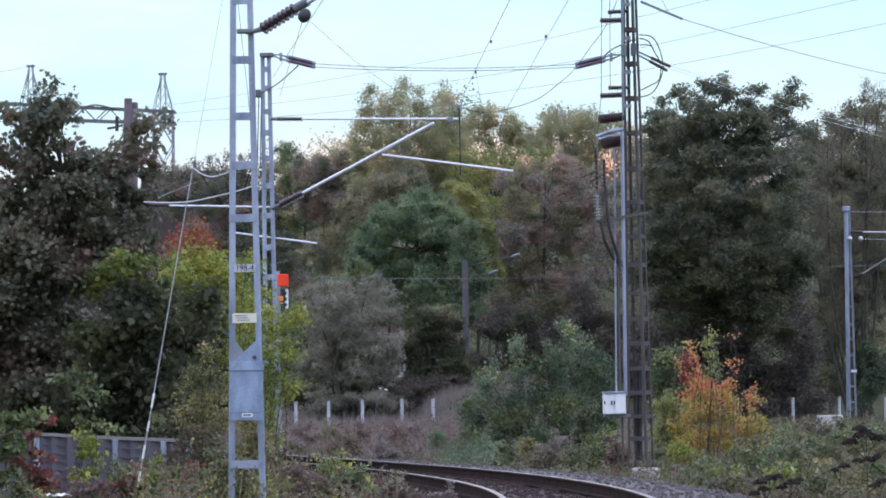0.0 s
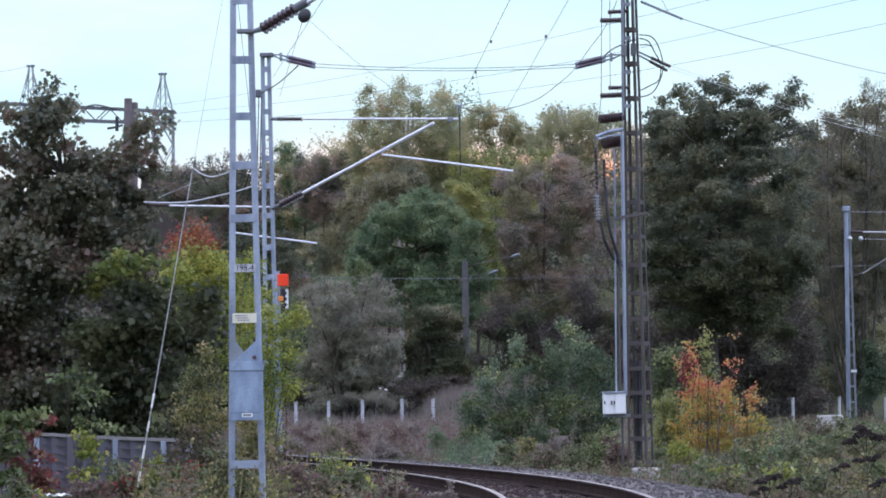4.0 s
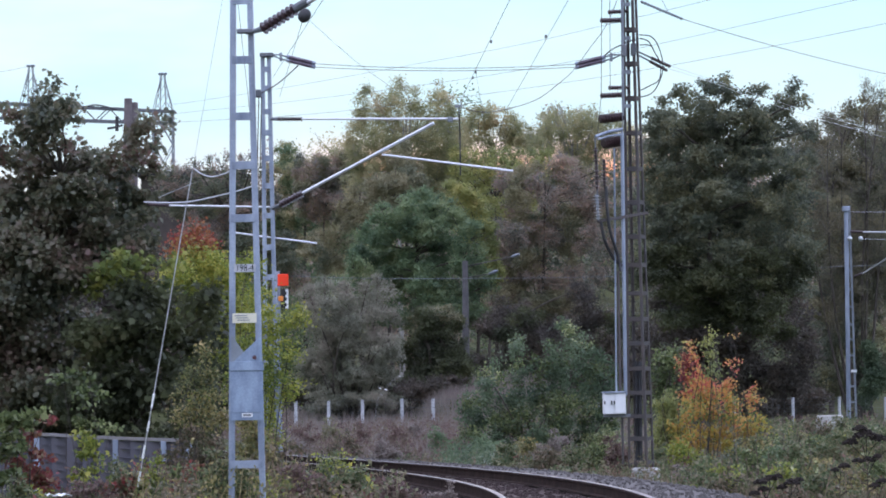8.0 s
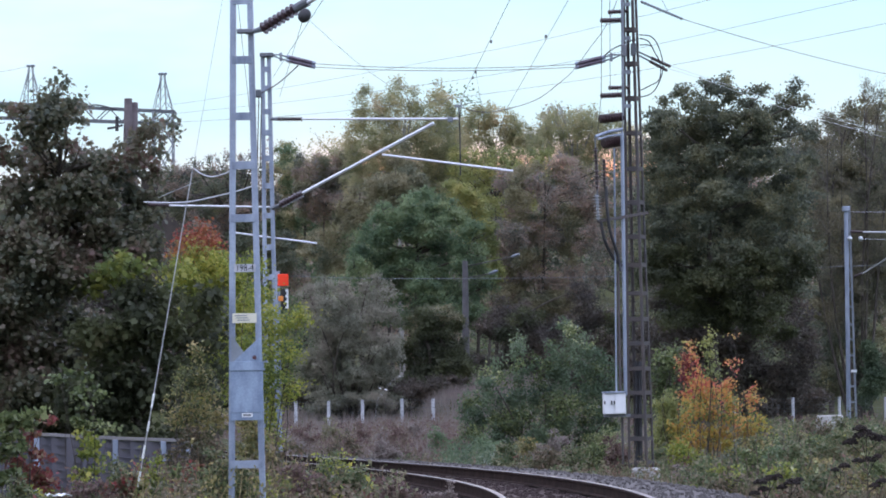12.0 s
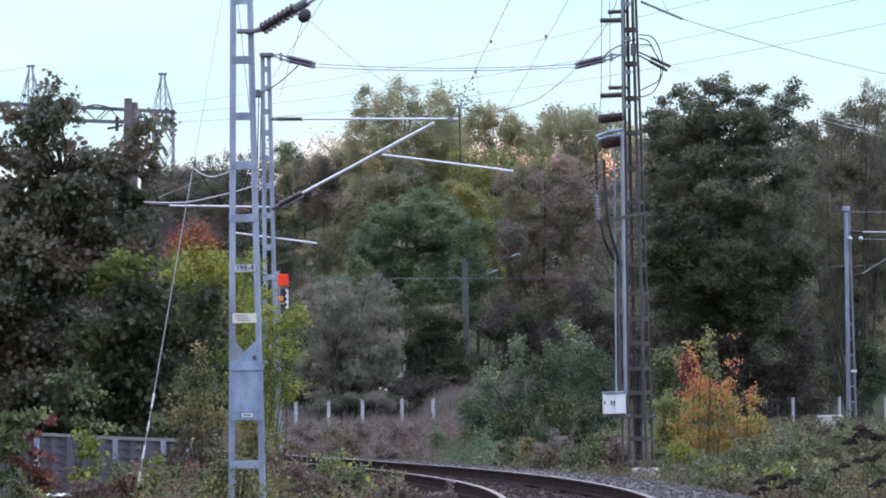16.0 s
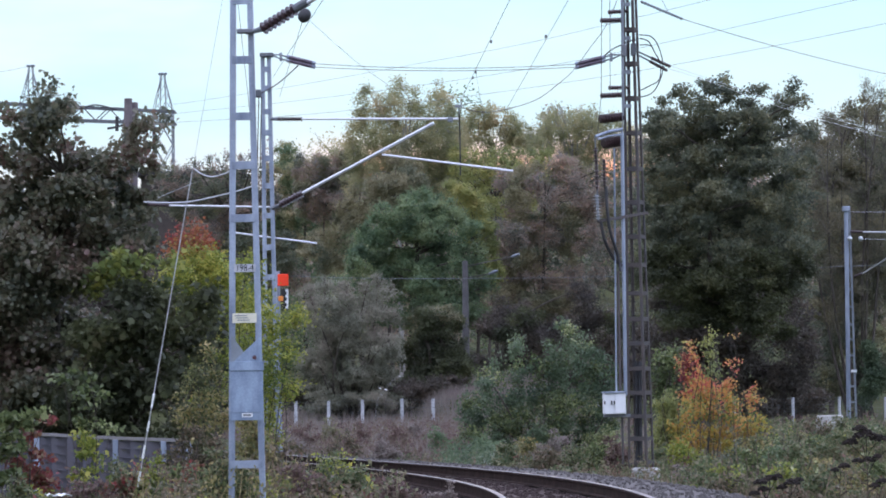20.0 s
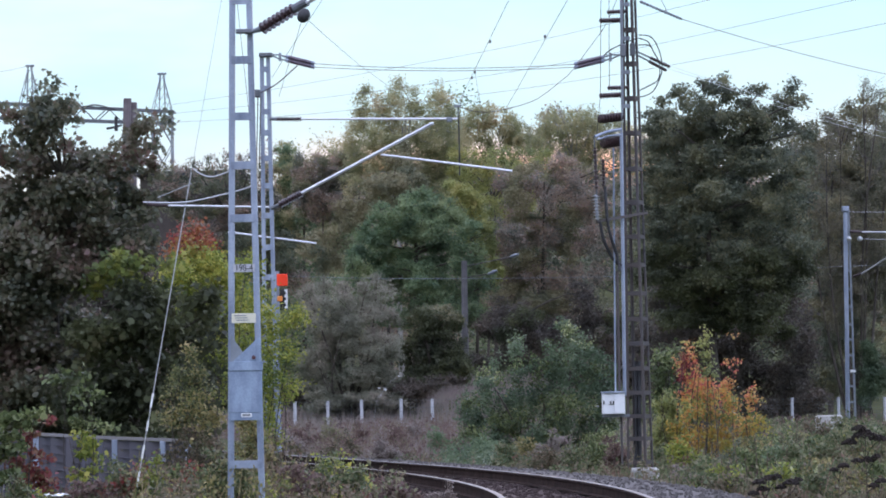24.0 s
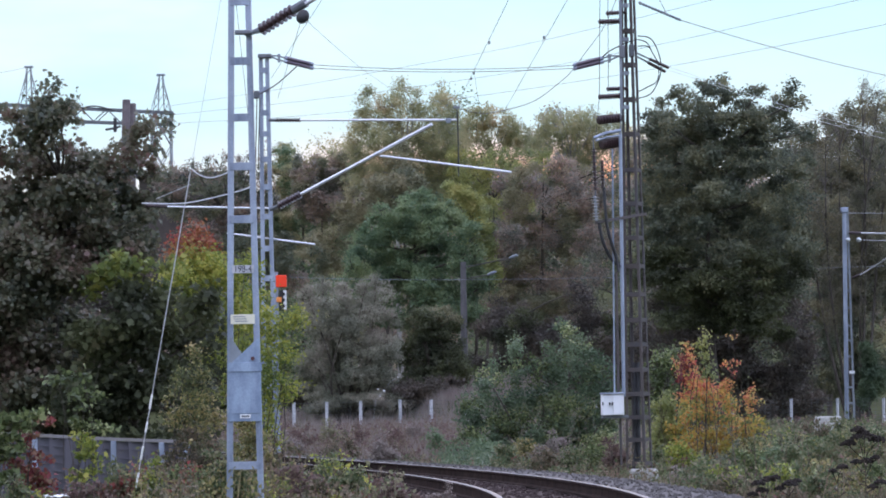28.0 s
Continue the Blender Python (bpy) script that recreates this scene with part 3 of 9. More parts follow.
strut_ins = part("insulator", bm, M["ceramic"], mast_a, "brown ribbed porcelain insulator")
bm = bmesh.new()
add_tube(bm, [(-1.934, 41.500, 6.902), (-1.754, 41.400, 6.985)], 0.06, 10)
part("insulator_cap", bm, M["steel_dark"], mast_a)
bm = bmesh.new()
add_tube(bm, [(-1.792, 41.400, 6.948), (-1.019, 41.000, 7.335), (-0.560, 40.700, 7.569)], 0.03, 10)
part("cantilever_tube", bm, M["alu"], mast_a, "pale aluminium tube")
bm = bmesh.new()
bmesh.ops.create_uvsphere(bm, u_segments=16, v_segments=10, radius=1.0)
bmesh.ops.transform(bm, matrix=Matrix.Translation((-1.798, 41.300, 6.783)) @ pose(0, 0, 0, 0, 30, 0) @ Matrix.Diagonal((0.085, 0.085, 0.10, 1)), verts=bm.verts)
part("counterweight", bm, M["cable"], mast_a, "dark rounded iron weight", smooth=True)

# guy rod with reflective sleeves
guy = thing("guy_wire", (-4.364, 44.000, 0.480), "thin pale guy rod with reflective sleeves anchored in the weeds", "guy wire")
bm = bmesh.new()
add_tube(bm, [(-4.364, 44.000, 0.480), (-3.463, 43.000, 4.845)], 0.0085, 8)
part("rod", bm, M["rod"], guy)
g0, g1 = Vector((-4.364, 44.000, 0.480)), Vector((-3.463, 43.000, 4.845))
for s0, s1 in ((0.018, 0.048), (0.092, 0.135), (0.18, 0.212), (0.255, 0.30)):
    bm = bmesh.new()
    add_tube(bm, [g0.lerp(g1, s0), g0.lerp(g1, s1)], 0.016, 8)
    part("reflective_sleeve", bm, M["glint"], guy, "white reflective sleeve")
bm = bmesh.new()
add_tube(bm, [(-3.463, 43.000, 4.845), (-2.934, 42.300, 7.303), (-2.790, 42.000, 7.878)], 0.0026, 6)
part("upper_wire", bm, M["steel_mid"], guy, "thin steel wire")

# second mast with the cantilever over the track
mast_b = two_leg_mast("catenary_mast", "slim grey steel batten mast carrying a cantilever over the track",
                      (-3.181, 57.000, 0.273), (-3.210, 57.000, 8.096), 0.2902, 0.1762, 0.07255, 0.06218, 0.10,
                      [0.04, 0.13, 0.22, 0.31, 0.40, 0.475, 0.545, 0.62, 0.69, 0.755, 0.815, 0.865, 0.92, 0.965], 0.1036, "steel")
bm = bmesh.new()
add_box(bm, (-3.189, 57.000, 8.085), (0.2487, 0.2, 0.07255), None, 0.01)
part("head_plate", bm, M["steel_dark"], mast_b)


def strain_pair(parent, p0, p1, r=0.042):
    """Two parallel long-rod insulators with yoke links, from p0 on the mast to p1."""
    p0, p1 = Vector(p0), Vector(p1)
    for dz in (0.034, -0.034):
        o = Vector((0, 0, dz))
        bm = bmesh.new()
        add_insulator(bm, p0.lerp(p1, 0.40) + o, p0.lerp(p1, 0.93) + o, r * 0.8, r, 12, 8)
        part("insulator", bm, M["ceramic_violet"], parent, "dull violet ribbed strain insulator")
        bm = bmesh.new()
        add_tube(bm, [p0, p0.lerp(p1, 0.18) + o, p0.lerp(p1, 0.36) + o], 0.016, 6)
        part("link", bm, M["steel_mid"], parent)
        for f0, f1 in ((0.35, 0.41), (0.92, 1.0)):
            bm = bmesh.new()
            add_tube(bm, [p0.lerp(p1, f0) + o, p0.lerp(p1, f1) + o], r * 0.85, 8)
            part("end_cap", bm, M["steel"], parent)
    bm = bmesh.new()
    add_box(bm, p0.lerp(p1, 0.22), (0.05, 0.03, 0.16), None, 0.005)
    part("yoke", bm, M["steel_mid"], parent)


strain_pair(mast_b, (-3.106, 57.000, 8.094), (-2.296, 57.000, 7.882))
wire("jumper_wire", "dark jumper wire from a strain insulator to its mast", (-2.609, 57.000, 7.887), (-3.297, 56.900, 7.376), 0.06, 0.012, "copper", via=[(-2.988, 57.000, 7.559)])
bm = bmesh.new()
add_box(bm, (-3.346, 56.850, 7.361), (0.114, 0.12, 0.1451), None, 0.02)
part("clamp_box", bm, M["steel_dark"], mast_b)
for p0, p1 in (((-3.333, 56.800, 7.293), (-3.382, 56.800, 5.963)), ((-3.282, 56.800, 7.292), (-3.331, 56.800, 5.962))):
    wire("down_lead", "thin down lead cable along the steel mast", p0, p1, 0.0, 0.010, "cable", group="down leads")
# cantilever over the track
bm = bmesh.new()
add_insulator(bm, (-2.992, 56.900, 6.891), (-2.526, 56.700, 6.865), 0.022, 0.045, 9, 10)
part("insulator", bm, M["ceramic"], mast_b, "brown ribbed porcelain insulator")
bm = bmesh.new()
add_tube(bm, [(-3.122, 57.000, 6.903), (-2.971, 56.900, 6.891)], 0.03, 8)
part("bracket", bm, M["steel_dark"], mast_b)
bm = bmesh.new()
add_tube(bm, [(-2.547, 56.700, 6.865), (0.314, 55.800, 6.737)], 0.02073, 10)
top_tube = part("top_tube", bm, M["alu"], mast_b, "horizontal pale tie tube")
bm = bmesh.new()
add_tube(bm, [(-3.124, 57.000, 5.256), (-2.951, 56.900, 5.319)], 0.035, 8)
part("bracket", bm, M["steel_dark"], mast_b)
bm = bmesh.new()
add_insulator(bm, (-2.972, 56.900, 5.309), (-2.545, 56.700, 5.506), 0.04, 0.075, 8, 10)
part("insulator", bm, M["ceramic"], mast_b, "brown ribbed porcelain insulator")
bm = bmesh.new()
add_tube(bm, [(-2.566, 56.700, 5.496), (-0.125, 55.900, 6.677)], 0.03005, 10)
part("strut_tube", bm, M["alu"], mast_b, "sloping pale aluminium strut")
bm = bmesh.new()
add_tube(bm, [(-1.078, 56.200, 6.145), (1.275, 55.400, 5.746)], 0.02176, 10)
part("registration_tube", bm, M["alu"], mast_b, "pale registration arm")
bm = bmesh.new()
add_tube(bm, [(0.328, 55.800, 6.988), (0.339, 55.800, 6.435), (0.337, 55.800, 5.711)], 0.012, 6)
part("dropper", bm, M["cable"], mast_b, "dark dropper rod with clips")
bm = bmesh.new()
add_box(bm, (0.318, 55.800, 6.967), (0.12, 0.05, 0.05), None, 0.01)
part("saddle_clamp", bm, M["steel_mid"], mast_b)
bm = bmesh.new()
add_box(bm, (0.171, 55.800, 6.724), (0.10, 0.05, 0.09), None, 0.01)
part("saddle_clamp", bm, M["steel_mid"], mast_b)
# cantilever towards the other side
bm = bmesh.new()
add_tube(bm, [(-3.176, 57.200, 5.291), (-5.145, 58.500, 5.441)], 0.01865, 8)
part("top_tube", bm, M["alu"], mast_b, "horizontal pale tie tube")
bm = bmesh.new()
add_insulator(bm, (-5.124, 58.500, 5.441), (-5.578, 58.800, 5.490), 0.022, 0.04, 9, 8)
part("insulator", bm, M["ceramic"], mast_b, "brown ribbed porcelain insulator")
bm = bmesh.new()
add_tube(bm, [(-3.956, 57.400, 4.856), (-2.313, 57.000, 4.597)], 0.01762, 8)
part("registration_tube", bm, M["alu"], mast_b, "pale registration arm")
wire("catenary_wire", "sagging pale aluminium overhead wire", (-5.672, 59.000, 5.548), (-3.450, 57.000, 5.678), 0.0, 0.014, "pale_wire", via=[(-4.808, 58.300, 5.486), (-3.933, 57.500, 5.586)])
wire("catenary_wire", "sagging pale aluminium overhead wire", (-4.638, 58.000, 6.099), (-3.483, 57.000, 6.314), 0.0, 0.013, "pale_wire", via=[(-4.483, 57.900, 5.983), (-4.258, 57.700, 5.911), (-3.921, 57.400, 5.988), (-3.606, 57.100, 6.199)])
wire("catenary_wire", "thin pale aluminium overhead wire", (-4.673, 58.000, 5.814), (-5.356, 58.500, 5.594), 0.0, 0.008, "pale_wire")


# four-legged mast with disconnector and cabinet
def box_mast(name, label, base, top, w0, w1, yaw, rungs, mat):
    base, top = Vector(base), Vector(top)
    ob = thing(name, base, label, "catenary mast", "catenary masts")
    ax = Vector((math.cos(yaw), math.sin(yaw), 0))
    ay = Vector((-math.sin(yaw), math.cos(yaw), 0))
    for i in (-1, 1):
        for j in (-1, 1):
            p0, p1 = base + ax * (i * w0 / 2) + ay * (j * w0 / 2), top + ax * (i * w1 / 2) + ay * (j * w1 / 2)
            bm = bmesh.new()
            add_angle(bm, p0, p1, 0.046, 0.010, ax * -i, ay * -j)
            part("leg", bm, M[mat], ob)
    for f in rungs:
        c = base.lerp(top, f)
        w = w0 + (w1 - w0) * f
        for j, (u, v) in enumerate(((ax, ay), (ax, -ay), (ay, ax), (ay, -ax))):
            bm = bmesh.new()
            m = Matrix((( *u, ), ( *v, ), (0, 0, 1))).transposed().to_4x4()
            add_box(bm, c + v * (w / 2 - 0.006), (w * 0.98, 0.008, 0.075), m)
            part("batten", bm, M[mat], ob)
    return ob


mast_c = box_mast("catenary_mast", "tall dark steel mast with disconnector, cables and white cabinet",
                  (3.562, 57.000, 0.378), (3.517, 57.000, 9.629), 0.3731, 0.1969, radians(-24),
                  [0.0121, 0.0586, 0.1029, 0.1494, 0.197, 0.2467, 0.2953, 0.3461, 0.4023, 0.4585, 0.5266, 0.5937, 0.665, 0.7342, 0.8034, 0.8715, 0.94], "steel_old")
bm = bmesh.new()
add_tube(bm, [(3.364, 56.7, 9.379), (3.343, 56.7, 6.985), (3.308, 56.600, 6.499)], 0.026, 8)
part("side_post", bm, M["steel_mid"], mast_c, "pale galvanised post beside the mast head")
for tie in ((3.439, 56.72, 8.88), (3.432, 56.72, 8.255), (3.425, 56.72, 7.63), (3.418, 56.72, 7.007)):
    bm = bmesh.new()
    add_box(bm, tie, (0.15, 0.012, 0.075), None, 0.003)
    part("tie_plate", bm, M["steel_mid"], mast_c)
bm = bmesh.new()
add_box(bm, (3.639, 57.000, 0.078), (0.50, 0.55, 0.62), None, 0.04)
part("foundation", bm, M["concrete"], mast_c, "pale concrete foundation block")
bm = bmesh.new()
add_tube(bm, [(3.308, 56.600, 6.499), (3.291, 56.600, 4.080), (3.276, 56.600, 1.713)], 0.033, 10)
part("conduit", bm, M["steel"], mast_c, "pale galvanised conduit pipe")
bm = bmesh.new()
add_tube(bm, [(3.152, 56.500, 6.224), (3.106, 56.500, 1.716)], 0.016, 8)
part("conduit", bm, M["steel"], mast_c, "thin pale conduit pipe")
bm = bmesh.new()
add_tube(bm, [(3.181, 56.500, 3.974), (3.177, 56.500, 1.714)], 0.02487, 8)
add_tube(bm, [(3.201, 56.500, 1.355), (3.204, 56.500, 0.465)], 0.02073, 8)
part("conduit", bm, M["steel_old"], mast_c)
bm = bmesh.new()
add_tube(bm, [(3.570, 57.000, 2.332), (3.554, 57.000, 0.492)], 0.03627, 8)
add_tube(bm, [(3.508, 57.000, 2.333), (3.492, 57.000, 0.493)], 0.02591, 8)
part("cable_bundle", bm, M["cable"], mast_c, "black cables inside the mast")
bm = bmesh.new()
add_box(bm, (3.051, 56.300, 1.567), (0.3835, 0.25, 0.3835), pose(0, 0, 0, 0, 0, 8), 0.01)
cabinet = part("cabinet", bm, M["white"], mast_c, "small white steel cabinet with two doors")
bm = bmesh.new()
add_box(bm, Vector((3.055, 56.300, 1.772)) + Vector((0, -0.02, 0)), (0.4145, 0.3, 0.02591), pose(0, 0, 0, 0, 0, 8), 0.004)
part("lid", bm, M["steel"], cabinet)
for spot in ((2.943, 56.300, 1.564), (3.143, 56.300, 1.561)):
    bm = bmesh.new()
    add_box(bm, Vector(spot) + Vector((0, -0.135, 0)), (0.171, 0.012, 0.342), pose(0, 0, 0, 0, 0, 8), 0.003)
    part("cabinet_door", bm, M["white"], cabinet)
for spot in ((2.872, 56.300, 1.586), (2.995, 56.300, 1.584), (3.046, 56.300, 1.583)):
    bm = bmesh.new()
    add_box(bm, Vector(spot) + Vector((0, -0.15, 0)), (0.02487, 0.02, 0.06218))
    part("latch", bm, M["black"], cabinet)
bm = bmesh.new()
add_box(bm, (3.103, 56.400, 1.347), (0.4767, 0.3, 0.05182), None, 0.005)
part("cabinet_bracket", bm, M["steel_dark"], mast_c)
# horizontal post insulators
for p0, p1, r in (((3.109, 56.900, 8.763), (3.490, 57.000, 8.790), 0.05), ((2.955, 56.600, 8.571), (3.360, 56.800, 8.600), 0.055),
                  ((3.092, 56.900, 7.363), (3.483, 57.000, 7.378), 0.05), ((2.928, 56.600, 7.190), (3.333, 56.800, 7.224), 0.055),
                  ((2.900, 56.400, 6.746), (3.336, 56.800, 6.818), 0.085), ((2.953, 56.400, 6.301), (3.327, 56.800, 6.381), 0.10)):
    bm = bmesh.new()
    add_insulator(bm, p0, p1, r * 0.6, r, 8, 10)
    part("insulator", bm, M["ceramic"], mast_c, "brown ribbed porcelain post insulator")
for p0, p1 in (((2.987, 56.600, 9.163), (2.939, 56.600, 7.210)), ((3.149, 56.900, 9.202), (3.123, 56.900, 7.363)), ((2.939, 56.600, 7.210), (2.854, 56.400, 6.499))):
    bm = bmesh.new()
    add_tube(bm, [p0, p1], 0.006, 6)
    part("down_conductor", bm, M["cable"], mast_c)
# disconnector arm, strings and lower bracket
bm = bmesh.new()
add_tube(bm, [(3.309, 56.600, 6.571), (3.060, 56.400, 6.516), (2.801, 56.200, 6.410)], 0.028, 8)
add_tube(bm, [(3.307, 56.600, 6.478), (3.058, 56.400, 6.433), (2.841, 56.200, 6.358)], 0.018, 8)
part("switch_arm", bm, M["steel"], mast_c, "pale curved switch arm")
for p0, p1, mm in (((2.797, 56.200, 6.204), (2.814, 56.200, 5.454), "ceramic"), ((2.952, 56.300, 6.004), (2.953, 56.300, 5.510), "ceramic"), ((2.802, 56.200, 5.351), (2.823, 56.200, 4.889), "ceramic_grey")):
    bm = bmesh.new()
    add_insulator(bm, p0, p1, 0.025, 0.055 if mm == "ceramic" else 0.075, 8, 10)
    part("insulator", bm, M[mm], mast_c, "ribbed hanging insulator")
bm = bmesh.new()
add_tube(bm, [(2.790, 56.200, 6.379), (2.797, 56.200, 6.183)], 0.012, 6)
add_tube(bm, [(2.814, 56.200, 5.454), (2.811, 56.200, 5.330)], 0.014, 6)
part("link", bm, M["steel_dark"], mast_c)
bm = bmesh.new()
add_beam(bm, (2.813, 56.200, 4.869), (3.763, 56.900, 5.052), 0.05, 0.05, (0, 1, 0))
part("bracket_arm", bm, M["steel_old"], mast_c)
for pts in ([(2.864, 56.200, 4.868), (2.934, 56.300, 4.534), (3.103, 56.500, 4.202), (3.260, 56.600, 4.081)], [(2.974, 56.300, 5.510), (3.021, 56.300, 4.789), (3.186, 56.500, 4.232), (3.222, 56.500, 3.974)]):
    bm = bmesh.new()
    add_tube(bm, smooth_path(pts), 0.028, 8)
    part("cable", bm, M["cable"], mast_c, "thick black cable")
# strain insulators and cable loops
strain_pair(mast_c, (3.337, 56.800, 7.964), (2.491, 57.000, 7.792))
bm = bmesh.new()
add_tube(bm, smooth_path([(2.946, 56.900, 7.867), (3.131, 56.800, 8.040), (3.419, 56.700, 8.169), (3.648, 56.700, 8.249)]), 0.012, 6)
part("jumper", bm, M["cable"], mast_c)
for p0, p1 in (((3.662, 57.000, 8.034), (4.314, 58.000, 7.862)), ((3.661, 57.000, 7.971), (4.249, 58.000, 7.789))):
    a, b = Vector(p0), Vector(p1)
    bm = bmesh.new()
    add_tube(bm, [a, a.lerp(b, 0.4)], 0.016, 6)
    part("link", bm, M["steel_mid"], mast_c)
    bm = bmesh.new()
    add_insulator(bm, a.lerp(b, 0.4), b, 0.022, 0.035, 8, 8)
    part("insulator", bm, M["ceramic"], mast_c, "dark ribbed strain insulator")
for pts in ([(3.689, 57.000, 8.347), (3.904, 57.100, 8.324), (4.033, 57.200, 8.177), (4.118, 57.300, 7.924), (4.113, 57.300, 7.661), (3.975, 57.200, 7.359), (3.841, 57.100, 7.246), (3.687, 57.000, 7.197)],
            [(3.688, 57.000, 8.284), (3.860, 57.100, 8.231), (3.968, 57.200, 8.052), (4.075, 57.300, 7.851), (4.059, 57.300, 7.557), (3.865, 57.100, 7.413), (3.690, 57.000, 7.322)],
            [(3.686, 57.000, 8.159), (3.859, 57.100, 8.168), (3.941, 57.100, 8.103)]):
    bm = bmesh.new()
    add_tube(bm, smooth_path(pts), 0.011, 6)
    part("cable_loop", bm, M["cable"], mast_c, "black jumper cable loop")
bm = bmesh.new()
for c in ((3.374, 56.700, 8.024), (3.563, 56.900, 8.065)):
    add_box(bm, c, (0.10, 0.12, 0.24), None, 0.02)
part("clamp_box", bm, M["steel_dark"], mast_c)
bm = bmesh.new()
add_insulator(bm, (3.723, 57.000, 8.965), (4.534, 57.600, 8.702), 0.018, 0.032, 14, 8)
part("insulator", bm, M["steel_mid"], mast_c, "long grey strain insulator")

# far mast on the other track
mast_d = thing("catenary_mast", (16.313, 125.000, 0.917), "distant slim galvanised steel mast with its own cantilever", "catenary mast", "catenary masts")
MD_A, MD_B = (Vector((16.177, 125.0, 0.919)), Vector((16.27, 125.0, 9.469))), (Vector((16.483, 125.0, 0.914)), Vector((16.396, 125.0, 9.329)))
bm = bmesh.new()
add_beam(bm, MD_A[0], MD_A[1], 0.165, 0.09)
part("leg", bm, M["steel"], mast_d, "broad pale galvanised channel leg")
bm = bmesh.new()
add_beam(bm, MD_B[0], MD_B[1], 0.075, 0.075)
part("leg", bm, M["steel_mid"], mast_d)
for f in (0.865, 0.785, 0.706, 0.617, 0.533, 0.449, 0.378, 0.302, 0.156, 0.081):
    bm = bmesh.new()
    add_beam(bm, MD_A[0].lerp(MD_A[1], f), MD_B[0].lerp(MD_B[1], f), 0.02, 0.085, (0, 1, 0))
    part("batten", bm, M["steel_mid"], mast_d)
bm = bmesh.new()
add_box(bm, (16.272, 125.000, 9.377), (0.2955, 0.28, 0.2045), None, 0.02)
part("head_cap", bm, M["steel"], mast_d)
for p0, p1, r, mm in (((16.444, 125.000, 8.462), (16.831, 124.000, 8.375), 0.07, "ceramic"), ((16.538, 125.000, 6.637), (16.747, 124.000, 6.726), 0.06, "ceramic")):
    bm = bmesh.new()
    add_insulator(bm, p0, p1, r * 0.6, r, 6, 8)
    part("insulator", bm, M[mm], mast_d, "brown porcelain insulator")
for p0, p1, w in (((16.809, 124.000, 8.375), (18.869, 121.000, 8.145), 2.2), ((16.724, 124.000, 6.704), (18.868, 121.000, 8.123), 2.6)):
    bm = bmesh.new()
    add_tube(bm, [p0, p1], 0.03182, 8)
    part("cantilever_tube", bm, M["alu"], mast_d, "pale aluminium tube")
for spot in ((16.352, 124.700, 8.150), (16.784, 124.700, 8.143)):
    bm = bmesh.new()
    bmesh.ops.create_uvsphere(bm, u_segments=10, v_segments=8, radius=0.1023)
    bmesh.ops.translate(bm, vec=spot, verts=bm.verts)
    part("glass_insulator", bm, M["pale_wire"], mast_d, "pale glass insulator", smooth=True)
face_plate(mast_d, "mast_sign", (16.426, 125.000, 2.843), 0.2273, 0.1136, "white", "small white plate", 0.02, -0.05)
block_x, block_y = 11.34, 92.000
block_z = ground_z(block_x, block_y) - 0.02
bm = bmesh.new()
add_box(bm, (block_x, block_y, (block_z + 1.185) / 2), (0.74, 0.6, 1.185 - block_z), None, 0.03)
me = bpy.data.meshes.new("concrete_block")
bm.to_mesh(me)
bm.free()
me.materials.append(M["concrete"])
tagged(place("concrete_block", me, None, (block_x, block_y, block_z)), "pale concrete cable trough block in the grass", "concrete block")

# ---- wires ----
wire("cross_span_wire", "twin cross span wire between two masts", (-2.317, 57.000, 7.914), (2.513, 57.000, 7.823), 0.08, 0.0062, "copper")
wire("cross_span_wire", "twin cross span wire between two masts", (-2.318, 57.000, 7.851), (2.512, 57.000, 7.770), 0.07, 0.0062, "copper")
wire("messenger_wire", "dark messenger wire rising over the camera", (1.197, 57.000, 6.988), (1.783, 40.000, 6.946), 0.0, 0.004, "copper")
wire("messenger_wire", "thin dark messenger wire rising over the camera", (0.318, 55.800, 6.967), (0.992, 40.000, 6.923), 0.0, 0.0038, "copper", via=[(0.546, 48.000, 6.747)])
wire("stay_wire", "dark stay wire sagging from mast to cantilever", (0.318, 55.800, 6.967), (1.125, 56.000, 6.902), 0.0, 0.0065, "copper", via=[(0.562, 55.900, 6.891), (0.837, 55.900, 6.856)])
wire("stay_wire", "dark stay wire rising past the strain insulators", (1.125, 56.000, 6.902), (3.305, 56.600, 9.033), 0.0, 0.0065, "copper",
     via=[(1.484, 56.000, 6.988), (1.803, 56.000, 7.116), (2.205, 56.200, 7.429), (2.429, 56.300, 7.642), (2.750, 56.400, 8.062), (3.041, 56.500, 8.463)])
wire("stay_wire", "thin wire running from an iron weight", (-1.723, 41.300, 6.706), (-0.847, 52.000, 6.945), 0.0, 0.0032, "copper", via=[(-1.504, 45.000, 6.830), (-1.240, 49.000, 6.959)])
wire("stay_wire", "thin wire dropping past a mast head", (-1.488, 41.000, 7.026), (-2.810, 52.000, 7.130), 0.0, 0.004, "copper")
wire("stay_wire", "thin wire dropping past a mast head", (-1.829, 41.300, 6.707), (-2.701, 52.000, 6.795), 0.0, 0.004, "copper")
wire("dropper_wire", "thin dropper wire hanging from the cross span", (0.658, 57.000, 7.707), (0.807, 57.000, 6.723), 0.0, 0.003, "copper")
wire("dropper_wire", "thin dropper wire hanging above the cross span", (4.073, 57.200, 9.122), (4.259, 57.400, 8.808), 0.0, 0.005, "copper")
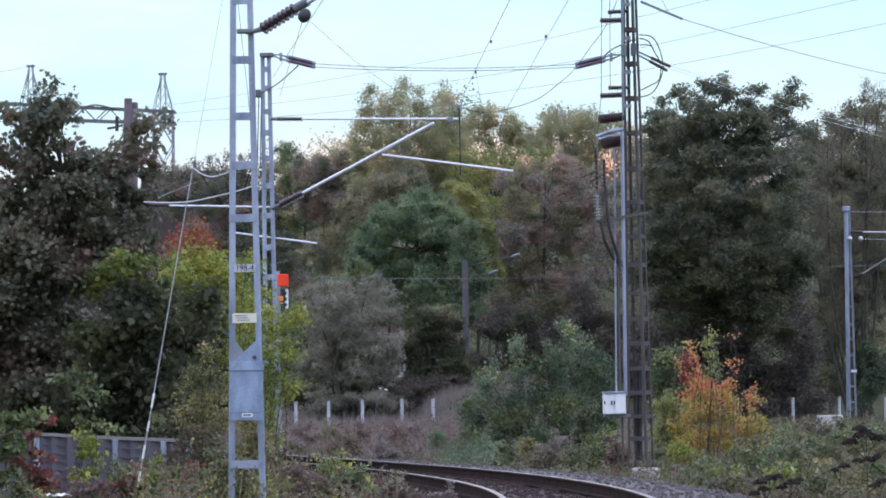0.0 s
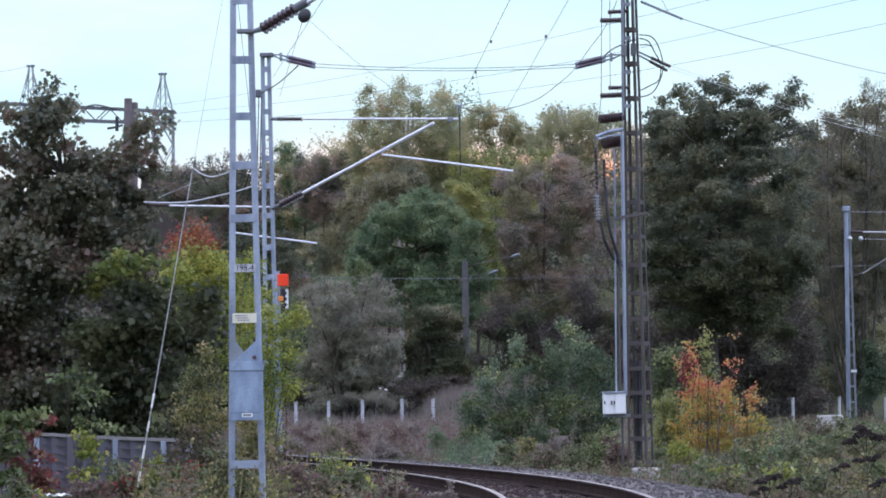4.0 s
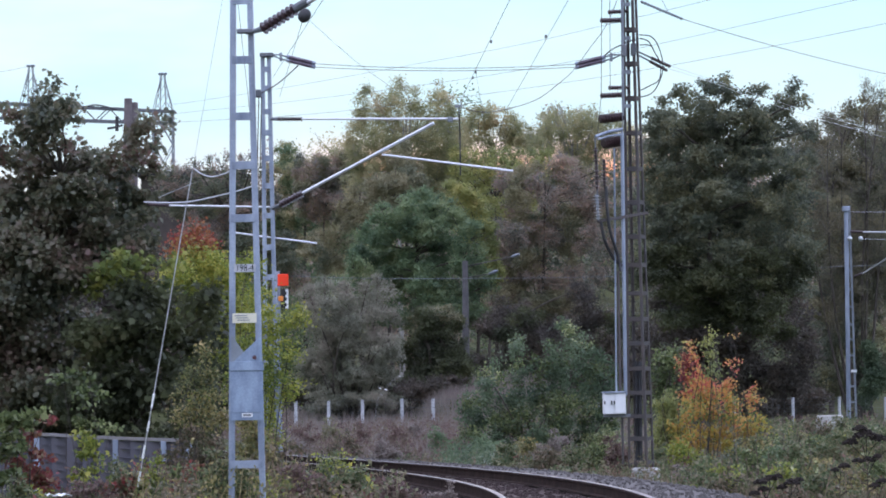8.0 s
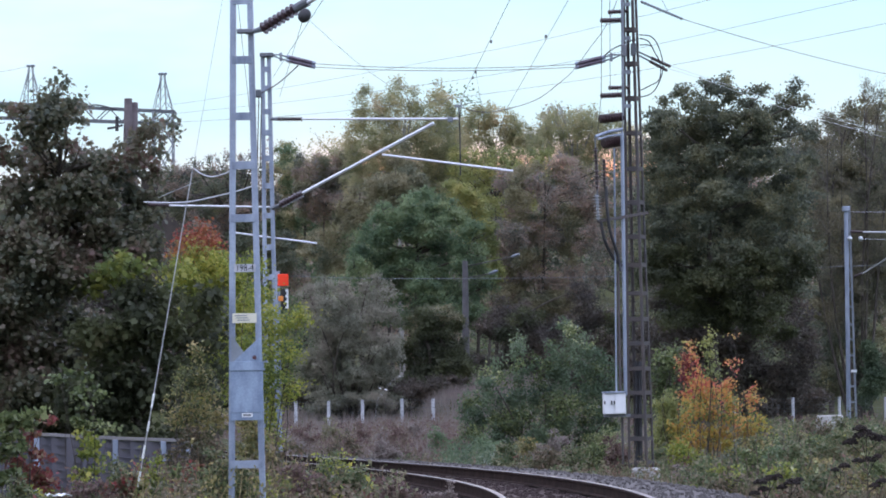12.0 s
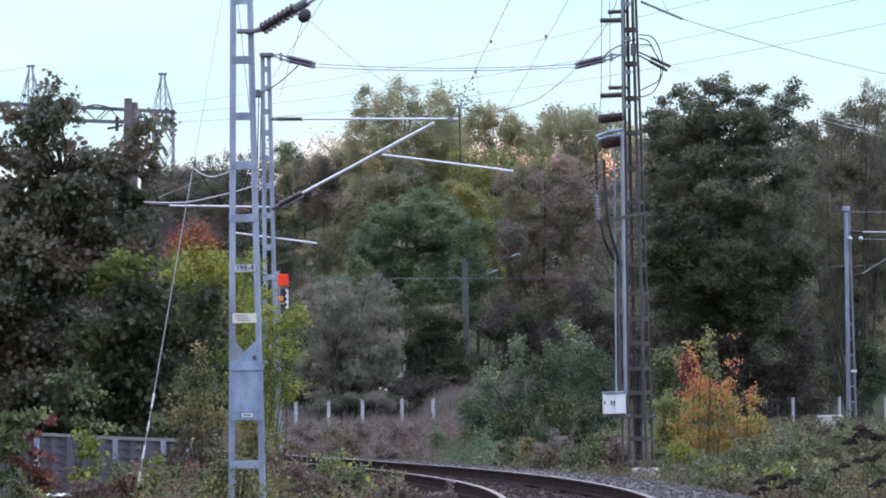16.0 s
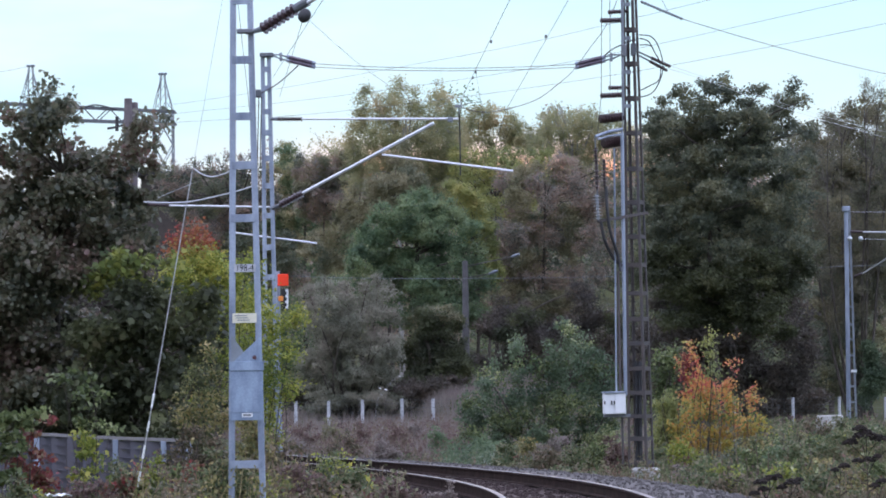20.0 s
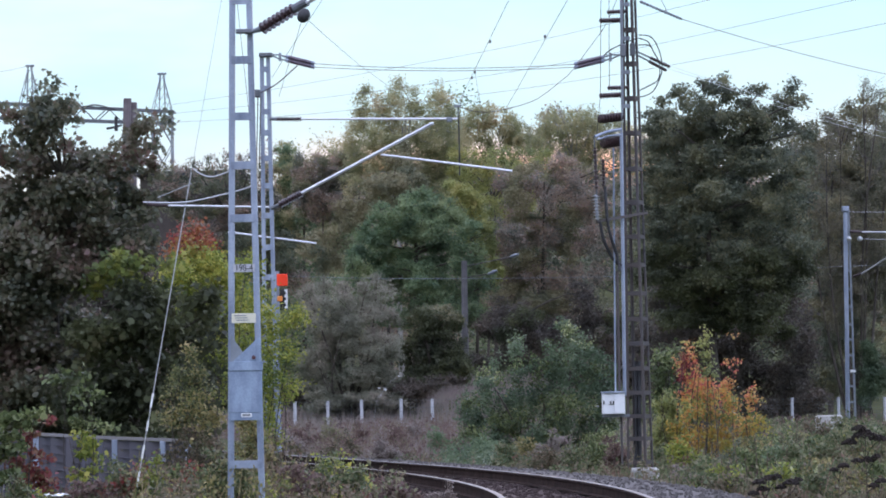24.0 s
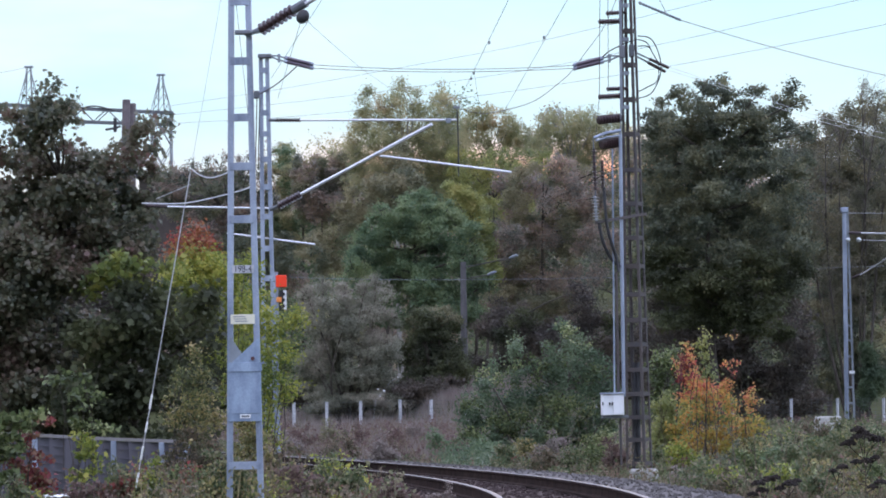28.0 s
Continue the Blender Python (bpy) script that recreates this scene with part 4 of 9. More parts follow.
for c0 in ((0.658, 57.000, 7.707), (0.849, 51.000, 7.551), (1.582, 46.000, 7.016), (0.593, 56.000, 7.496)):
    bm = bmesh.new()
    add_box(bm, c0, (0.035, 0.035, 0.05), None, 0.005)
    me = bpy.data.meshes.new("wire_clamp")
    bm.to_mesh(me)
    bm.free()
    me.materials.append(M["steel_dark"])
    tagged(place("wire_clamp", me, None, c0), "small dark clamp on an overhead wire", "clamp", "wire clamps")
wire("tension_wire", "dark tensioned wire leading away from a mast", (4.534, 57.600, 8.702), (10.491, 70.000, 8.842), 0.06, 0.0075, "copper")
wire("feeder_wire", "pale feeder wire crossing before the trees", (4.261, 58.000, 7.831), (11.746, 75.000, 7.658), 0.0, 0.0045, "pale_wire",
     via=[(5.454, 61.000, 7.831), (6.568, 64.000, 7.802), (8.272, 68.000, 7.766), (10.337, 72.000, 7.663)])
wire("feeder_wire", "pale feeder wire crossing before the trees", (4.325, 58.000, 7.873), (11.750, 75.000, 7.822), 0.0, 0.0045, "pale_wire",
     via=[(5.544, 61.000, 7.852), (7.732, 66.000, 7.767), (9.096, 69.000, 7.746), (10.340, 72.000, 7.794)])
wire("contact_wire", "thin overhead wire crossing before the wood", (-6.222, 118.000, 6.753), (0.797, 118.000, 6.529), 0.05, 0.0075, "steel_mid")
wire("contact_wire", "thin overhead wire crossing before the wood", (0.797, 118.000, 6.529), (16.032, 124.000, 7.031), 0.12, 0.0075, "steel_mid")
wire("contact_wire", "thin overhead wire crossing before the wood", (16.032, 124.000, 7.031), (19.618, 126.000, 7.181), 0.02, 0.0075, "steel_mid")
wire("contact_wire", "thin overhead wire crossing before the wood", (16.304, 125.000, 9.263), (19.670, 126.000, 9.294), 0.02, 0.009, "pale_wire")
wire("contact_wire", "thin overhead wire crossing before the wood", (16.852, 124.700, 8.142), (19.642, 126.000, 8.145), 0.02, 0.009, "pale_wire")
for p0, v, p1 in (((-14.357, 165.000, 18.060), [(-7.839, 150.000, 17.261), (-0.951, 135.000, 16.669), (2.986, 122.000, 15.857), (5.905, 112.000, 15.344)], (9.616, 95.000, 14.278)),
                  ((-14.363, 165.000, 17.576), [(-6.473, 148.000, 16.487), (0.046, 132.000, 15.516), (5.915, 115.000, 14.578), (12.821, 95.000, 13.910)], (13.853, 92.000, 13.814)),
                  ((-14.368, 165.000, 17.123), [(-6.483, 148.000, 15.782), (0.371, 132.000, 14.809), (6.322, 115.000, 13.854), (10.995, 101.000, 13.237)], (14.191, 90.000, 12.774))):
    wire("power_line", "thin high-voltage line against the evening sky", p0, p1, 0, 0.0075, "copper", via=v, group="high-voltage lines")
wire("power_line", "thin high-voltage line against the evening sky", (-21.896, 165.000, 20.273), (-22.978, 150.000, 18.201), 0.1, 0.010, "copper", group="high-voltage lines")

# ---- signal on the second mast ----
sig = thing("railway_signal", (-3.152, 60.000, 1.838), "trackside signal with bright red board and black and white marker", "signal")
bm = bmesh.new()
add_tube(bm, [(-3.200, 60.000, 0.751), (-3.206, 60.000, 4.239)], 0.045, 8)
part("post", bm, M["steel"], sig)
bm = bmesh.new()
add_box(bm, (-3.089, 59.800, 4.054), (0.2073, 0.12, 0.2291), None, 0.01)
part("red_board", bm, M["red"], sig, "bright red square board")
bm = bmesh.new()
add_box(bm, (-3.062, 59.800, 3.683), (0.1418, 0.05, 0.3927), None, 0.005)
marker = part("marker_board", bm, M["black"], sig, "narrow black and white marker board")
face_plate(marker, "white_strip", (-3.020, 59.750, 3.690), 0.060, 0.37, "white", "", 0.006, 0.015)
for z in (3.80, 3.69, 3.575):
    bm = bmesh.new()
    add_tube(bm, [(-3.052, 59.760, z), (-3.052, 59.748, z)], 0.034, 12)
    part("dark_disc", bm, M["black"], marker)
bm = bmesh.new()
add_box(bm, (-3.135, 59.750, 3.694), (0.09818, 0.08, 0.09818), None, 0.01)
part("lamp_hood", bm, M["orange"], sig, "small orange reflector")

# ---- street lamp on wooden pole ----
lamp = thing("street_lamp", (0.778, 120.000, 2.099), "grey wooden pole with two lamp arms before the wood", "street lamp")
bm = bmesh.new()
add_tube(bm, [(0.814, 120.000, 1.663), (0.844, 120.000, 7.292)], [0.1527, 0.1091], 10)
part("pole", bm, M["wood_pole"], lamp)
for p0, p1, p2 in (((0.899, 120.000, 6.635), (1.760, 119.000, 6.729), (2.082, 118.700, 6.840)), ((0.862, 120.000, 7.073), (2.616, 119.000, 7.366), (2.914, 118.700, 7.454))):
    bm = bmesh.new()
    add_tube(bm, [p0, p1], 0.022, 6)
    part("arm", bm, M["steel_old"], lamp)
    bm = bmesh.new()
    add_tube(bm, [p1, Vector(p1).lerp(Vector(p2), 0.5), p2], [0.04364, 0.07418, 0.04364], 8)
    part("lamp_head", bm, M["steel_mid"], lamp)


# ---- fences ----
def wire_fence(name, label, posts, h, mat, r, mesh_rows):
    ob = thing(name, posts[0], label, "fence")
    for p in posts:
        bm = bmesh.new()
        add_tube(bm, [Vector(p) - Vector((0, 0, 0.3)), Vector(p) + Vector((0, 0, h))], r, 8)
        part("post", bm, M[mat], ob)
    for a, b in zip(posts, posts[1:]):
        bm = bmesh.new()
        a, b = Vector(a), Vector(b)
        for k in range(mesh_rows):
            o = Vector((0, -r, h * (0.06 + 0.9 * k / (mesh_rows - 1))))
            add_beam(bm, a + o, b + o, 0.005, 0.005, (0, 1, 0))
        nv = int((b - a).length / 0.2)
        for k in range(nv):
            p = a.lerp(b, (k + 0.5) / nv) + Vector((0, -r, 0))
            add_beam(bm, p + Vector((0, 0, 0.05)), p + Vector((0, 0, h * 0.97)), 0.004, 0.004, (1, 0, 0))
        part("mesh_panel", bm, M["steel_dark"], ob)
    return ob


wire_fence("wire_fence", "low wire mesh fence with pale concrete posts before the wood",
           [(-6.374, 110.000, 1.026), (-5.296, 110.000, 1.008), (-4.137, 110.000, 1.009), (-2.939, 110.000, 1.029), (-1.540, 110.000, 1.046), (-0.442, 110.000, 1.028), (0.816, 110.000, 1.047)], 0.92, "post", 0.058, 7)
wire_fence("wire_fence", "low wire mesh fence with pale concrete posts before the wood",
           [(5.605, 114.000, 0.953), (8.130, 114.000, 0.953), (10.572, 114.000, 0.974), (12.725, 114.000, 1.000), (14.422, 114.000, 0.993), (16.119, 114.000, 0.965), (17.609, 114.000, 0.961)], 0.7876, "post", 0.05596, 7)


def barrier():
    ob = thing("sheet_fence", (-5.628, 50.000, 0.556), "weathered blue-grey sheet fence with posts and top rail", "fence")
    pts = [(-8.300, 52.000, 1.295), (-6.723, 51.200, 1.218), (-5.357, 50.500, 1.136), (-4.542, 50.100, 1.099), (-4.108, 49.800, 1.076)]
    pts = [Vector(p) for p in pts]
    for a, b in zip(pts, pts[1:]):
        d = (b - a)
        n = max(3, int(d.length / 0.3))
        for k in range(n):
            p, q = a.lerp(b, k / n), a.lerp(b, (k + 0.97) / n)
            m = (p + q) / 2
            bm = bmesh.new()
            add_box(bm, m + Vector((0, 0.02 * (k % 2), -0.62)), ((q - p).length, 0.03, 1.16), None, 0.004)
            part("sheet_panel", bm, M["fence_sheet"], ob)
        bm = bmesh.new()
        add_beam(bm, a + Vector((0, -0.02, -0.005)), b + Vector((0, -0.02, -0.005)), 0.10, 0.05, (0, 1, 0))
        part("top_rail", bm, M["rail_grey"], ob, "pale grey top rail")
        for dz in (0.17, 0.31, 0.44, 0.57, 0.7, 0.84):
            bm = bmesh.new()
            add_beam(bm, a + Vector((0, -0.03, -dz)), b + Vector((0, -0.03, -dz)), 0.03, 0.010, (0, 1, 0))
            part("rail_strip", bm, M["fence_sheet"], ob)
    for p in pts:
        bm = bmesh.new()
        add_box(bm, p + Vector((0, -0.06, -0.68)), (0.09, 0.08, 1.3), None, 0.008)
        part("post", bm, M["steel"], ob)


barrier()

# ---- substation gantry ----
def truss_tower(ob, c, w, z0, z1, peak, mat, levels):
    """Square lattice column with cross-braced sides under a slender peak."""
    c = Vector((c[0], c[1], 0))
    cor = [Vector((i * w / 2, j * w / 2, 0)) for i, j in ((-1, -1), (1, -1), (1, 1), (-1, 1))]
    tip = c + Vector((0, 0, peak))
    for q in cor:
        bm = bmesh.new()
        add_beam(bm, c + q + Vector((0, 0, z0)), c + q + Vector((0, 0, z1)), 0.07, 0.07)
        part("leg", bm, M[mat], ob)
        bm = bmesh.new()
        add_beam(bm, c + q + Vector((0, 0, z1)), tip + q * 0.08, 0.035, 0.035)
        part("peak_leg", bm, M[mat], ob)
    for i in (-0.16, 0.16):
        bm = bmesh.new()
        add_beam(bm, c + Vector((i, 0, z1)), tip + Vector((i * 0.5, 0, 0)), 0.055, 0.055)
        part("spike", bm, M[mat], ob)
    bm = bmesh.new()
    for k in range(levels):
        a, b = z0 + (z1 - z0) * k / levels, z0 + (z1 - z0) * (k + 1) / levels
        for i in range(4):
            p, q = cor[i], cor[(i + 1) % 4]
            add_beam(bm, c + p + Vector((0, 0, a)), c + q + Vector((0, 0, b)), 0.045, 0.03)
            add_beam(bm, c + p + Vector((0, 0, b)), c + q + Vector((0, 0, a)), 0.045, 0.03)
            add_beam(bm, c + p + Vector((0, 0, b)), c + q + Vector((0, 0, b)), 0.05, 0.05)
    for k in range(4):
        f0, f1 = k / 4, (k + 1) / 4
        a, b = z1 + (peak - z1) * f0, z1 + (peak - z1) * f1
        for sx in (-1, 1):
            add_beam(bm, c + Vector((sx * w / 2 * (1 - 0.92 * f0), 0, a)), c + Vector((sx * 0.14, 0, b)), 0.025, 0.025)
            add_beam(bm, c + Vector((sx * w / 2 * (1 - 0.92 * f1), 0, b)), c + Vector((sx * 0.15, 0, a)), 0.025, 0.025)
        add_beam(bm, c + Vector((-0.15, 0, a)), c + Vector((0.14, 0, b)), 0.025, 0.025)
    part("lattice", bm, M[mat], ob)
    bm = bmesh.new()
    add_box(bm, tip, (0.46, 0.2, 0.10), None, 0.01)
    part("cap", bm, M[mat], ob)


gantry = thing("substation_gantry", (-15.096, 165.000, 1.410), "steel lattice substation gantry with two peaked towers", "gantry")
truss_tower(gantry, (-14.789, 165.000, 14.624), 1.02, 1.0, 17.764, 19.731, "steel_mid", 9)
truss_tower(gantry, (-21.829, 165.000, 14.741), 1.02, 1.0, 18.305, 20.273, "steel_mid", 9)
bm = bmesh.new()
b0, b1, b2, b3 = (Vector(p) for p in ((-24.010, 164.500, 18.322), (-14.107, 164.500, 17.675), (-24.017, 164.500, 17.538), (-14.115, 164.500, 17.042)))
for dy in (0, 1.0):
    o = Vector((0, dy, 0))
    add_beam(bm, b0 + o, b1 + o, 0.09, 0.09, (0, 1, 0))
    add_beam(bm, b2 + o, b3 + o, 0.09, 0.09, (0, 1, 0))
    for k in range(14):
        u, v = b0.lerp(b1, k / 14) + o, b0.lerp(b1, (k + 1) / 14) + o
        p, q = b2.lerp(b3, k / 14) + o, b2.lerp(b3, (k + 1) / 14) + o
        add_beam(bm, *((u, q) if k % 2 else (p, v)), 0.05, 0.05, (0, 1, 0))
part("beam", bm, M["steel_dark"], gantry)
poles = thing("concrete_pole", (-14.257, 140.000, 1.441), "twin dark concrete pole of the substation", "pole")
for p0, p1 in (((-14.613, 140.000, 1.447), (-14.120, 140.000, 15.859)), ((-14.054, 140.000, 1.438), (-13.926, 140.600, 15.736))):
    bm = bmesh.new()
    add_tube(bm, [p0, p1], [0.2036, 0.1782], 10)
    part("shaft", bm, M["concrete_dark"], poles)
bm = bmesh.new()
add_tube(bm, [(-14.606, 139.600, 14.369), (-14.599, 139.600, 15.008)], 0.07636, 8)
add_tube(bm, [(-15.038, 139.600, 14.479), (-14.604, 139.600, 14.548), (-14.405, 139.900, 14.649)], 0.05091, 8)
part("fitting", bm, M["cable"], poles)
bm = bmesh.new()
add_tube(bm, smooth_path([(-19.186, 164.300, 17.860), (-18.284, 164.300, 18.056), (-17.178, 164.300, 17.766)]), 0.04, 6)
part("bus_wire", bm, M["cable"], gantry, "dark slack wire")

shed = thing("low_building", (-13.182, 155.000, 2.521), "low dark-roofed substation building behind the trees", "building")
bm = bmesh.new()
add_box(bm, (-12.746, 160.000, 13.80), (5.527, 6, 0.20))
part("roof", bm, M["roof"], shed)
bm = bmesh.new()
add_box(bm, (-12.816, 160.000, 8.05), (4.945, 5, 11.30))
part("wall", bm, M["wood_dark"], shed)


# ---- trees ----
UP = np.array([0.0, 0.0, 1.0])


def unit(v):
    return v / np.maximum(1e-9, np.linalg.norm(v, axis=-1, keepdims=True))


def leaf_cloud(rng, lobes, count, leaf, clump, shape, droop=0.0, flat=0.8):
    """Leaves set along short sprays on the boughs of lobes (x, y, z, rx, rz); corners of every leaf, in metres."""
    boughs = []
    for x, y, z, rx, rz in lobes:
        boughs.append((x, y, z, rx * 0.6, rz * 0.6, 0, 0, 0))
        for _ in range(11):
            d = unit(rng.normal(size=3) + np.array([0, 0, 0.12]))
            r = rng.uniform(0.20, 0.50)
            o = 1.04 - r * 0.75
            boughs.append((x + d[0] * rx * o, y + d[1] * rx * o, z + d[2] * rz * o, rx * r, rz * r * (0.5 + 0.5 * flat), *d))
    lob = np.array(boughs, float)
    area = lob[:, 3] * (lob[:, 3] + lob[:, 4])
    per = 14
    k = max(4, count // per)
    L = lob[rng.choice(len(lob), k, p=area / area.sum())]
    d = unit(rng.normal(size=(k, 3)) + 0.45 * L[:, 5:8] + np.array([0, 0, 0.22]))
    R = np.stack([L[:, 3], L[:, 3], L[:, 4]], 1)
    reach = 0.72 + 0.5 * rng.random((k, 1)) ** 1.6
    root, tip = L[:, :3] + d * R * 0.3, L[:, :3] + d * R * reach
    tip[:, 2] -= 0.12 * R[:, 2]
    n = k * per
    f = rng.random((n, 1)) ** 0.65
    out = np.repeat(d, per, 0)
    pos = np.repeat(root, per, 0) * (1 - f) + np.repeat(tip, per, 0) * f
    pos += rng.normal(size=(n, 3)) * clump * np.array([0.85, 0.85, 0.6]) * (0.55 + 0.45 * f)
    pos[:, 2] -= droop * np.abs(rng.normal(size=n)) * clump * 1.5
    nor = unit(0.42 * UP + 0.35 * out + 0.62 * rng.normal(size=(n, 3)))
    t = unit(np.cross(nor, rng.normal(size=(n, 3))))
    if droop:
        t = unit(t * (1 - 0.5 * droop) - UP * droop)
        nor = unit(np.cross(t, rng.normal(size=(n, 3))))
    b = np.cross(nor, t)
    size = leaf * rng.uniform(0.6, 1.35, (n, 1))
    if shape == "maple":
        prof = [(-0.5, 0.0), (-0.34, -0.22), (-0.30, -0.48), (-0.04, -0.30), (0.14, -0.60), (0.24, -0.20), (0.64, 0.0), (0.24, 0.20), (0.14, 0.60), (-0.04, 0.30), (-0.30, 0.48), (-0.34, 0.22)]
    elif shape == "palm":
        prof = [(-0.5, 0.0), (-0.35, -0.45), (0.16, -0.58), (0.2, -0.22), (0.62, 0.0), (0.2, 0.22), (0.16, 0.58), (-0.35, 0.45)]
    elif shape == "small":
        prof = [(-0.5, -0.36), (0.55, 0.0), (-0.5, 0.36)]
    else:
        prof = [(-0.5, 0.0), (0.0, -0.36), (0.55, 0.0), (0.0, 0.36)]
    corners = [pos + t * (u * size) + b * (v * size) + nor * (-0.28 * abs(v) * size) for u, v in prof]
    return np.stack(corners, 1).reshape(-1, 3), len(prof)


def limb(bm, rng, p0, p1, r0, r1, n=6, bend=0.12, k=5):
    p0, p1 = np.array(p0, float), np.array(p1, float)
    ln = np.linalg.norm(p1 - p0)
    off = rng.normal(size=3) * bend * ln
    pts = [Vector(p0 + (p1 - p0) * i / k + off * math.sin(math.pi * i / k) * 0.5) for i in range(k + 1)]
    add_tube(bm, pts, [r0 + (r1 - r0) * i / k for i in range(k + 1)], n)
    return pts


def break_up(lobes, rng):
    """Large lobes become a smaller core with uneven boughs round it."""
    res = []
    for l in lobes:
        if l[3] < 0.85:
            res.append(l)
            continue
        dx, dy, z, rx, rz = l[:5]
        res.append((dx, dy, z, rx * 0.8, rz * 0.8, *l[5:]))
        for _ in range(5):
            a, q = rng.uniform(0, 2 * math.pi), rng.uniform(0.35, 0.55)
            out = 1.02 - q * 0.6
            res.append((dx + math.cos(a) * rx * out, dy + rng.uniform(-0.7, 0.7), z + math.sin(a) * rz * out, rx * q, rz * q, *l[5:]))
    return res


def tree(name, label, x, y, lobes, count, leaf, mat, seed, bark="bark", trunk=0.2, clump=0.28, shape="oval", droop=0.0, stems=1, split=1, twigs=4,
         category="tree", group="", second=None, base_z=None, flat=0.8, broken=False, depth=0.55):
    """A tree or shrub: trunk or stems, limbs to each lobe, and a leaf crown in split pieces. Lobes: dx, dy, z, rx, rz."""
    rng = np.random.default_rng(seed)
    z0 = ground_z(x, y) if base_z is None else base_z
    ob = thing(name, (x, y, z0), label, category, group)
    if broken:
        lobes = break_up(lobes, rng)
        twigs = min(twigs, twigs // 2 + 2)
    half = (max(l[0] + l[3] for l in lobes) - min(l[0] - l[3] for l in lobes)) / 2
    lob = [(x + l[0], y + l[1] + rng.uniform(-1, 1) * depth * half, *l[2:5]) for l in lobes]
    top = max(l[2] for l in lob)
    spine = None
    if stems == 1:
        bm = bmesh.new()
        cx = sum(l[0] * l[3] for l in lob) / sum(l[3] for l in lob)
        tip = (cx * 0.5 + x * 0.5, y, z0 + (top - z0) * 0.85)
        spine = limb(bm, rng, (x, y, z0 - 0.15), tip, trunk, trunk * 0.25, 8, 0.03)
        part("trunk", bm, M[bark], ob)
    crowns = []
    shown = min(1.0, 16 / len(lob))
    keyed = any(len(l) > 5 for l in lobes)
    if keyed:
        groups = [[q for q, l in zip(lob, lobes) if (l[5] if len(l) > 5 else 0) == i] for i in range(1 + max(l[5] for l in lobes if len(l) > 5))]
    else:
        groups = [lob[i::split] for i in range(split)]
    tot = sum(l[3] * (l[3] + l[4]) for l in lob)
    for i, g in enumerate(groups):
        w = sum(l[3] * (l[3] + l[4]) for l in g) / tot
        v, k = leaf_cloud(rng, g, int(count * w), leaf, clump, shape, droop, flat)
        mm = LEAF[second] if second and i % 2 else LEAF[mat]
        low = min(g, key=lambda l: l[2])
        piv = (x, y, z0) if i == 0 or not keyed else (low[0], y, low[2] - low[4] * 0.8)
        crown = place("crown", polys("crown", v, k, mm), ob, piv)
        crowns.append(crown)
        for l in g:
            bm = bmesh.new()
            if stems == 1:
                f = min(0.9, max(0.25, (l[2] - l[4] * 0.8 - z0) / max(0.1, (tip[2] - z0))))
                if rng.random() < shown:
                    limb(bm, rng, spine[0].lerp(spine[-1], f), (l[0], l[1], l[2]), trunk * 0.32, trunk * 0.09, 5)
            else:
                r = rng.normal(size=2) * 0.15
                if rng.random() < shown:
                    limb(bm, rng, (x + r[0], y + r[1], z0 - 0.1), (l[0], l[1], l[2] + l[4] * 0.5), trunk, trunk * 0.3, 5)
            for _ in range(twigs):
                d = unit(rng.normal(size=3) + UP * 0.6)
                limb(bm, rng, (l[0], l[1], l[2] - l[4] * 0.3), np.array(l[:3]) + d * np.array([l[3], l[3], l[4]]) * 1.06, trunk * 0.12, 0.006, 3, 0.12, 3)
            part("limb" if stems == 1 else "stem", bm, M[bark], crown)
    return ob, crowns


def auto_lobes(seed, height, width, bottom, count=9, base=0.0):
    """Lobes filling an egg-shaped crown from bottom to height above base."""
    rng = np.random.default_rng(seed)
    res = []
    for i in range(count):
        f = (i + 0.5) / count
        z = bottom + (height - bottom) * f
        half = width / 2 * math.sqrt(max(0.08, 1 - (2 * f - 0.85) ** 2 * 0.75))
        a = i * 2.4 + rng.uniform(-0.5, 0.5)
        r = half * rng.uniform(0.42, 0.62)
        res.append((math.cos(a) * (half - r), math.sin(a) * (half - r) * 0.8, base + z - r * 0.3, r, min(r * 0.9, (height - bottom) * 0.25)))
    return res



def plumes(seed, columns):
    """Lobes stacked down upright sprays, each (dx, top, bottom, half width)."""
    rng = np.random.default_rng(seed)
    res = []
    for dx, top, bottom, w in columns:
        z, i = top, 0
        while z > bottom:
            r = w * min(1.0, 0.38 + 0.2 * i) * rng.uniform(0.8, 1.15)
            z -= r * 0.75
            res.append((dx + rng.normal() * w * 0.3, 0.0, z, r, r * rng.uniform(0.9, 1.25)))
            z -= r * 0.35
            i += 1
    return res


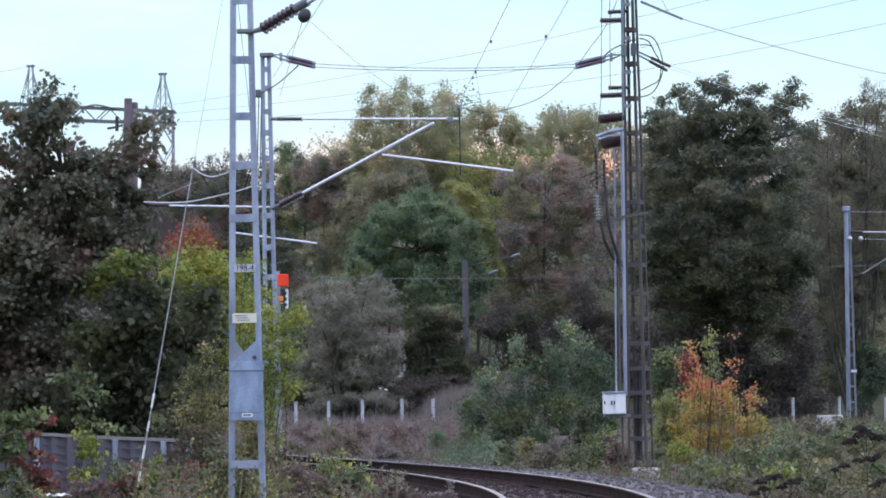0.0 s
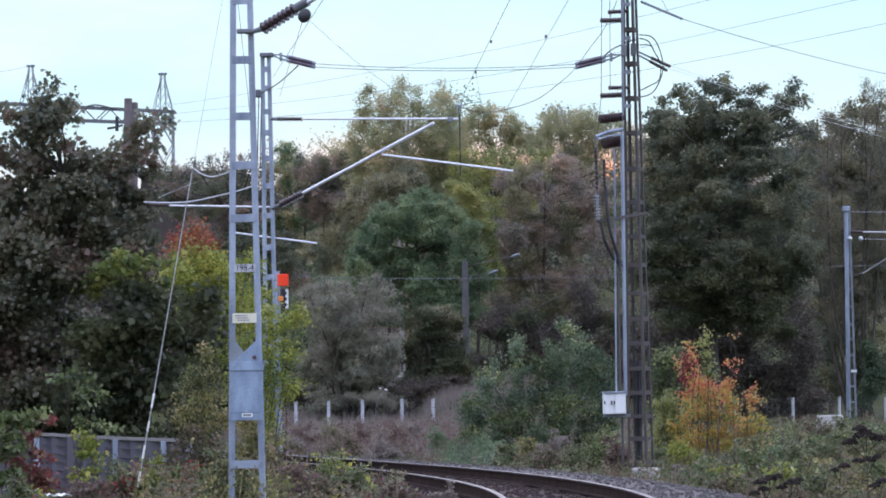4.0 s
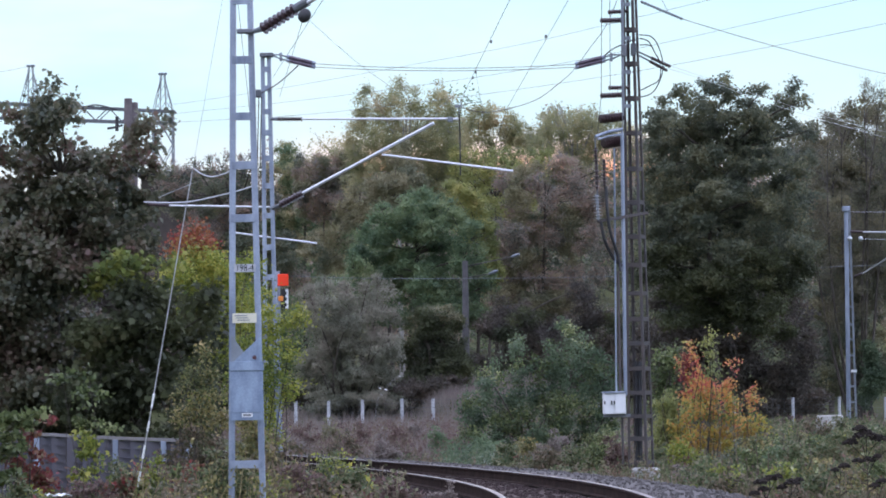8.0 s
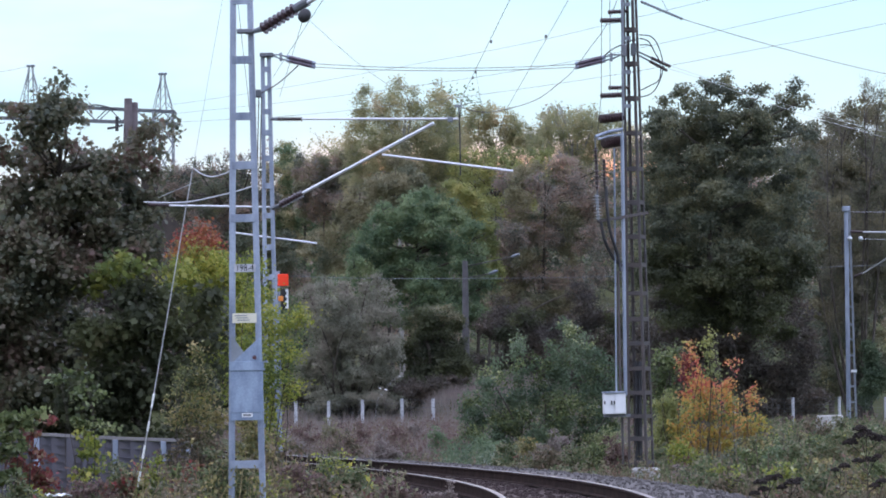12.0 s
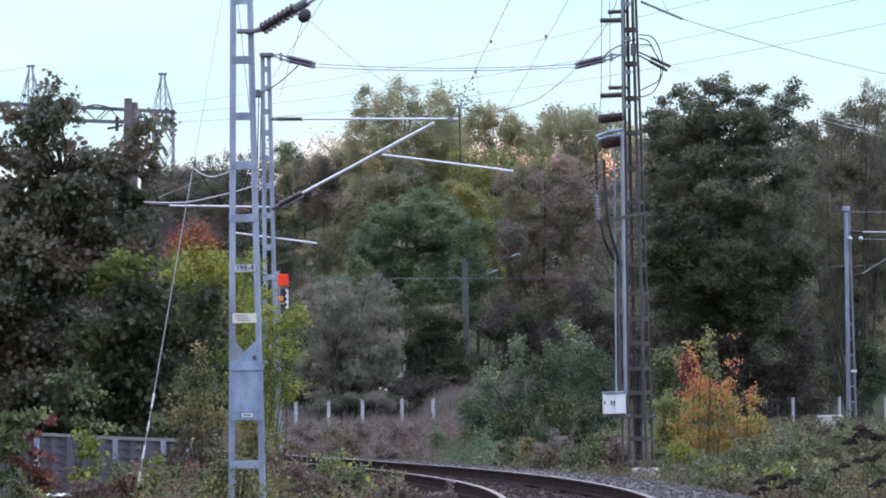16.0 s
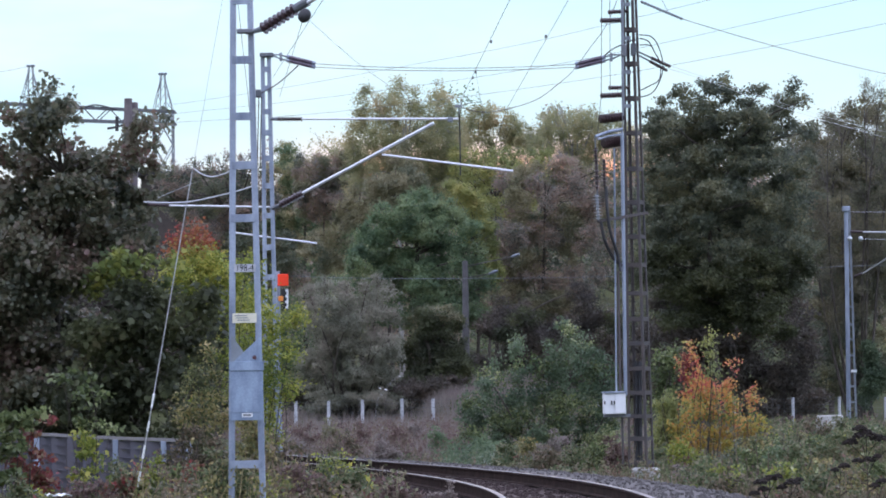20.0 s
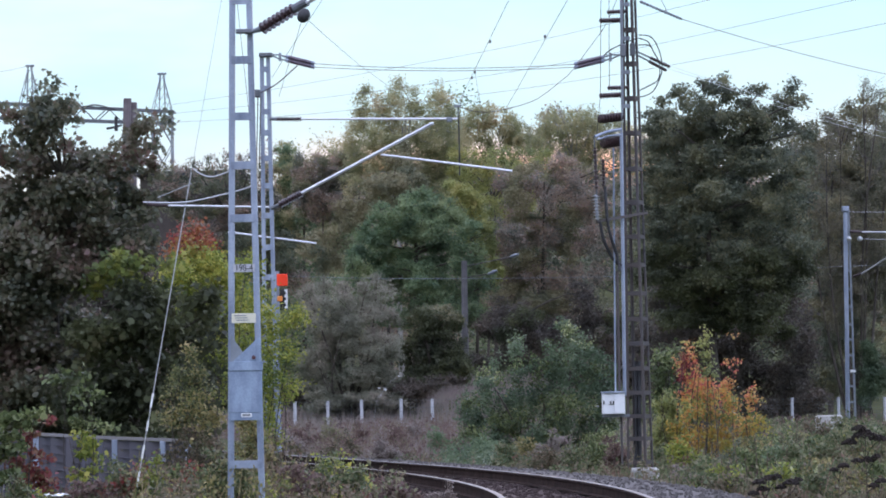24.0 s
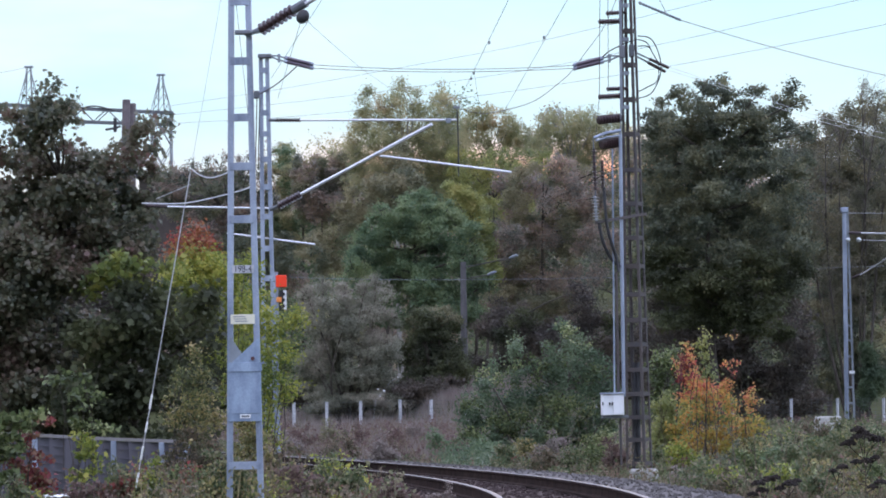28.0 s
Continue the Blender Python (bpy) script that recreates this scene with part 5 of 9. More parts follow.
def litter():
    """Crumpled pale sheet among the weeds, and a pale twig before the willow."""
    rng = np.random.default_rng(3)
    n = 9
    c = Vector((-5.482, 44.000, 0.387))
    verts = [c + Vector(((i / (n - 1) - 0.5) * 0.34 + rng.normal() * 0.01, (j / 3 - 0.5) * 0.25, 0.018 * math.sin(i * 1.1 + j) + rng.normal() * 0.006)) for j in range(4) for i in range(n)]
    faces = [(j * n + i, j * n + i + 1, (j + 1) * n + i + 1, (j + 1) * n + i) for j in range(3) for i in range(n - 1)]
    me = mesh_data("litter_sheet", verts, faces, M["white"])
    ob = place("litter_sheet", me, None, c)
    ob.modifiers.new("thickness", "SOLIDIFY").thickness = 0.012
    tagged(ob, "crumpled white plastic sheet lying in the weeds", "litter")
    tw = thing("bare_twig", (-2.268, 100.000, 1.316), "pale bare twig with a few white leaves", "twig")
    bm = bmesh.new()
    add_tube(bm, [(-2.268, 100.000, 1.316), (-2.187, 100.000, 1.895), (-1.946, 100.000, 2.199), (-1.723, 100.000, 2.486), (-1.448, 100.000, 2.663)], [0.004, 0.004, 0.003, 0.003, 0.002], 5)
    part("stem", bm, M["post"], tw)
    for spot, sx in (((-1.907, 99.900, 2.216), 0.10), ((-2.106, 99.900, 2.273), 0.07), ((-1.465, 99.900, 2.644), 0.06), ((-2.037, 99.900, 2.037), 0.045)):
        bm = bmesh.new()
        add_box(bm, spot, (sx, 0.02, sx * 0.45), pose(0, 0, 0, 0, 20, 10), 0.01)
        part("leaf", bm, M["white"], tw)


litter()
def twig_tree(name, label, x, y, top, half, seed):
    """A nearly bare tree: forked stems, branches and fans of fine twigs with a few leaves left."""
    rng = np.random.default_rng(seed)
    z0 = ground_z(x, y)
    ob = thing(name, (x, y, z0), label, "tree")
    twig_ends = []
    for k in range(6):
        bm = bmesh.new()
        f = (k + 0.5) / 6 * 2 - 1
        tip = (x + f * half * 0.8, y + rng.uniform(-1.2, 1.2), top - abs(f - 0.35) * 2.6 - rng.uniform(0, 0.5))
        stem = limb(bm, rng, (x + f * 0.5, y + rng.normal() * 0.3, z0 - 0.1), tip, 0.075, 0.012, 6, 0.05, 8)
        part("trunk", bm, M["bark"], ob)
        bm = bmesh.new()
        for _ in range(34):
            u = rng.uniform(0.28, 0.98)
            i = min(7, int(u * 8))
            p = np.array(stem[i].lerp(stem[i + 1], u * 8 - i))
            d = unit(np.array([rng.normal() * 0.75, rng.normal() * 0.6, 1.15]))
            ln = rng.uniform(0.8, 1.9) * (1.15 - 0.6 * u)
            b = limb(bm, rng, p, p + d * ln, 0.016, 0.005, 3, 0.1, 3)
            for _ in range(9):
                q = np.array(b[rng.integers(0, 3)].lerp(b[3], rng.random()))
                e = q + unit(d + rng.normal(size=3) * 0.55) * rng.uniform(0.3, 0.8)
                limb(bm, rng, q, e, 0.006, 0.003, 3, 0.08, 2)
                twig_ends.append((*((q + e) / 2), 0.22, 0.22))
        part("branch", bm, M["bark_pale"], ob)["kind"] = "stuff"
    low = [l for l in twig_ends if rng.random() < 0.30 + 0.5 * (l[2] < top - 4.5)]
    v, n = leaf_cloud(rng, low, 40000, 0.06, 0.14, "small")
    crown = place("crown", polys("crown", v, n, LEAF["bare"]), ob)
    return ob, [crown]


# left: dark maple over the fence
maple_left = tree("maple_tree", "dark green maple with reddening leaves behind the sheet fence", -7.77, 64.0,
    [(-0.72, 0.40, 4.64, 0.99, 0.70), (0.65, -0.30, 4.70, 0.81, 0.64), (-1.72, 0.00, 4.53, 0.81, 0.93), (1.52, 0.30, 4.72, 0.52, 0.58), (-1.19, 0.30, 3.59, 1.05, 0.81), (-0.16, 0.50, 3.23, 1.16, 0.81), (-0.80, 0.80, 2.19, 1.28, 0.93), (-1.97, 0.00, 2.67, 0.93, 1.16), (-1.22, 0.40, 1.26, 1.16, 0.47), (0.83, 1.00, 2.16, 0.93, 0.81), (-0.01, -0.60, 4.47, 0.70, 0.58), (-1.1, 0.0, 6.27, 0.4, 0.32), (-0.54, 0.0, 6.08, 0.47, 0.33), (0.04, 0.0, 6.07, 0.47, 0.33), (0.57, 0.0, 6.12, 0.4, 0.28), (1.04, 0.0, 6.17, 0.37, 0.26), (-1.0, 0.0, 6.71, 0.3, 0.24), (-0.48, 0.0, 6.61, 0.35, 0.28), (-0.01, 0.0, 6.62, 0.33, 0.26), (0.4, 0.0, 6.71, 0.28, 0.2), (0.81, 0.0, 6.59, 0.28, 0.2), (0.29, 0.0, 6.97, 0.17, 0.14), (0.58, 0.0, 6.85, 0.15, 0.12), (-1.07, 0.0, 5.68, 0.42, 0.34), (-0.49, 0.0, 5.53, 0.47, 0.37), (0.1, 0.0, 5.49, 0.47, 0.37), (0.65, 0.0, 5.56, 0.42, 0.34), (1.14, 0.0, 5.67, 0.35, 0.28), (1.5, 0.0, 5.99, 0.28, 0.25), (1.7, 0.0, 5.58, 0.23, 0.21), (1.29, 0.0, 5.23, 0.35, 0.31), (-1.01, 0.0, 5.1, 0.47, 0.37)] +
    [(-0.87, 0.0, 7.53, 0.15, 0.14, 1), (-0.78, 0.0, 7.81, 0.13, 0.12, 1), (-0.57, 0.0, 7.87, 0.16, 0.15, 1), (-0.31, 0.0, 7.92, 0.17, 0.16, 1), (-0.05, 0.0, 7.89, 0.16, 0.13, 1), (0.14, 0.0, 7.79, 0.12, 0.09, 1), (-0.66, 0.0, 7.55, 0.23, 0.21, 1), (-0.31, 0.0, 7.59, 0.26, 0.23, 1), (-0.01, 0.0, 7.56, 0.2, 0.18, 1), (-0.74, 0.0, 7.22, 0.23, 0.21, 1), (-0.39, 0.0, 7.19, 0.28, 0.25, 1), (-0.04, 0.0, 7.16, 0.23, 0.21, 1), (-0.9, 0.0, 6.99, 0.21, 0.19, 1), (0.15, 0.0, 6.88, 0.16, 0.13, 1), (0.22, 0.0, 7.59, 0.08, 0.07, 1), (-0.5, 0.0, 8.06, 0.07, 0.06, 1), (-0.19, 0.0, 8.1, 0.07, 0.06, 1), (0.02, 0.0, 8.08, 0.06, 0.05, 1), (-0.33, 0.0, 8.27, 0.05, 0.04, 1), (-0.21, 0.0, 8.48, 0.04, 0.03, 1), (-0.07, 0.0, 8.29, 0.04, 0.03, 1), (0.09, 0.0, 8.36, 0.05, 0.04, 1), (-0.42, 0.0, 8.18, 0.05, 0.04, 1), (0.21, 0.0, 8.26, 0.03, 0.03, 1)] +
    [(1.36, 0.0, 7.02, 0.17, 0.16, 2), (1.53, 0.0, 7.18, 0.16, 0.15, 2), (1.67, 0.0, 7.32, 0.14, 0.13, 2), (1.79, 0.0, 7.46, 0.1, 0.09, 2), (1.89, 0.0, 7.59, 0.08, 0.07, 2), (1.98, 0.0, 7.73, 0.06, 0.05, 2), (2.04, 0.0, 7.43, 0.07, 0.06, 2), (1.96, 0.0, 7.27, 0.08, 0.07, 2), (1.74, 0.0, 7.06, 0.13, 0.12, 2), (1.45, 0.0, 6.81, 0.21, 0.17, 2), (1.1, 0.0, 6.77, 0.17, 0.14, 2), (1.24, 0.0, 6.58, 0.23, 0.19, 2), (1.63, 0.0, 6.69, 0.21, 0.17, 2), (0.94, 0.0, 6.51, 0.19, 0.15, 2)] +
    [(-1.17, 0.0, 7.95, 0.06, 0.05, 3), (-1.28, 0.0, 7.79, 0.09, 0.08, 3), (-1.14, 0.0, 7.72, 0.08, 0.07, 3), (-1.25, 0.0, 7.49, 0.14, 0.13, 3), (-1.32, 0.0, 7.15, 0.19, 0.17, 3), (-1.11, 0.0, 6.99, 0.14, 0.13, 3), (-1.28, 0.0, 6.83, 0.19, 0.17, 3)],
    52000, 0.11, "maple_body", 11, trunk=0.09, clump=0.17, shape='maple', twigs=2, flat=0.7)
for shoot in maple_left[1][1:]:
    shoot.data.materials[0] = LEAF["maple_dark"]
# lower body has shade painted in by darker leaves; top sprays keep green
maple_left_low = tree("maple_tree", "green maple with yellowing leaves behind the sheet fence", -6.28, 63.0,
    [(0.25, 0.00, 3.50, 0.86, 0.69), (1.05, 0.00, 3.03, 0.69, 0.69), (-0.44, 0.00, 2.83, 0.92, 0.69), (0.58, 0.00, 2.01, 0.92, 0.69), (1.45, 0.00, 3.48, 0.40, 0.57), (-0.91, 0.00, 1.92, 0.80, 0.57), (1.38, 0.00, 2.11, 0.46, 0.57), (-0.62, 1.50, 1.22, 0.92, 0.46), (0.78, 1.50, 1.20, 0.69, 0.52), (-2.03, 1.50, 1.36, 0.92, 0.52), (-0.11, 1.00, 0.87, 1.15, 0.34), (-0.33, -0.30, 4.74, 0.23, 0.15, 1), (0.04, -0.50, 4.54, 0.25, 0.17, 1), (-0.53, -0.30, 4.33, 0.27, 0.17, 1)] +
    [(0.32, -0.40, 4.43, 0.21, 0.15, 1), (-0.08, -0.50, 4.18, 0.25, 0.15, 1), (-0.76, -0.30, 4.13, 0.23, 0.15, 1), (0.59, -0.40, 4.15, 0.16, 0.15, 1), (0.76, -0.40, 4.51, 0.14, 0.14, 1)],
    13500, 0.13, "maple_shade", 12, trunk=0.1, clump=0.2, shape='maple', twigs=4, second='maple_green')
# yellow and red shrubs behind the masts
shrub_red = tree("maple_tree", "small maple turning red and orange at the top", -6.77, 85.0,
    [(-0.09, 0.00, 6.55, 0.15, 0.12), (0.03, 0.00, 6.33, 0.22, 0.17), (-0.31, 0.00, 6.18, 0.22, 0.15), (0.21, 0.00, 6.11, 0.19, 0.15), (-0.60, 0.00, 5.97, 0.19, 0.14), (-0.16, 0.00, 6.06, 0.19, 0.14), (-0.53, 0.00, 6.37, 0.12, 0.11), (0.05, 0.00, 5.90, 0.25, 0.15, 1), (0.30, 0.00, 5.74, 0.22, 0.17, 1), (-0.26, 0.00, 5.81, 0.22, 0.14, 1), (-0.44, 0.00, 5.69, 0.19, 0.14, 1), (0.58, 0.00, 5.95, 0.14, 0.14, 1)],
    1700, 0.075, "red", 13, trunk=0.05, clump=0.28, shape='palm', second='amber')
shrub_yellow = tree("maple_tree", "yellow-green autumn maple behind the masts", -6.23, 84.0,
    [(-0.10, 0.00, 5.60, 0.37, 0.24), (-0.84, 0.00, 5.36, 0.43, 0.27), (-0.38, 0.00, 5.23, 0.52, 0.31), (-1.18, 0.00, 5.09, 0.34, 0.27), (-0.63, 0.00, 4.78, 0.67, 0.43), (0.23, 0.00, 5.38, 0.40, 0.40), (0.38, 0.00, 4.76, 0.52, 0.52), (-0.73, 0.00, 4.02, 0.92, 0.69), (0.33, 0.00, 3.85, 0.92, 0.92), (0.01, 0.00, 2.63, 0.92, 0.84)],
    17000, 0.085, "yellow_green", 14, trunk=0.09, clump=0.26, shape='oval')
sapling_yellow = tree("sapling_tree", "yellow-green broadleaf sapling beside the signal", -3.13, 54.0,
    [(-0.26, 0.00, 3.97, 0.22, 0.37), (-0.12, 0.00, 3.33, 0.29, 0.44), (0.10, 0.00, 2.88, 0.35, 0.44), (0.31, 0.00, 2.39, 0.35, 0.39), (0.01, 0.00, 1.90, 0.44, 0.39), (0.59, 0.00, 3.12, 0.20, 0.16), (-0.15, 0.00, 1.42, 0.30, 0.24), (0.06, 0.00, 1.12, 0.30, 0.24), (0.40, 0.00, 1.90, 0.25, 0.18), (-0.28, 0.00, 2.40, 0.29, 0.49)],
    8000, 0.055, "yellow_green", 15, trunk=0.012, clump=0.14, shape='oval', stems=5, flat=0.8)
# middle distance
willow = tree("willow_bush", "grey-green feathery willow bush", -3.49, 114.0,
    [(1.07, 0.00, 6.31, 0.27, 0.31), (1.48, 0.00, 5.93, 0.27, 0.33), (0.69, 0.00, 6.02, 0.33, 0.31), (-0.10, 0.00, 6.03, 0.37, 0.33), (-0.80, 0.00, 6.17, 0.37, 0.37), (-1.49, 0.00, 5.73, 0.37, 0.54), (1.71, 0.00, 5.09, 0.29, 0.41), (1.14, 0.00, 5.33, 0.70, 0.75), (0.47, 0.00, 5.03, 0.83, 0.75), (-0.47, 0.00, 5.04, 0.91, 0.83), (-1.15, 0.00, 5.06, 0.66, 0.83), (0.45, 0.00, 3.79, 1.29, 0.83), (-0.90, 0.00, 3.85, 0.95, 0.83), (1.48, 0.00, 3.77, 0.50, 0.75)] +
    [(-0.40, 0.00, 2.66, 1.45, 0.70), (0.84, 0.00, 2.54, 0.95, 0.62), (-1.53, 0.00, 2.99, 0.70, 0.83), (-0.20, 0.00, 1.89, 1.66, 0.31), (1.25, 0.00, 2.03, 0.83, 0.41)],
    102000, 0.063, "willow", 16, trunk=0.06, clump=0.132, stems=6, twigs=8, flat=0.9, broken=True, shape='small')
# body takes the shade-tinted leaf colour, top boughs a paler olive
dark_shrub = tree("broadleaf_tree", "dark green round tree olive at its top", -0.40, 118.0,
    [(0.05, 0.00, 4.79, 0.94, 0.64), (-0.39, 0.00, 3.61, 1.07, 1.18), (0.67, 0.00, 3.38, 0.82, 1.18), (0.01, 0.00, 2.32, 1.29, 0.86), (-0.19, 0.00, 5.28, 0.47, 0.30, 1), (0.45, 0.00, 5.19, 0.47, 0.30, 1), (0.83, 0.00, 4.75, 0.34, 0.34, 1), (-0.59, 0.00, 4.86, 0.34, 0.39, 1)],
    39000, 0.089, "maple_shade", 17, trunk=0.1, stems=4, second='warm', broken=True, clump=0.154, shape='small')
lime_tree = tree("birch_tree", "yellow-green tree beside the round maple", 1.38, 135.0,
    [(-0.99, 0.00, 11.28, 0.29, 0.29), (-0.40, 0.00, 10.93, 0.44, 0.37), (0.03, 0.00, 10.43, 0.44, 0.44), (0.31, 0.00, 9.58, 0.49, 0.59), (0.54, 0.00, 8.55, 0.44, 0.69), (0.77, 0.00, 7.56, 0.44, 0.64), (-0.04, 0.00, 9.29, 0.39, 0.74)],
    16500, 0.089, "lime", 72, trunk=0.09, clump=0.154, broken=True, shape='small')
warm_tree = tree("rowan_tree", "warm brown autumn tree behind the round maple", -2.26, 140.0,
    [(0.55, 0.00, 13.47, 0.36, 0.36), (0.28, 0.00, 12.91, 0.61, 0.43), (0.84, 0.00, 12.50, 0.51, 0.43), (0.12, 0.00, 12.10, 0.92, 0.56), (-0.10, 0.00, 11.39, 1.12, 0.71), (0.87, 0.00, 11.37, 0.92, 0.66), (-1.39, 0.00, 10.69, 1.02, 1.02), (-2.68, 0.00, 9.18, 1.27, 1.27)],
    30000, 0.089, "warm", 40, trunk=0.12, clump=0.165, broken=True, shape='small')
round_maple = tree("maple_tree", "round deep green maple at the edge of the wood", -1.17, 132.0,
    [(0.20, 0.00, 10.72, 0.43, 0.34), (-0.29, 0.00, 10.42, 0.48, 0.38), (0.82, 0.00, 10.55, 0.43, 0.38), (-0.82, 0.00, 10.04, 0.58, 0.43), (1.34, 0.00, 10.15, 0.53, 0.43), (-1.26, 0.00, 9.62, 0.58, 0.48), (0.26, 0.00, 9.93, 0.96, 0.58), (-2.59, 0.00, 7.76, 0.38, 0.48), (-2.08, 0.00, 9.44, 0.34, 0.38), (-1.40, 0.00, 10.10, 0.34, 0.29), (3.16, 0.00, 6.94, 0.38, 0.53), (1.77, 0.00, 9.57, 0.62, 0.53), (-1.92, 0.00, 8.95, 0.53, 0.53), (-0.84, 0.00, 9.06, 1.10, 0.67)] +
    [(0.85, 0.00, 9.15, 1.10, 0.67), (2.33, 0.00, 8.88, 0.62, 0.62), (-2.30, 0.00, 8.19, 0.62, 0.58), (-1.10, 0.00, 7.98, 1.10, 0.77), (0.47, 0.00, 8.00, 1.34, 0.82), (2.07, 0.00, 7.88, 0.86, 0.82), (-2.50, 0.00, 7.23, 0.82, 0.72), (-0.87, 0.00, 6.89, 1.44, 0.86), (1.05, 0.00, 6.74, 1.44, 0.91), (2.61, 0.00, 6.95, 0.58, 0.82), (-1.85, 0.00, 5.95, 1.20, 0.86), (0.07, 0.00, 5.55, 1.58, 0.96), (1.75, 0.00, 5.53, 1.20, 0.96)],
    108000, 0.096, "mid_green", 18, trunk=0.22, clump=0.17, second='lime', broken=True, shape='small')
green_bush = tree("alder_bush", "green bush with pale-backed leaves beside the track", 2.22, 76.0,
    plumes(19, [(-0.44, 3.33, 1.02, 0.18), (-0.11, 2.83, 0.74, 0.28), (0.28, 3.18, 0.73, 0.25), (0.74, 3.67, 0.72, 0.3), (1.15, 3.47, 0.72, 0.28), (1.55, 3.02, 0.71, 0.25), (1.85, 2.56, 0.7, 0.18), (-0.94, 2.68, 0.75, 0.3), (-1.36, 2.48, 0.89, 0.3), (-1.67, 2.0, 0.9, 0.21), (-0.61, 1.85, 0.61, 0.44), (0.43, 1.83, 0.59, 0.47), (1.32, 1.81, 0.57, 0.41)]),
    27000, 0.07, "bush_green", 19, trunk=0.035, clump=0.13, stems=8, twigs=3, second='weed_pale', split=3)
sapling_orange = tree("maple_sapling", "young maple with coral and orange leaves beside the mast", 5.19, 62.0,
    [(-0.29, 0.00, 2.66, 0.07, 0.11), (-0.25, 0.00, 2.44, 0.10, 0.11), (-0.42, 0.00, 2.28, 0.09, 0.11), (-0.14, 0.00, 2.21, 0.10, 0.11), (-0.30, 0.00, 2.03, 0.16, 0.12), (-0.03, 0.00, 1.96, 0.12, 0.11), (-0.37, 0.00, 1.81, 0.15, 0.11), (0.49, 0.00, 2.27, 0.07, 0.09), (0.53, 0.00, 2.06, 0.10, 0.10), (0.42, 0.00, 1.88, 0.11, 0.10), (-0.11, 0.00, 1.74, 0.17, 0.10), (-0.51, 0.00, 2.39, 0.06, 0.09), (0.23, 0.00, 1.82, 0.11, 0.10), (-0.27, 0.00, 1.47, 0.16, 0.11)] +
    [(0.48, 0.00, 1.50, 0.15, 0.11), (0.07, 0.00, 1.39, 0.16, 0.11), (0.56, 0.00, 1.20, 0.11, 0.10)],
    2100, 0.062, "orange", 20, trunk=0.010, clump=0.10, shape='oval', stems=4, twigs=3)
sapling_gold = tree("maple_sapling", "golden-orange maple shrub greening at its base", 5.27, 61.0,
    [(-0.22, 0.00, 2.02, 0.08, 0.10), (-0.36, 0.00, 1.82, 0.10, 0.10), (-0.02, 0.00, 1.88, 0.10, 0.10), (0.17, 0.00, 1.70, 0.10, 0.10), (-0.38, 0.00, 1.58, 0.21, 0.13), (-0.01, 0.00, 1.62, 0.19, 0.13), (0.26, 0.00, 1.54, 0.19, 0.13), (-0.48, 0.00, 1.32, 0.23, 0.13), (-0.11, 0.00, 1.32, 0.26, 0.14), (0.27, 0.00, 1.28, 0.21, 0.13), (0.52, 0.00, 1.14, 0.16, 0.13), (0.76, 0.00, 1.30, 0.13, 0.16), (-0.69, 0.00, 1.03, 0.22, 0.14, 1), (-0.28, 0.00, 1.00, 0.27, 0.16, 1)] +
    [(0.16, 0.00, 0.96, 0.27, 0.16, 1), (0.60, 0.00, 0.99, 0.20, 0.14, 1), (0.88, 0.00, 1.11, 0.13, 0.16, 1), (-0.60, 0.00, 0.74, 0.27, 0.14, 1), (-0.13, 0.00, 0.69, 0.29, 0.16, 1), (0.39, 0.00, 0.68, 0.29, 0.14, 1)],
    5000, 0.062, "gold", 21, trunk=0.006, clump=0.11, shape='oval', stems=4, twigs=3, second='amber')
sapling_tip = tree("birch_sapling", "slender yellow-green sapling rising from the orange shrub", 5.20, 60.5,
    [(-0.06, 0.0, 3.0, 0.033, 0.04), (-0.03, 0.0, 2.87, 0.055, 0.066), (-0.11, 0.0, 2.74, 0.066, 0.079), (0.01, 0.0, 2.67, 0.066, 0.079), (-0.07, 0.0, 2.52, 0.077, 0.092), (0.02, 0.0, 2.36, 0.077, 0.092), (-0.05, 0.0, 2.2, 0.088, 0.106), (0.03, 0.0, 2.05, 0.077, 0.092)],
    430, 0.06, "lime", 22, trunk=0.012, clump=0.11, stems=3, twigs=3)
sapling_crimson = tree("maple_sapling", "small dark crimson sapling beside the orange one", 4.75, 61.6,
    [(-0.06, 0.0, 2.59, 0.067, 0.081), (0.02, 0.0, 2.48, 0.078, 0.094), (-0.13, 0.0, 2.39, 0.067, 0.081), (-0.03, 0.0, 2.28, 0.09, 0.108), (0.07, 0.0, 2.32, 0.078, 0.094), (-0.09, 0.0, 2.12, 0.09, 0.108), (0.02, 0.0, 2.05, 0.09, 0.108), (0.11, 0.0, 2.14, 0.067, 0.081)],
    260, 0.055, "crimson", 93, trunk=0.010, clump=0.08, stems=3, twigs=3)
sapling_rose = tree("maple_sapling", "thin rose-tinted sapling at the edge of the golden shrub", 5.61, 60.2,
    [(-0.02, 0.0, 2.88, 0.033, 0.039), (-0.06, 0.0, 2.72, 0.044, 0.053), (0.04, 0.0, 2.57, 0.055, 0.066), (-0.04, 0.0, 2.44, 0.066, 0.079), (0.06, 0.0, 2.35, 0.055, 0.066), (-0.01, 0.0, 2.19, 0.077, 0.092), (0.31, 0.0, 1.8, 0.066, 0.079), (0.42, 0.0, 1.69, 0.077, 0.092), (0.22, 0.0, 1.65, 0.088, 0.105), (0.49, 0.0, 1.55, 0.066, 0.079), (0.35, 0.0, 1.49, 0.098, 0.118)],
    300, 0.055, "orange", 94, trunk=0.006, clump=0.08, stems=4, twigs=3, second='crimson')
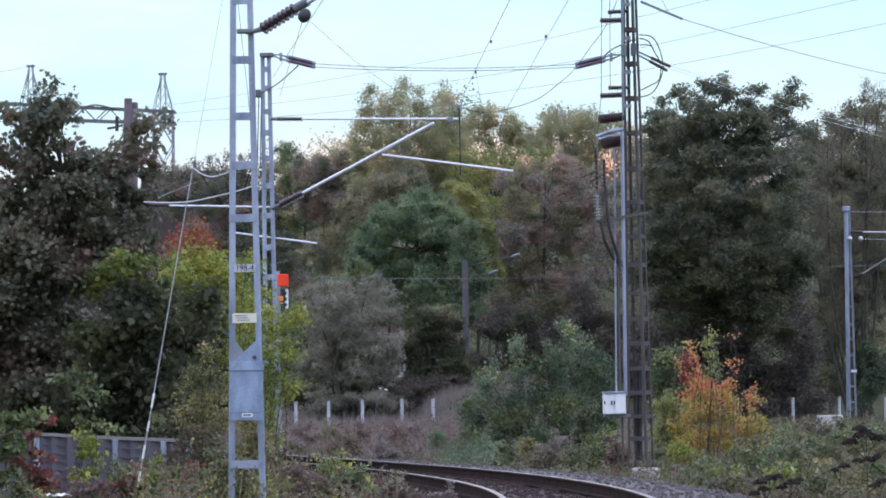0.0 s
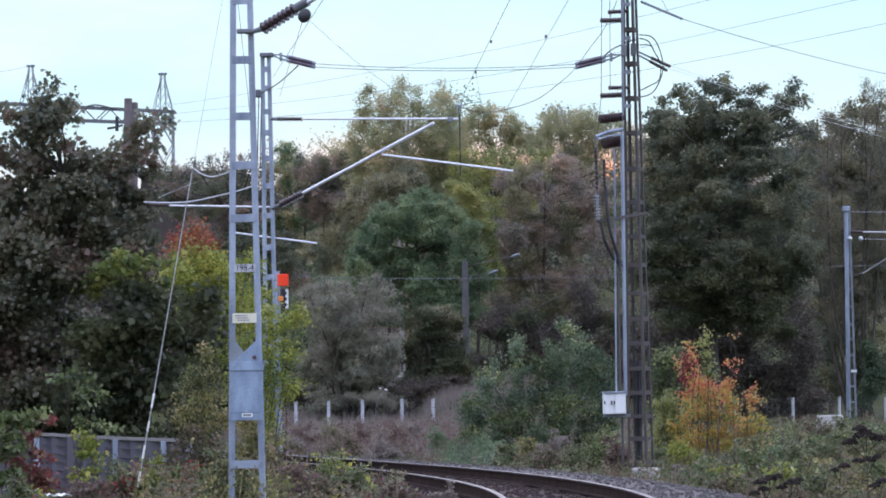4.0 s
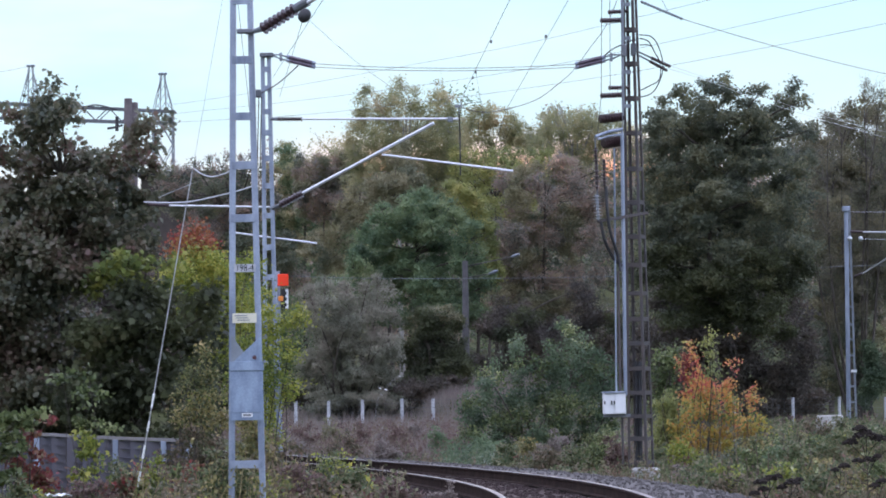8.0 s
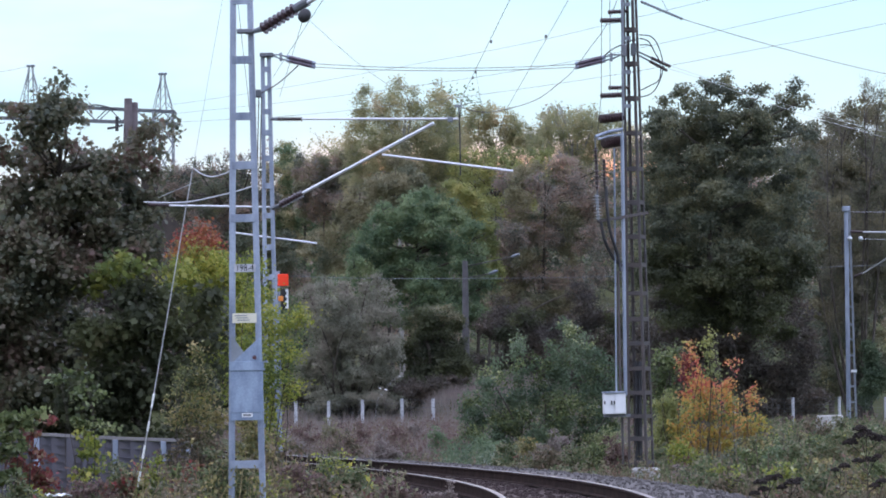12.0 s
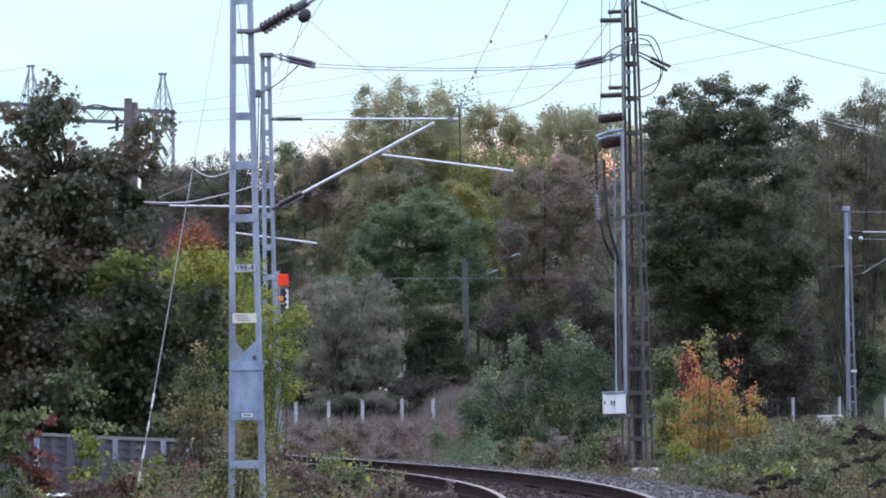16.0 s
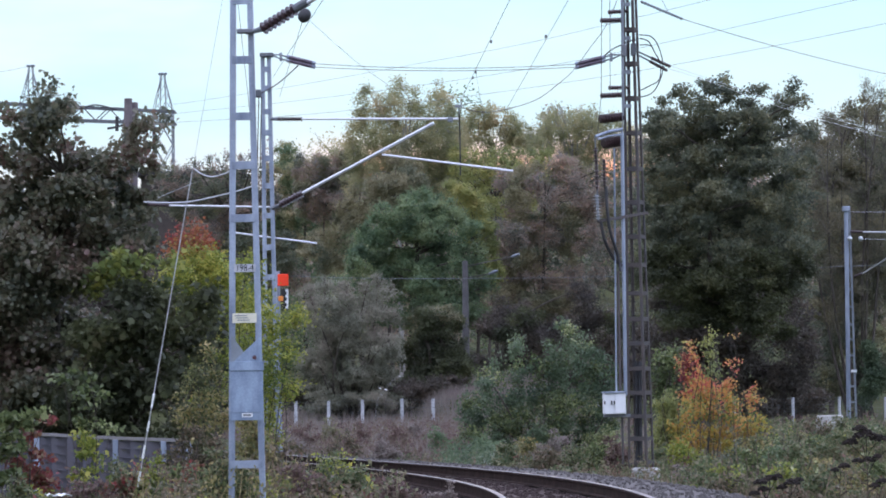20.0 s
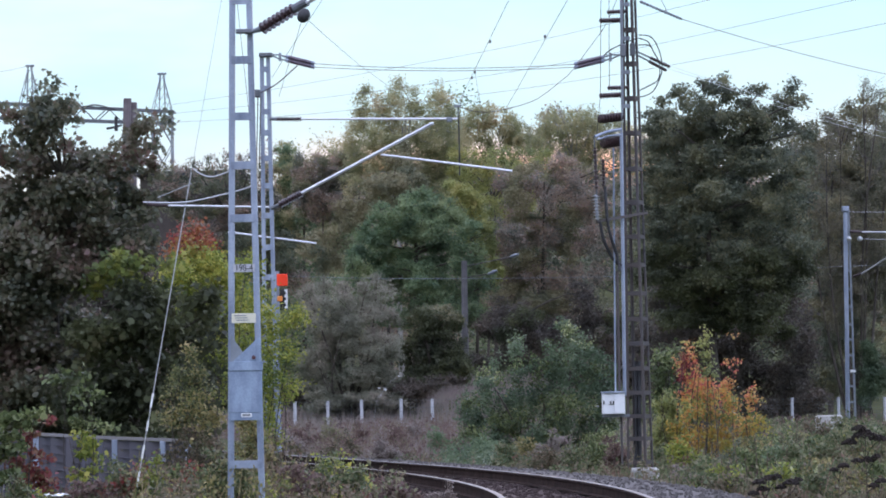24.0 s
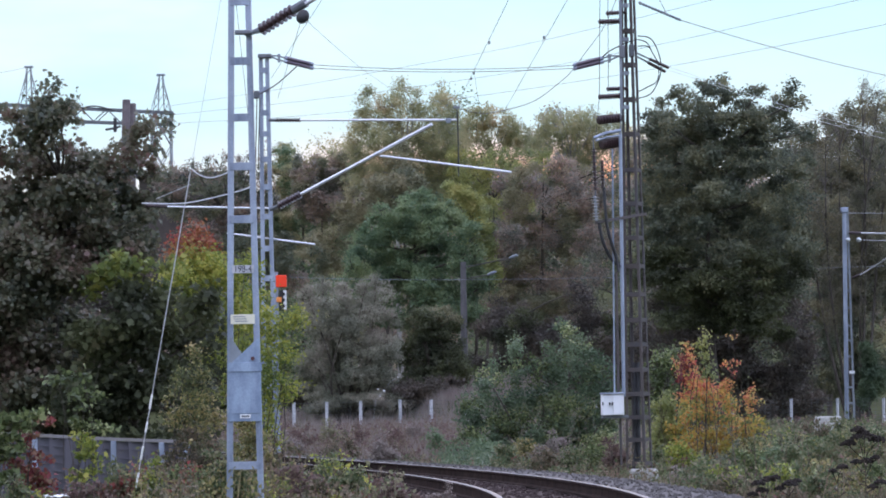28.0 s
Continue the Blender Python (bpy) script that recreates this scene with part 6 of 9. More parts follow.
green_base = tree("willow_bush", "low fresh green shrub at the foot of the orange sapling", 4.50, 63.0,
    plumes(71, [(-0.11, 1.67, 0.59, 0.1), (0.04, 1.84, 0.59, 0.11), (0.21, 1.5, 0.53, 0.14), (-0.17, 1.22, 0.53, 0.1), (0.04, 1.16, 0.47, 0.16), (0.33, 1.04, 0.47, 0.14)]),
    7000, 0.06, "lime", 71, trunk=0.01, clump=0.10, stems=5)
shrub_right = tree("willow_bush", "pale green shrub beside the mast foundation", 4.69, 66.0,
    [(0.15, 0.00, 2.72, 0.10, 0.14), (-0.02, 0.00, 2.53, 0.17, 0.19), (0.16, 0.00, 2.34, 0.17, 0.19), (-0.13, 0.00, 2.20, 0.17, 0.22), (0.06, 0.00, 1.93, 0.24, 0.24), (-0.09, 0.00, 1.60, 0.24, 0.24), (0.14, 0.00, 1.38, 0.22, 0.24)],
    2700, 0.07, "weed_pale", 23, trunk=0.014, clump=0.15, stems=5)
shrub_far_right = tree("willow_bush", "small green shrub beside the far mast", 17.64, 128.0,
    [(-0.13, 0.00, 3.49, 0.33, 0.70), (0.13, 0.00, 2.56, 0.51, 0.81), (-0.29, 0.00, 1.87, 0.37, 0.61)],
    12600, 0.081, "bush_green", 41, trunk=0.03, clump=0.11, stems=4, broken=True, shape='small')
# shrub row added in dark leaves where the wood edge lies in shade
understory_b = tree("shade_shrub", "dark-leaved shrubs added for the shade under the wood edge", -2.31, 117.0,
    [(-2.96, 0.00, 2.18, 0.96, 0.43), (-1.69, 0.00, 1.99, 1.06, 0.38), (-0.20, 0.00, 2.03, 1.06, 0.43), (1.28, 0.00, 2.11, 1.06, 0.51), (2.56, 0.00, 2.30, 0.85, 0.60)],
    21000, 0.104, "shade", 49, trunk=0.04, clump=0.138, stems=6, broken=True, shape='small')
# wood behind, from one side to the other
birch_tall = tree("birch_tree", "tall olive birch yellowing at the top", -1.98, 148.0,
    plumes(158, [(-1.7, 17.17, 12.3, 0.43), (-0.92, 16.75, 12.28, 0.54), (-0.1, 17.55, 12.27, 0.59), (0.79, 17.08, 12.26, 0.54), (1.68, 17.25, 12.24, 0.65), (2.48, 16.51, 12.23, 0.48), (-2.29, 15.42, 12.04, 0.43), (2.92, 15.6, 12.22, 0.38), (-0.46, 14.98, 11.87, 0.81), (1.43, 14.95, 11.84, 0.81)]),
    88000, 0.078, "birch", 24, bark='bark_birch', trunk=0.15, clump=0.21, droop=0.3, twigs=3, shape='small')
gap_rowan = tree("rowan_tree", "reddish-brown low trees beside the tall birch", -5.96, 156.0,
    plumes(61, [(-1.24, 14.59, 12.51, 0.31), (-0.82, 14.24, 12.36, 0.34), (-0.39, 14.52, 12.35, 0.37), (0.03, 14.31, 12.35, 0.37), (0.46, 14.56, 12.34, 0.37), (0.89, 14.73, 12.33, 0.37), (1.32, 14.83, 12.33, 0.37), (-1.03, 13.5, 11.74, 0.48), (-0.21, 13.49, 11.72, 0.57), (0.68, 13.48, 11.71, 0.57)]),
    42000, 0.085, "warm", 96, trunk=0.1, clump=0.18, twigs=3, second='brown', split=2, shape='small')
birch_thin = tree("birch_tree", "thin-crowned birch with open branches", 2.10, 152.0,
    plumes(158, [(-0.65, 16.34, 15.0, 0.25), (-0.26, 16.5, 15.39, 0.28), (0.18, 16.58, 15.77, 0.33), (0.62, 16.43, 15.54, 0.33), (1.07, 16.34, 15.37, 0.33), (1.48, 16.11, 14.97, 0.3), (1.83, 15.69, 14.57, 0.33), (2.21, 15.4, 14.51, 0.28), (1.27, 15.36, 14.69, 0.33), (-0.17, 15.27, 14.55, 0.25), (-0.89, 15.7, 14.67, 0.25), (0.27, 15.21, 14.54, 0.22), (-0.47, 14.06, 13.33, 0.22), (1.41, 14.08, 13.3, 0.33), (0.03, 14.21, 13.33, 0.33)]),
    16000, 0.085, "birch", 25, bark='bark', trunk=0.08, clump=0.2, droop=0.3, twigs=2, shape='small')
birch_right = tree("birch_tree", "olive-brown birch with pale twigs", 6.02, 150.0,
    plumes(157, [(-1.07, 15.76, 14.49, 0.22), (-0.82, 15.97, 14.16, 0.27), (-0.43, 16.19, 14.98, 0.27), (-0.11, 15.96, 14.15, 0.27), (0.28, 16.06, 13.37, 0.35), (0.72, 16.22, 13.92, 0.41), (1.21, 16.16, 13.63, 0.38), (1.65, 15.99, 14.12, 0.3), (2.08, 15.81, 14.11, 0.3), (2.51, 15.59, 13.89, 0.3), (-1.25, 14.88, 13.95, 0.27), (-1.66, 15.0, 14.17, 0.22), (1.66, 13.76, 13.08, 0.27), (3.06, 15.36, 13.05, 0.35), (3.55, 15.19, 12.77, 0.35)]),
    33000, 0.08, "birch", 26, bark='bark_birch', trunk=0.14, clump=0.21, droop=0.3, twigs=5, shape='small')
fill_birch = tree("birch_tree", "pale olive birch between the taller crowns", 2.40, 145.0,
    plumes(149, [(-0.99, 12.89, 10.93, 0.58), (0.21, 13.14, 10.91, 0.69), (1.39, 12.91, 10.9, 0.63), (-1.52, 12.48, 10.68, 0.63), (-0.4, 13.04, 11.72, 0.32), (0.87, 13.34, 11.7, 0.37), (-1.74, 13.97, 12.54, 0.24), (-1.37, 13.8, 12.53, 0.21), (-0.76, 13.9, 12.52, 0.24), (-0.26, 13.73, 12.51, 0.24), (0.01, 13.94, 12.51, 0.18), (0.64, 13.88, 12.5, 0.24), (1.11, 13.71, 12.49, 0.24), (1.91, 13.75, 12.48, 0.24), (2.28, 13.58, 12.47, 0.24), (2.6, 13.74, 12.46, 0.21)]),
    34000, 0.08, "lime", 75, trunk=0.1, clump=0.165, twigs=3, shape='small')
brown_mid = tree("rowan_tree", "brownish autumn tree in the wood", 4.29, 138.0,
    [(-1.32, 0.00, 11.91, 0.70, 0.55), (-0.18, 0.00, 12.15, 0.75, 0.55), (1.20, 0.00, 12.05, 0.90, 0.65), (2.75, 0.00, 11.59, 0.85, 0.70), (-0.07, 0.00, 11.44, 1.25, 0.90), (1.18, 0.00, 10.91, 1.25, 1.00), (2.17, 0.00, 9.89, 1.13, 1.25), (-1.10, 0.00, 9.94, 1.25, 1.15), (0.39, 0.00, 9.16, 1.76, 1.15), (2.39, 0.00, 8.37, 1.20, 1.51), (-1.64, 0.00, 7.94, 1.51, 1.25), (0.61, 0.00, 7.15, 2.01, 1.25), (-1.43, 0.00, 5.67, 1.63, 1.25), (1.33, 0.00, 5.38, 2.01, 1.25), (3.54, 0.0, 13.09, 0.3, 0.33), (4.04, 0.0, 13.26, 0.33, 0.36), (4.54, 0.0, 13.08, 0.33, 0.36), (3.72, 0.0, 12.33, 0.4, 0.44), (4.38, 0.0, 12.32, 0.4, 0.44), (4.71, 0.0, 11.66, 0.35, 0.39), (4.01, 0.0, 11.5, 0.45, 0.45)],
    128000, 0.085, "brown", 27, trunk=0.12, clump=0.165, twigs=2, flat=0.8, second='warm', split=2, broken=True, shape='small')
# both leaf colours are darkened to hold the shade low in the wood
brown_low = tree("alder_tree", "dull olive tree low in the wood, shade put into its leaves", 2.58, 128.0,
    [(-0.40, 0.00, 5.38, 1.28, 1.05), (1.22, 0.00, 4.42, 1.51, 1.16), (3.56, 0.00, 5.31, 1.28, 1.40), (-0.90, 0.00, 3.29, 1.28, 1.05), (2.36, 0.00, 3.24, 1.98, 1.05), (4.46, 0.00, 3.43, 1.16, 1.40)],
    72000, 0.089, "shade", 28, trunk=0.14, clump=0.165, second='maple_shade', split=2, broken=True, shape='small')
# lowest boughs, group 1, get darker leaves as painted shade
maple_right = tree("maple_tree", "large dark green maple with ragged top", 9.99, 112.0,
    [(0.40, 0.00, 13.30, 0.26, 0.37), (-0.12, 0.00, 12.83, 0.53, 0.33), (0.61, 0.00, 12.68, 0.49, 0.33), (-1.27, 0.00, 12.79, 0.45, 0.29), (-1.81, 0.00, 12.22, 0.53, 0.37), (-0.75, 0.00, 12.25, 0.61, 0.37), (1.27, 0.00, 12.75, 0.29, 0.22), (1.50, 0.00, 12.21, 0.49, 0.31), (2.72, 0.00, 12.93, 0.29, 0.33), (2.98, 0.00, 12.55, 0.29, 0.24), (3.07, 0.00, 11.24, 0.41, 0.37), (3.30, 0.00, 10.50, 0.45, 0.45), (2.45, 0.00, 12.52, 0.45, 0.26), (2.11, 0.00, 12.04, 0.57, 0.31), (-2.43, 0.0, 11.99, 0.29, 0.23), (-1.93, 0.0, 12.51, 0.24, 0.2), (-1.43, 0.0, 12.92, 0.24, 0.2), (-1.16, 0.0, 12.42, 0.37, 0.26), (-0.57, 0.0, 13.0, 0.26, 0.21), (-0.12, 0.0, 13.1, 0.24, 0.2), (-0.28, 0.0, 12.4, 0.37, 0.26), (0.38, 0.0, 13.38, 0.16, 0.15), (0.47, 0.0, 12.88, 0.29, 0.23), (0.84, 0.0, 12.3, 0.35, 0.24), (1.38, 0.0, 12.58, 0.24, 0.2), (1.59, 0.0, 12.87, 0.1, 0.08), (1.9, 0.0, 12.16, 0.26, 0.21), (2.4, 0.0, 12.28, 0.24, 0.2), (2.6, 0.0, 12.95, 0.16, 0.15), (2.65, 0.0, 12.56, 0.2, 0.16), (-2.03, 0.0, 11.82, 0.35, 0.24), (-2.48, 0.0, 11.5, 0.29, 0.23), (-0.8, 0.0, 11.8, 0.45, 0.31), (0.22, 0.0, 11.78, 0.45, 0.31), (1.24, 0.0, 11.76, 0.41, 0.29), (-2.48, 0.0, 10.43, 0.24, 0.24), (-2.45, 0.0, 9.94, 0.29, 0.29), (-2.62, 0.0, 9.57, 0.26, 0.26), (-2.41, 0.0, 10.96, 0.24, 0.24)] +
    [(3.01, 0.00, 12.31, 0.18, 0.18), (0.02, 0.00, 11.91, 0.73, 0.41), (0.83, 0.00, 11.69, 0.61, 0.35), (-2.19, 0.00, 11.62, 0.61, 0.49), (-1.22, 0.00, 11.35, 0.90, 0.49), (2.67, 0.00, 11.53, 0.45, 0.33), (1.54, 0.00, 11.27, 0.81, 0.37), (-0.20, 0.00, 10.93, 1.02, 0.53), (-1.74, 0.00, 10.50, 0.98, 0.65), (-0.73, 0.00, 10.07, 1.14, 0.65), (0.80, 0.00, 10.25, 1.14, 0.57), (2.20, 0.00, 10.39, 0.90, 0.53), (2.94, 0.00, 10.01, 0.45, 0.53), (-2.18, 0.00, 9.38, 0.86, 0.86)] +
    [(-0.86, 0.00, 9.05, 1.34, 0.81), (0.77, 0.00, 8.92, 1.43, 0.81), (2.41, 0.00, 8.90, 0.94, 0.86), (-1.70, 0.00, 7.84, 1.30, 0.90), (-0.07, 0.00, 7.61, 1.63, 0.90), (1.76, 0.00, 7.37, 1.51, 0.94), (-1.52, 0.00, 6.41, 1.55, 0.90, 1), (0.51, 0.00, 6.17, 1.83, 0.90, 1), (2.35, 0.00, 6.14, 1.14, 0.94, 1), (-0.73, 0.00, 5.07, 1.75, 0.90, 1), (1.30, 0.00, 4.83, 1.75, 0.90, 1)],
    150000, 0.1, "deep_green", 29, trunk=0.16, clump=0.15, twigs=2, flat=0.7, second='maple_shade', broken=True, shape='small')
maple_right_back = tree("maple_tree", "dark maple behind the large one", 11.28, 124.0,
    [(-2.33, 0.00, 12.75, 0.66, 0.54), (-2.55, 0.00, 11.9, 0.6, 0.6), (2.70, 0.00, 11.16, 0.81, 0.81), (-1.13, 0.00, 11.68, 1.35, 1.01), (1.35, 0.00, 11.41, 1.35, 1.01), (-1.86, 0.00, 9.43, 1.58, 1.35), (0.39, 0.00, 9.16, 2.03, 1.35), (2.43, 0.00, 9.35, 1.13, 1.35), (-1.23, 0.00, 6.93, 1.80, 1.35), (1.24, 0.00, 6.66, 2.03, 1.35)],
    51000, 0.133, "deep_green", 70, trunk=0.2, clump=0.198, twigs=2, broken=True, shape='small')
# shade beneath the maples is given by this dark leaf colour
understory_a = tree("broadleaf_tree", "understory tree with deep shade put into its dark leaves", 9.67, 118.0,
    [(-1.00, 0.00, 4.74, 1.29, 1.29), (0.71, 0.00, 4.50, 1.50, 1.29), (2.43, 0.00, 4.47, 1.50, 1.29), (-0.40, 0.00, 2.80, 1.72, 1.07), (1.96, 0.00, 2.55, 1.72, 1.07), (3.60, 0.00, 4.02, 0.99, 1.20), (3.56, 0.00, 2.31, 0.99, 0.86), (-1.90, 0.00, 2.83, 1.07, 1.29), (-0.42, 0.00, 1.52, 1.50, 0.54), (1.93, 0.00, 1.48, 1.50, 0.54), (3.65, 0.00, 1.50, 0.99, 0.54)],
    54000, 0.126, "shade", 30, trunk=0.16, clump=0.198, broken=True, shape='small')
bare_right = twig_tree("birch_tree", "half-bare birch with fine brown twigs", 17.30, 130.0, 15.2, 2.9, 31)
olive_back = tree("birch_tree", "brown and olive trees behind the half-bare birch", 17.6, 142.0,
    plumes(91, [(-1.08, 14.33, 9.71, 0.44), (-0.56, 14.53, 9.7, 0.49), (0.07, 14.88, 9.69, 0.54), (0.8, 15.23, 9.68, 0.59), (1.48, 15.43, 9.67, 0.59), (2.23, 15.37, 9.66, 0.59), (2.94, 15.61, 9.64, 0.62), (-1.46, 13.92, 9.72, 0.44), (-0.81, 12.56, 8.67, 0.88), (0.62, 12.79, 8.65, 0.93), (2.17, 12.77, 8.62, 0.93)]),
    92000, 0.10, "bare", 92, trunk=0.14, clump=0.22, twigs=3, second='warm', split=2, shape='small')
olive_right = tree("birch_tree", "olive-green tree beside the far mast", 17.79, 134.0,
    [(-1.27, 0.00, 9.23, 1.22, 1.22), (0.66, 0.00, 8.46, 1.46, 1.22), (-1.08, 0.00, 7.27, 1.34, 1.22), (1.10, 0.00, 6.26, 1.46, 1.46), (-0.88, 0.00, 5.07, 1.46, 1.22), (0.78, 0.00, 3.34, 1.46, 1.22), (-1.18, 0.00, 2.89, 1.46, 1.10), (1.25, 0.00, 12.61, 0.49, 0.73)],
    78000, 0.092, "deep_green", 32, trunk=0.14, clump=0.176, second='warm', split=2, broken=True, shape='small')
left_far = tree("birch_tree", "olive tree at the far edge of the wood", -7.30, 165.0,
    plumes(175, [(-1.4, 15.67, 13.62, 0.48), (-0.91, 16.11, 13.61, 0.48), (-0.49, 15.65, 13.3, 0.36), (0.28, 14.95, 12.99, 0.48), (1.09, 15.15, 12.97, 0.48), (1.85, 15.52, 12.96, 0.54), (0.63, 14.19, 11.48, 0.96), (-1.18, 13.61, 10.9, 1.02), (1.52, 13.27, 10.56, 1.08), (-0.6, 12.1, 10.29, 1.08)]),
    66000, 0.09, "mid_green", 33, trunk=0.14, clump=0.176, twigs=3, second='birch', split=2, shape='small')
left_far2 = tree("broadleaf_tree", "dark mixed trees behind the masts", -10.04, 150.0,
    plumes(62, [(-3.46, 13.65, 12.61, 0.27), (-2.96, 13.86, 12.6, 0.3), (-2.47, 13.69, 12.59, 0.3), (-2.03, 13.95, 12.58, 0.27), (-1.6, 13.75, 12.57, 0.27), (-1.15, 14.05, 12.57, 0.33), (-0.66, 13.85, 12.56, 0.33), (-0.17, 14.14, 12.55, 0.33), (0.38, 13.94, 12.54, 0.35), (0.93, 14.12, 12.53, 0.35), (1.47, 13.89, 12.52, 0.35)]) +
    [(-0.41, 0.00, 12.01, 1.50, 1.09), (-2.33, 0.00, 11.49, 1.53, 1.09), (1.23, 0.00, 11.98, 1.09, 1.23), (0.65, 0.00, 9.80, 1.64, 1.36), (-1.54, 0.00, 9.01, 1.80, 1.36), (2.28, 0.00, 8.68, 1.36, 1.50)],
    66000, 0.092, "brown", 34, trunk=0.14, clump=0.165, twigs=7, second='deep_green', split=2, broken=True, shape='small')
left_far3 = tree("broadleaf_tree", "dark trees beyond the substation fence", -15.88, 120.0,
    [(-0.37, 0.00, 8.49, 1.75, 1.20), (2.90, 0.00, 8.22, 1.53, 1.09), (-1.27, 0.00, 6.10, 1.96, 1.53), (0.91, 0.00, 5.85, 1.96, 1.53), (3.10, 0.00, 5.81, 1.75, 1.53), (4.84, 0.00, 5.35, 1.75, 1.75), (-0.41, 0.00, 4.13, 2.40, 1.53), (2.64, 0.00, 3.64, 2.40, 1.53)],
    19500, 0.178, "shade", 35, trunk=0.2, clump=0.22, broken=True, shape='small')
# weed clumps set along the verges
tree("weed_clump", "yellow-green weed clump on the far verge", 4.49, 58.0,
    [(-0.15, 0.00, 0.73, 0.16, 0.11), (-0.07, 0.00, 0.72, 0.16, 0.11), (-0.24, 0.00, 0.69, 0.16, 0.11), (0.25, 0.00, 0.41, 0.22, 0.14), (0.15, 0.00, 0.49, 0.22, 0.14), (0.01, 0.00, 0.48, 0.22, 0.14), (-0.23, 0.00, 0.51, 0.22, 0.14), (-0.10, 0.00, 0.92, 0.05, 0.12), (0.09, 0.00, 0.90, 0.05, 0.12), (0.08, 0.00, 0.79, 0.05, 0.12)],
    1300, 0.06, "yellow_green", 300, trunk=0.006, clump=0.08, stems=5, twigs=2, category='weed clump', group='weed clumps', flat=0.9)
tree("weed_clump", "dark green weed clump on the far verge", 5.12, 56.0,
    [(-0.12, 0.00, 0.52, 0.16, 0.11), (0.10, 0.00, 0.49, 0.16, 0.11), (0.18, 0.00, 0.59, 0.16, 0.11), (0.05, 0.00, 0.29, 0.22, 0.14), (-0.02, 0.00, 0.36, 0.22, 0.14), (-0.04, 0.00, 0.37, 0.22, 0.14), (0.26, 0.00, 0.27, 0.22, 0.14), (-0.00, 0.00, 0.67, 0.05, 0.12), (0.11, 0.00, 0.72, 0.05, 0.12), (0.10, 0.00, 0.77, 0.05, 0.12)],
    1300, 0.06, "deep_green", 301, trunk=0.006, clump=0.08, stems=5, twigs=2, category='weed clump', group='weed clumps', flat=0.9)
tree("weed_clump", "pale-leaved weed clump on the far verge", 5.16, 52.0,
    [(-0.01, 0.00, 0.61, 0.16, 0.11), (0.03, 0.00, 0.60, 0.16, 0.11), (-0.19, 0.00, 0.62, 0.16, 0.11), (0.18, 0.00, 0.43, 0.22, 0.14), (-0.32, 0.00, 0.37, 0.22, 0.14), (-0.17, 0.00, 0.38, 0.22, 0.14), (-0.04, 0.00, 0.40, 0.22, 0.14), (0.14, 0.00, 0.71, 0.05, 0.12), (-0.04, 0.00, 0.72, 0.05, 0.12), (0.03, 0.00, 0.73, 0.05, 0.12)],
    1300, 0.06, "weed_pale", 302, trunk=0.006, clump=0.08, stems=5, twigs=2, category='weed clump', group='weed clumps', flat=0.9)
tree("weed_clump", "grey-green weed clump on the far verge", 7.54, 68.0,
    [(-0.09, 0.00, 0.68, 0.16, 0.11), (-0.11, 0.00, 0.71, 0.16, 0.11), (0.20, 0.00, 0.76, 0.16, 0.11), (-0.30, 0.00, 0.54, 0.22, 0.14), (0.15, 0.00, 0.48, 0.22, 0.14), (-0.19, 0.00, 0.52, 0.22, 0.14), (-0.23, 0.00, 0.51, 0.22, 0.14), (-0.15, 0.00, 0.93, 0.05, 0.12), (0.11, 0.00, 0.97, 0.05, 0.12), (0.06, 0.00, 0.97, 0.05, 0.12)],
    1300, 0.06, "weed_green", 303, trunk=0.006, clump=0.08, stems=5, twigs=2, category='weed clump', group='weed clumps', flat=0.9)
tree("weed_clump", "tan seeding weed clump on the far verge", 8.85, 76.0,
    [(-0.27, 0.00, 0.71, 0.16, 0.11), (0.23, 0.00, 0.63, 0.16, 0.11), (-0.06, 0.00, 0.62, 0.16, 0.11), (0.06, 0.00, 0.41, 0.22, 0.14), (-0.15, 0.00, 0.50, 0.22, 0.14), (-0.05, 0.00, 0.50, 0.22, 0.14), (-0.10, 0.00, 0.40, 0.22, 0.14), (-0.06, 0.00, 0.76, 0.05, 0.12), (-0.15, 0.00, 0.79, 0.05, 0.12), (0.08, 0.00, 0.82, 0.05, 0.12)],
    1300, 0.06, "herb", 304, trunk=0.006, clump=0.08, stems=5, twigs=2, category='weed clump', group='weed clumps', flat=0.9)
tree("weed_clump", "grey-green weed clump on the far verge", 9.42, 70.0,
    [(-0.12, 0.00, 0.85, 0.16, 0.11), (0.24, 0.00, 0.80, 0.16, 0.11), (-0.16, 0.00, 0.85, 0.16, 0.11), (-0.31, 0.00, 0.62, 0.22, 0.14), (0.10, 0.00, 0.62, 0.22, 0.14), (-0.32, 0.00, 0.58, 0.22, 0.14), (-0.18, 0.00, 0.51, 0.22, 0.14), (-0.12, 0.00, 0.97, 0.05, 0.12), (0.08, 0.00, 0.95, 0.05, 0.12), (0.14, 0.00, 0.96, 0.05, 0.12)],
    1300, 0.06, "weed_green", 305, trunk=0.006, clump=0.08, stems=5, twigs=2, category='weed clump', group='weed clumps', flat=0.9)
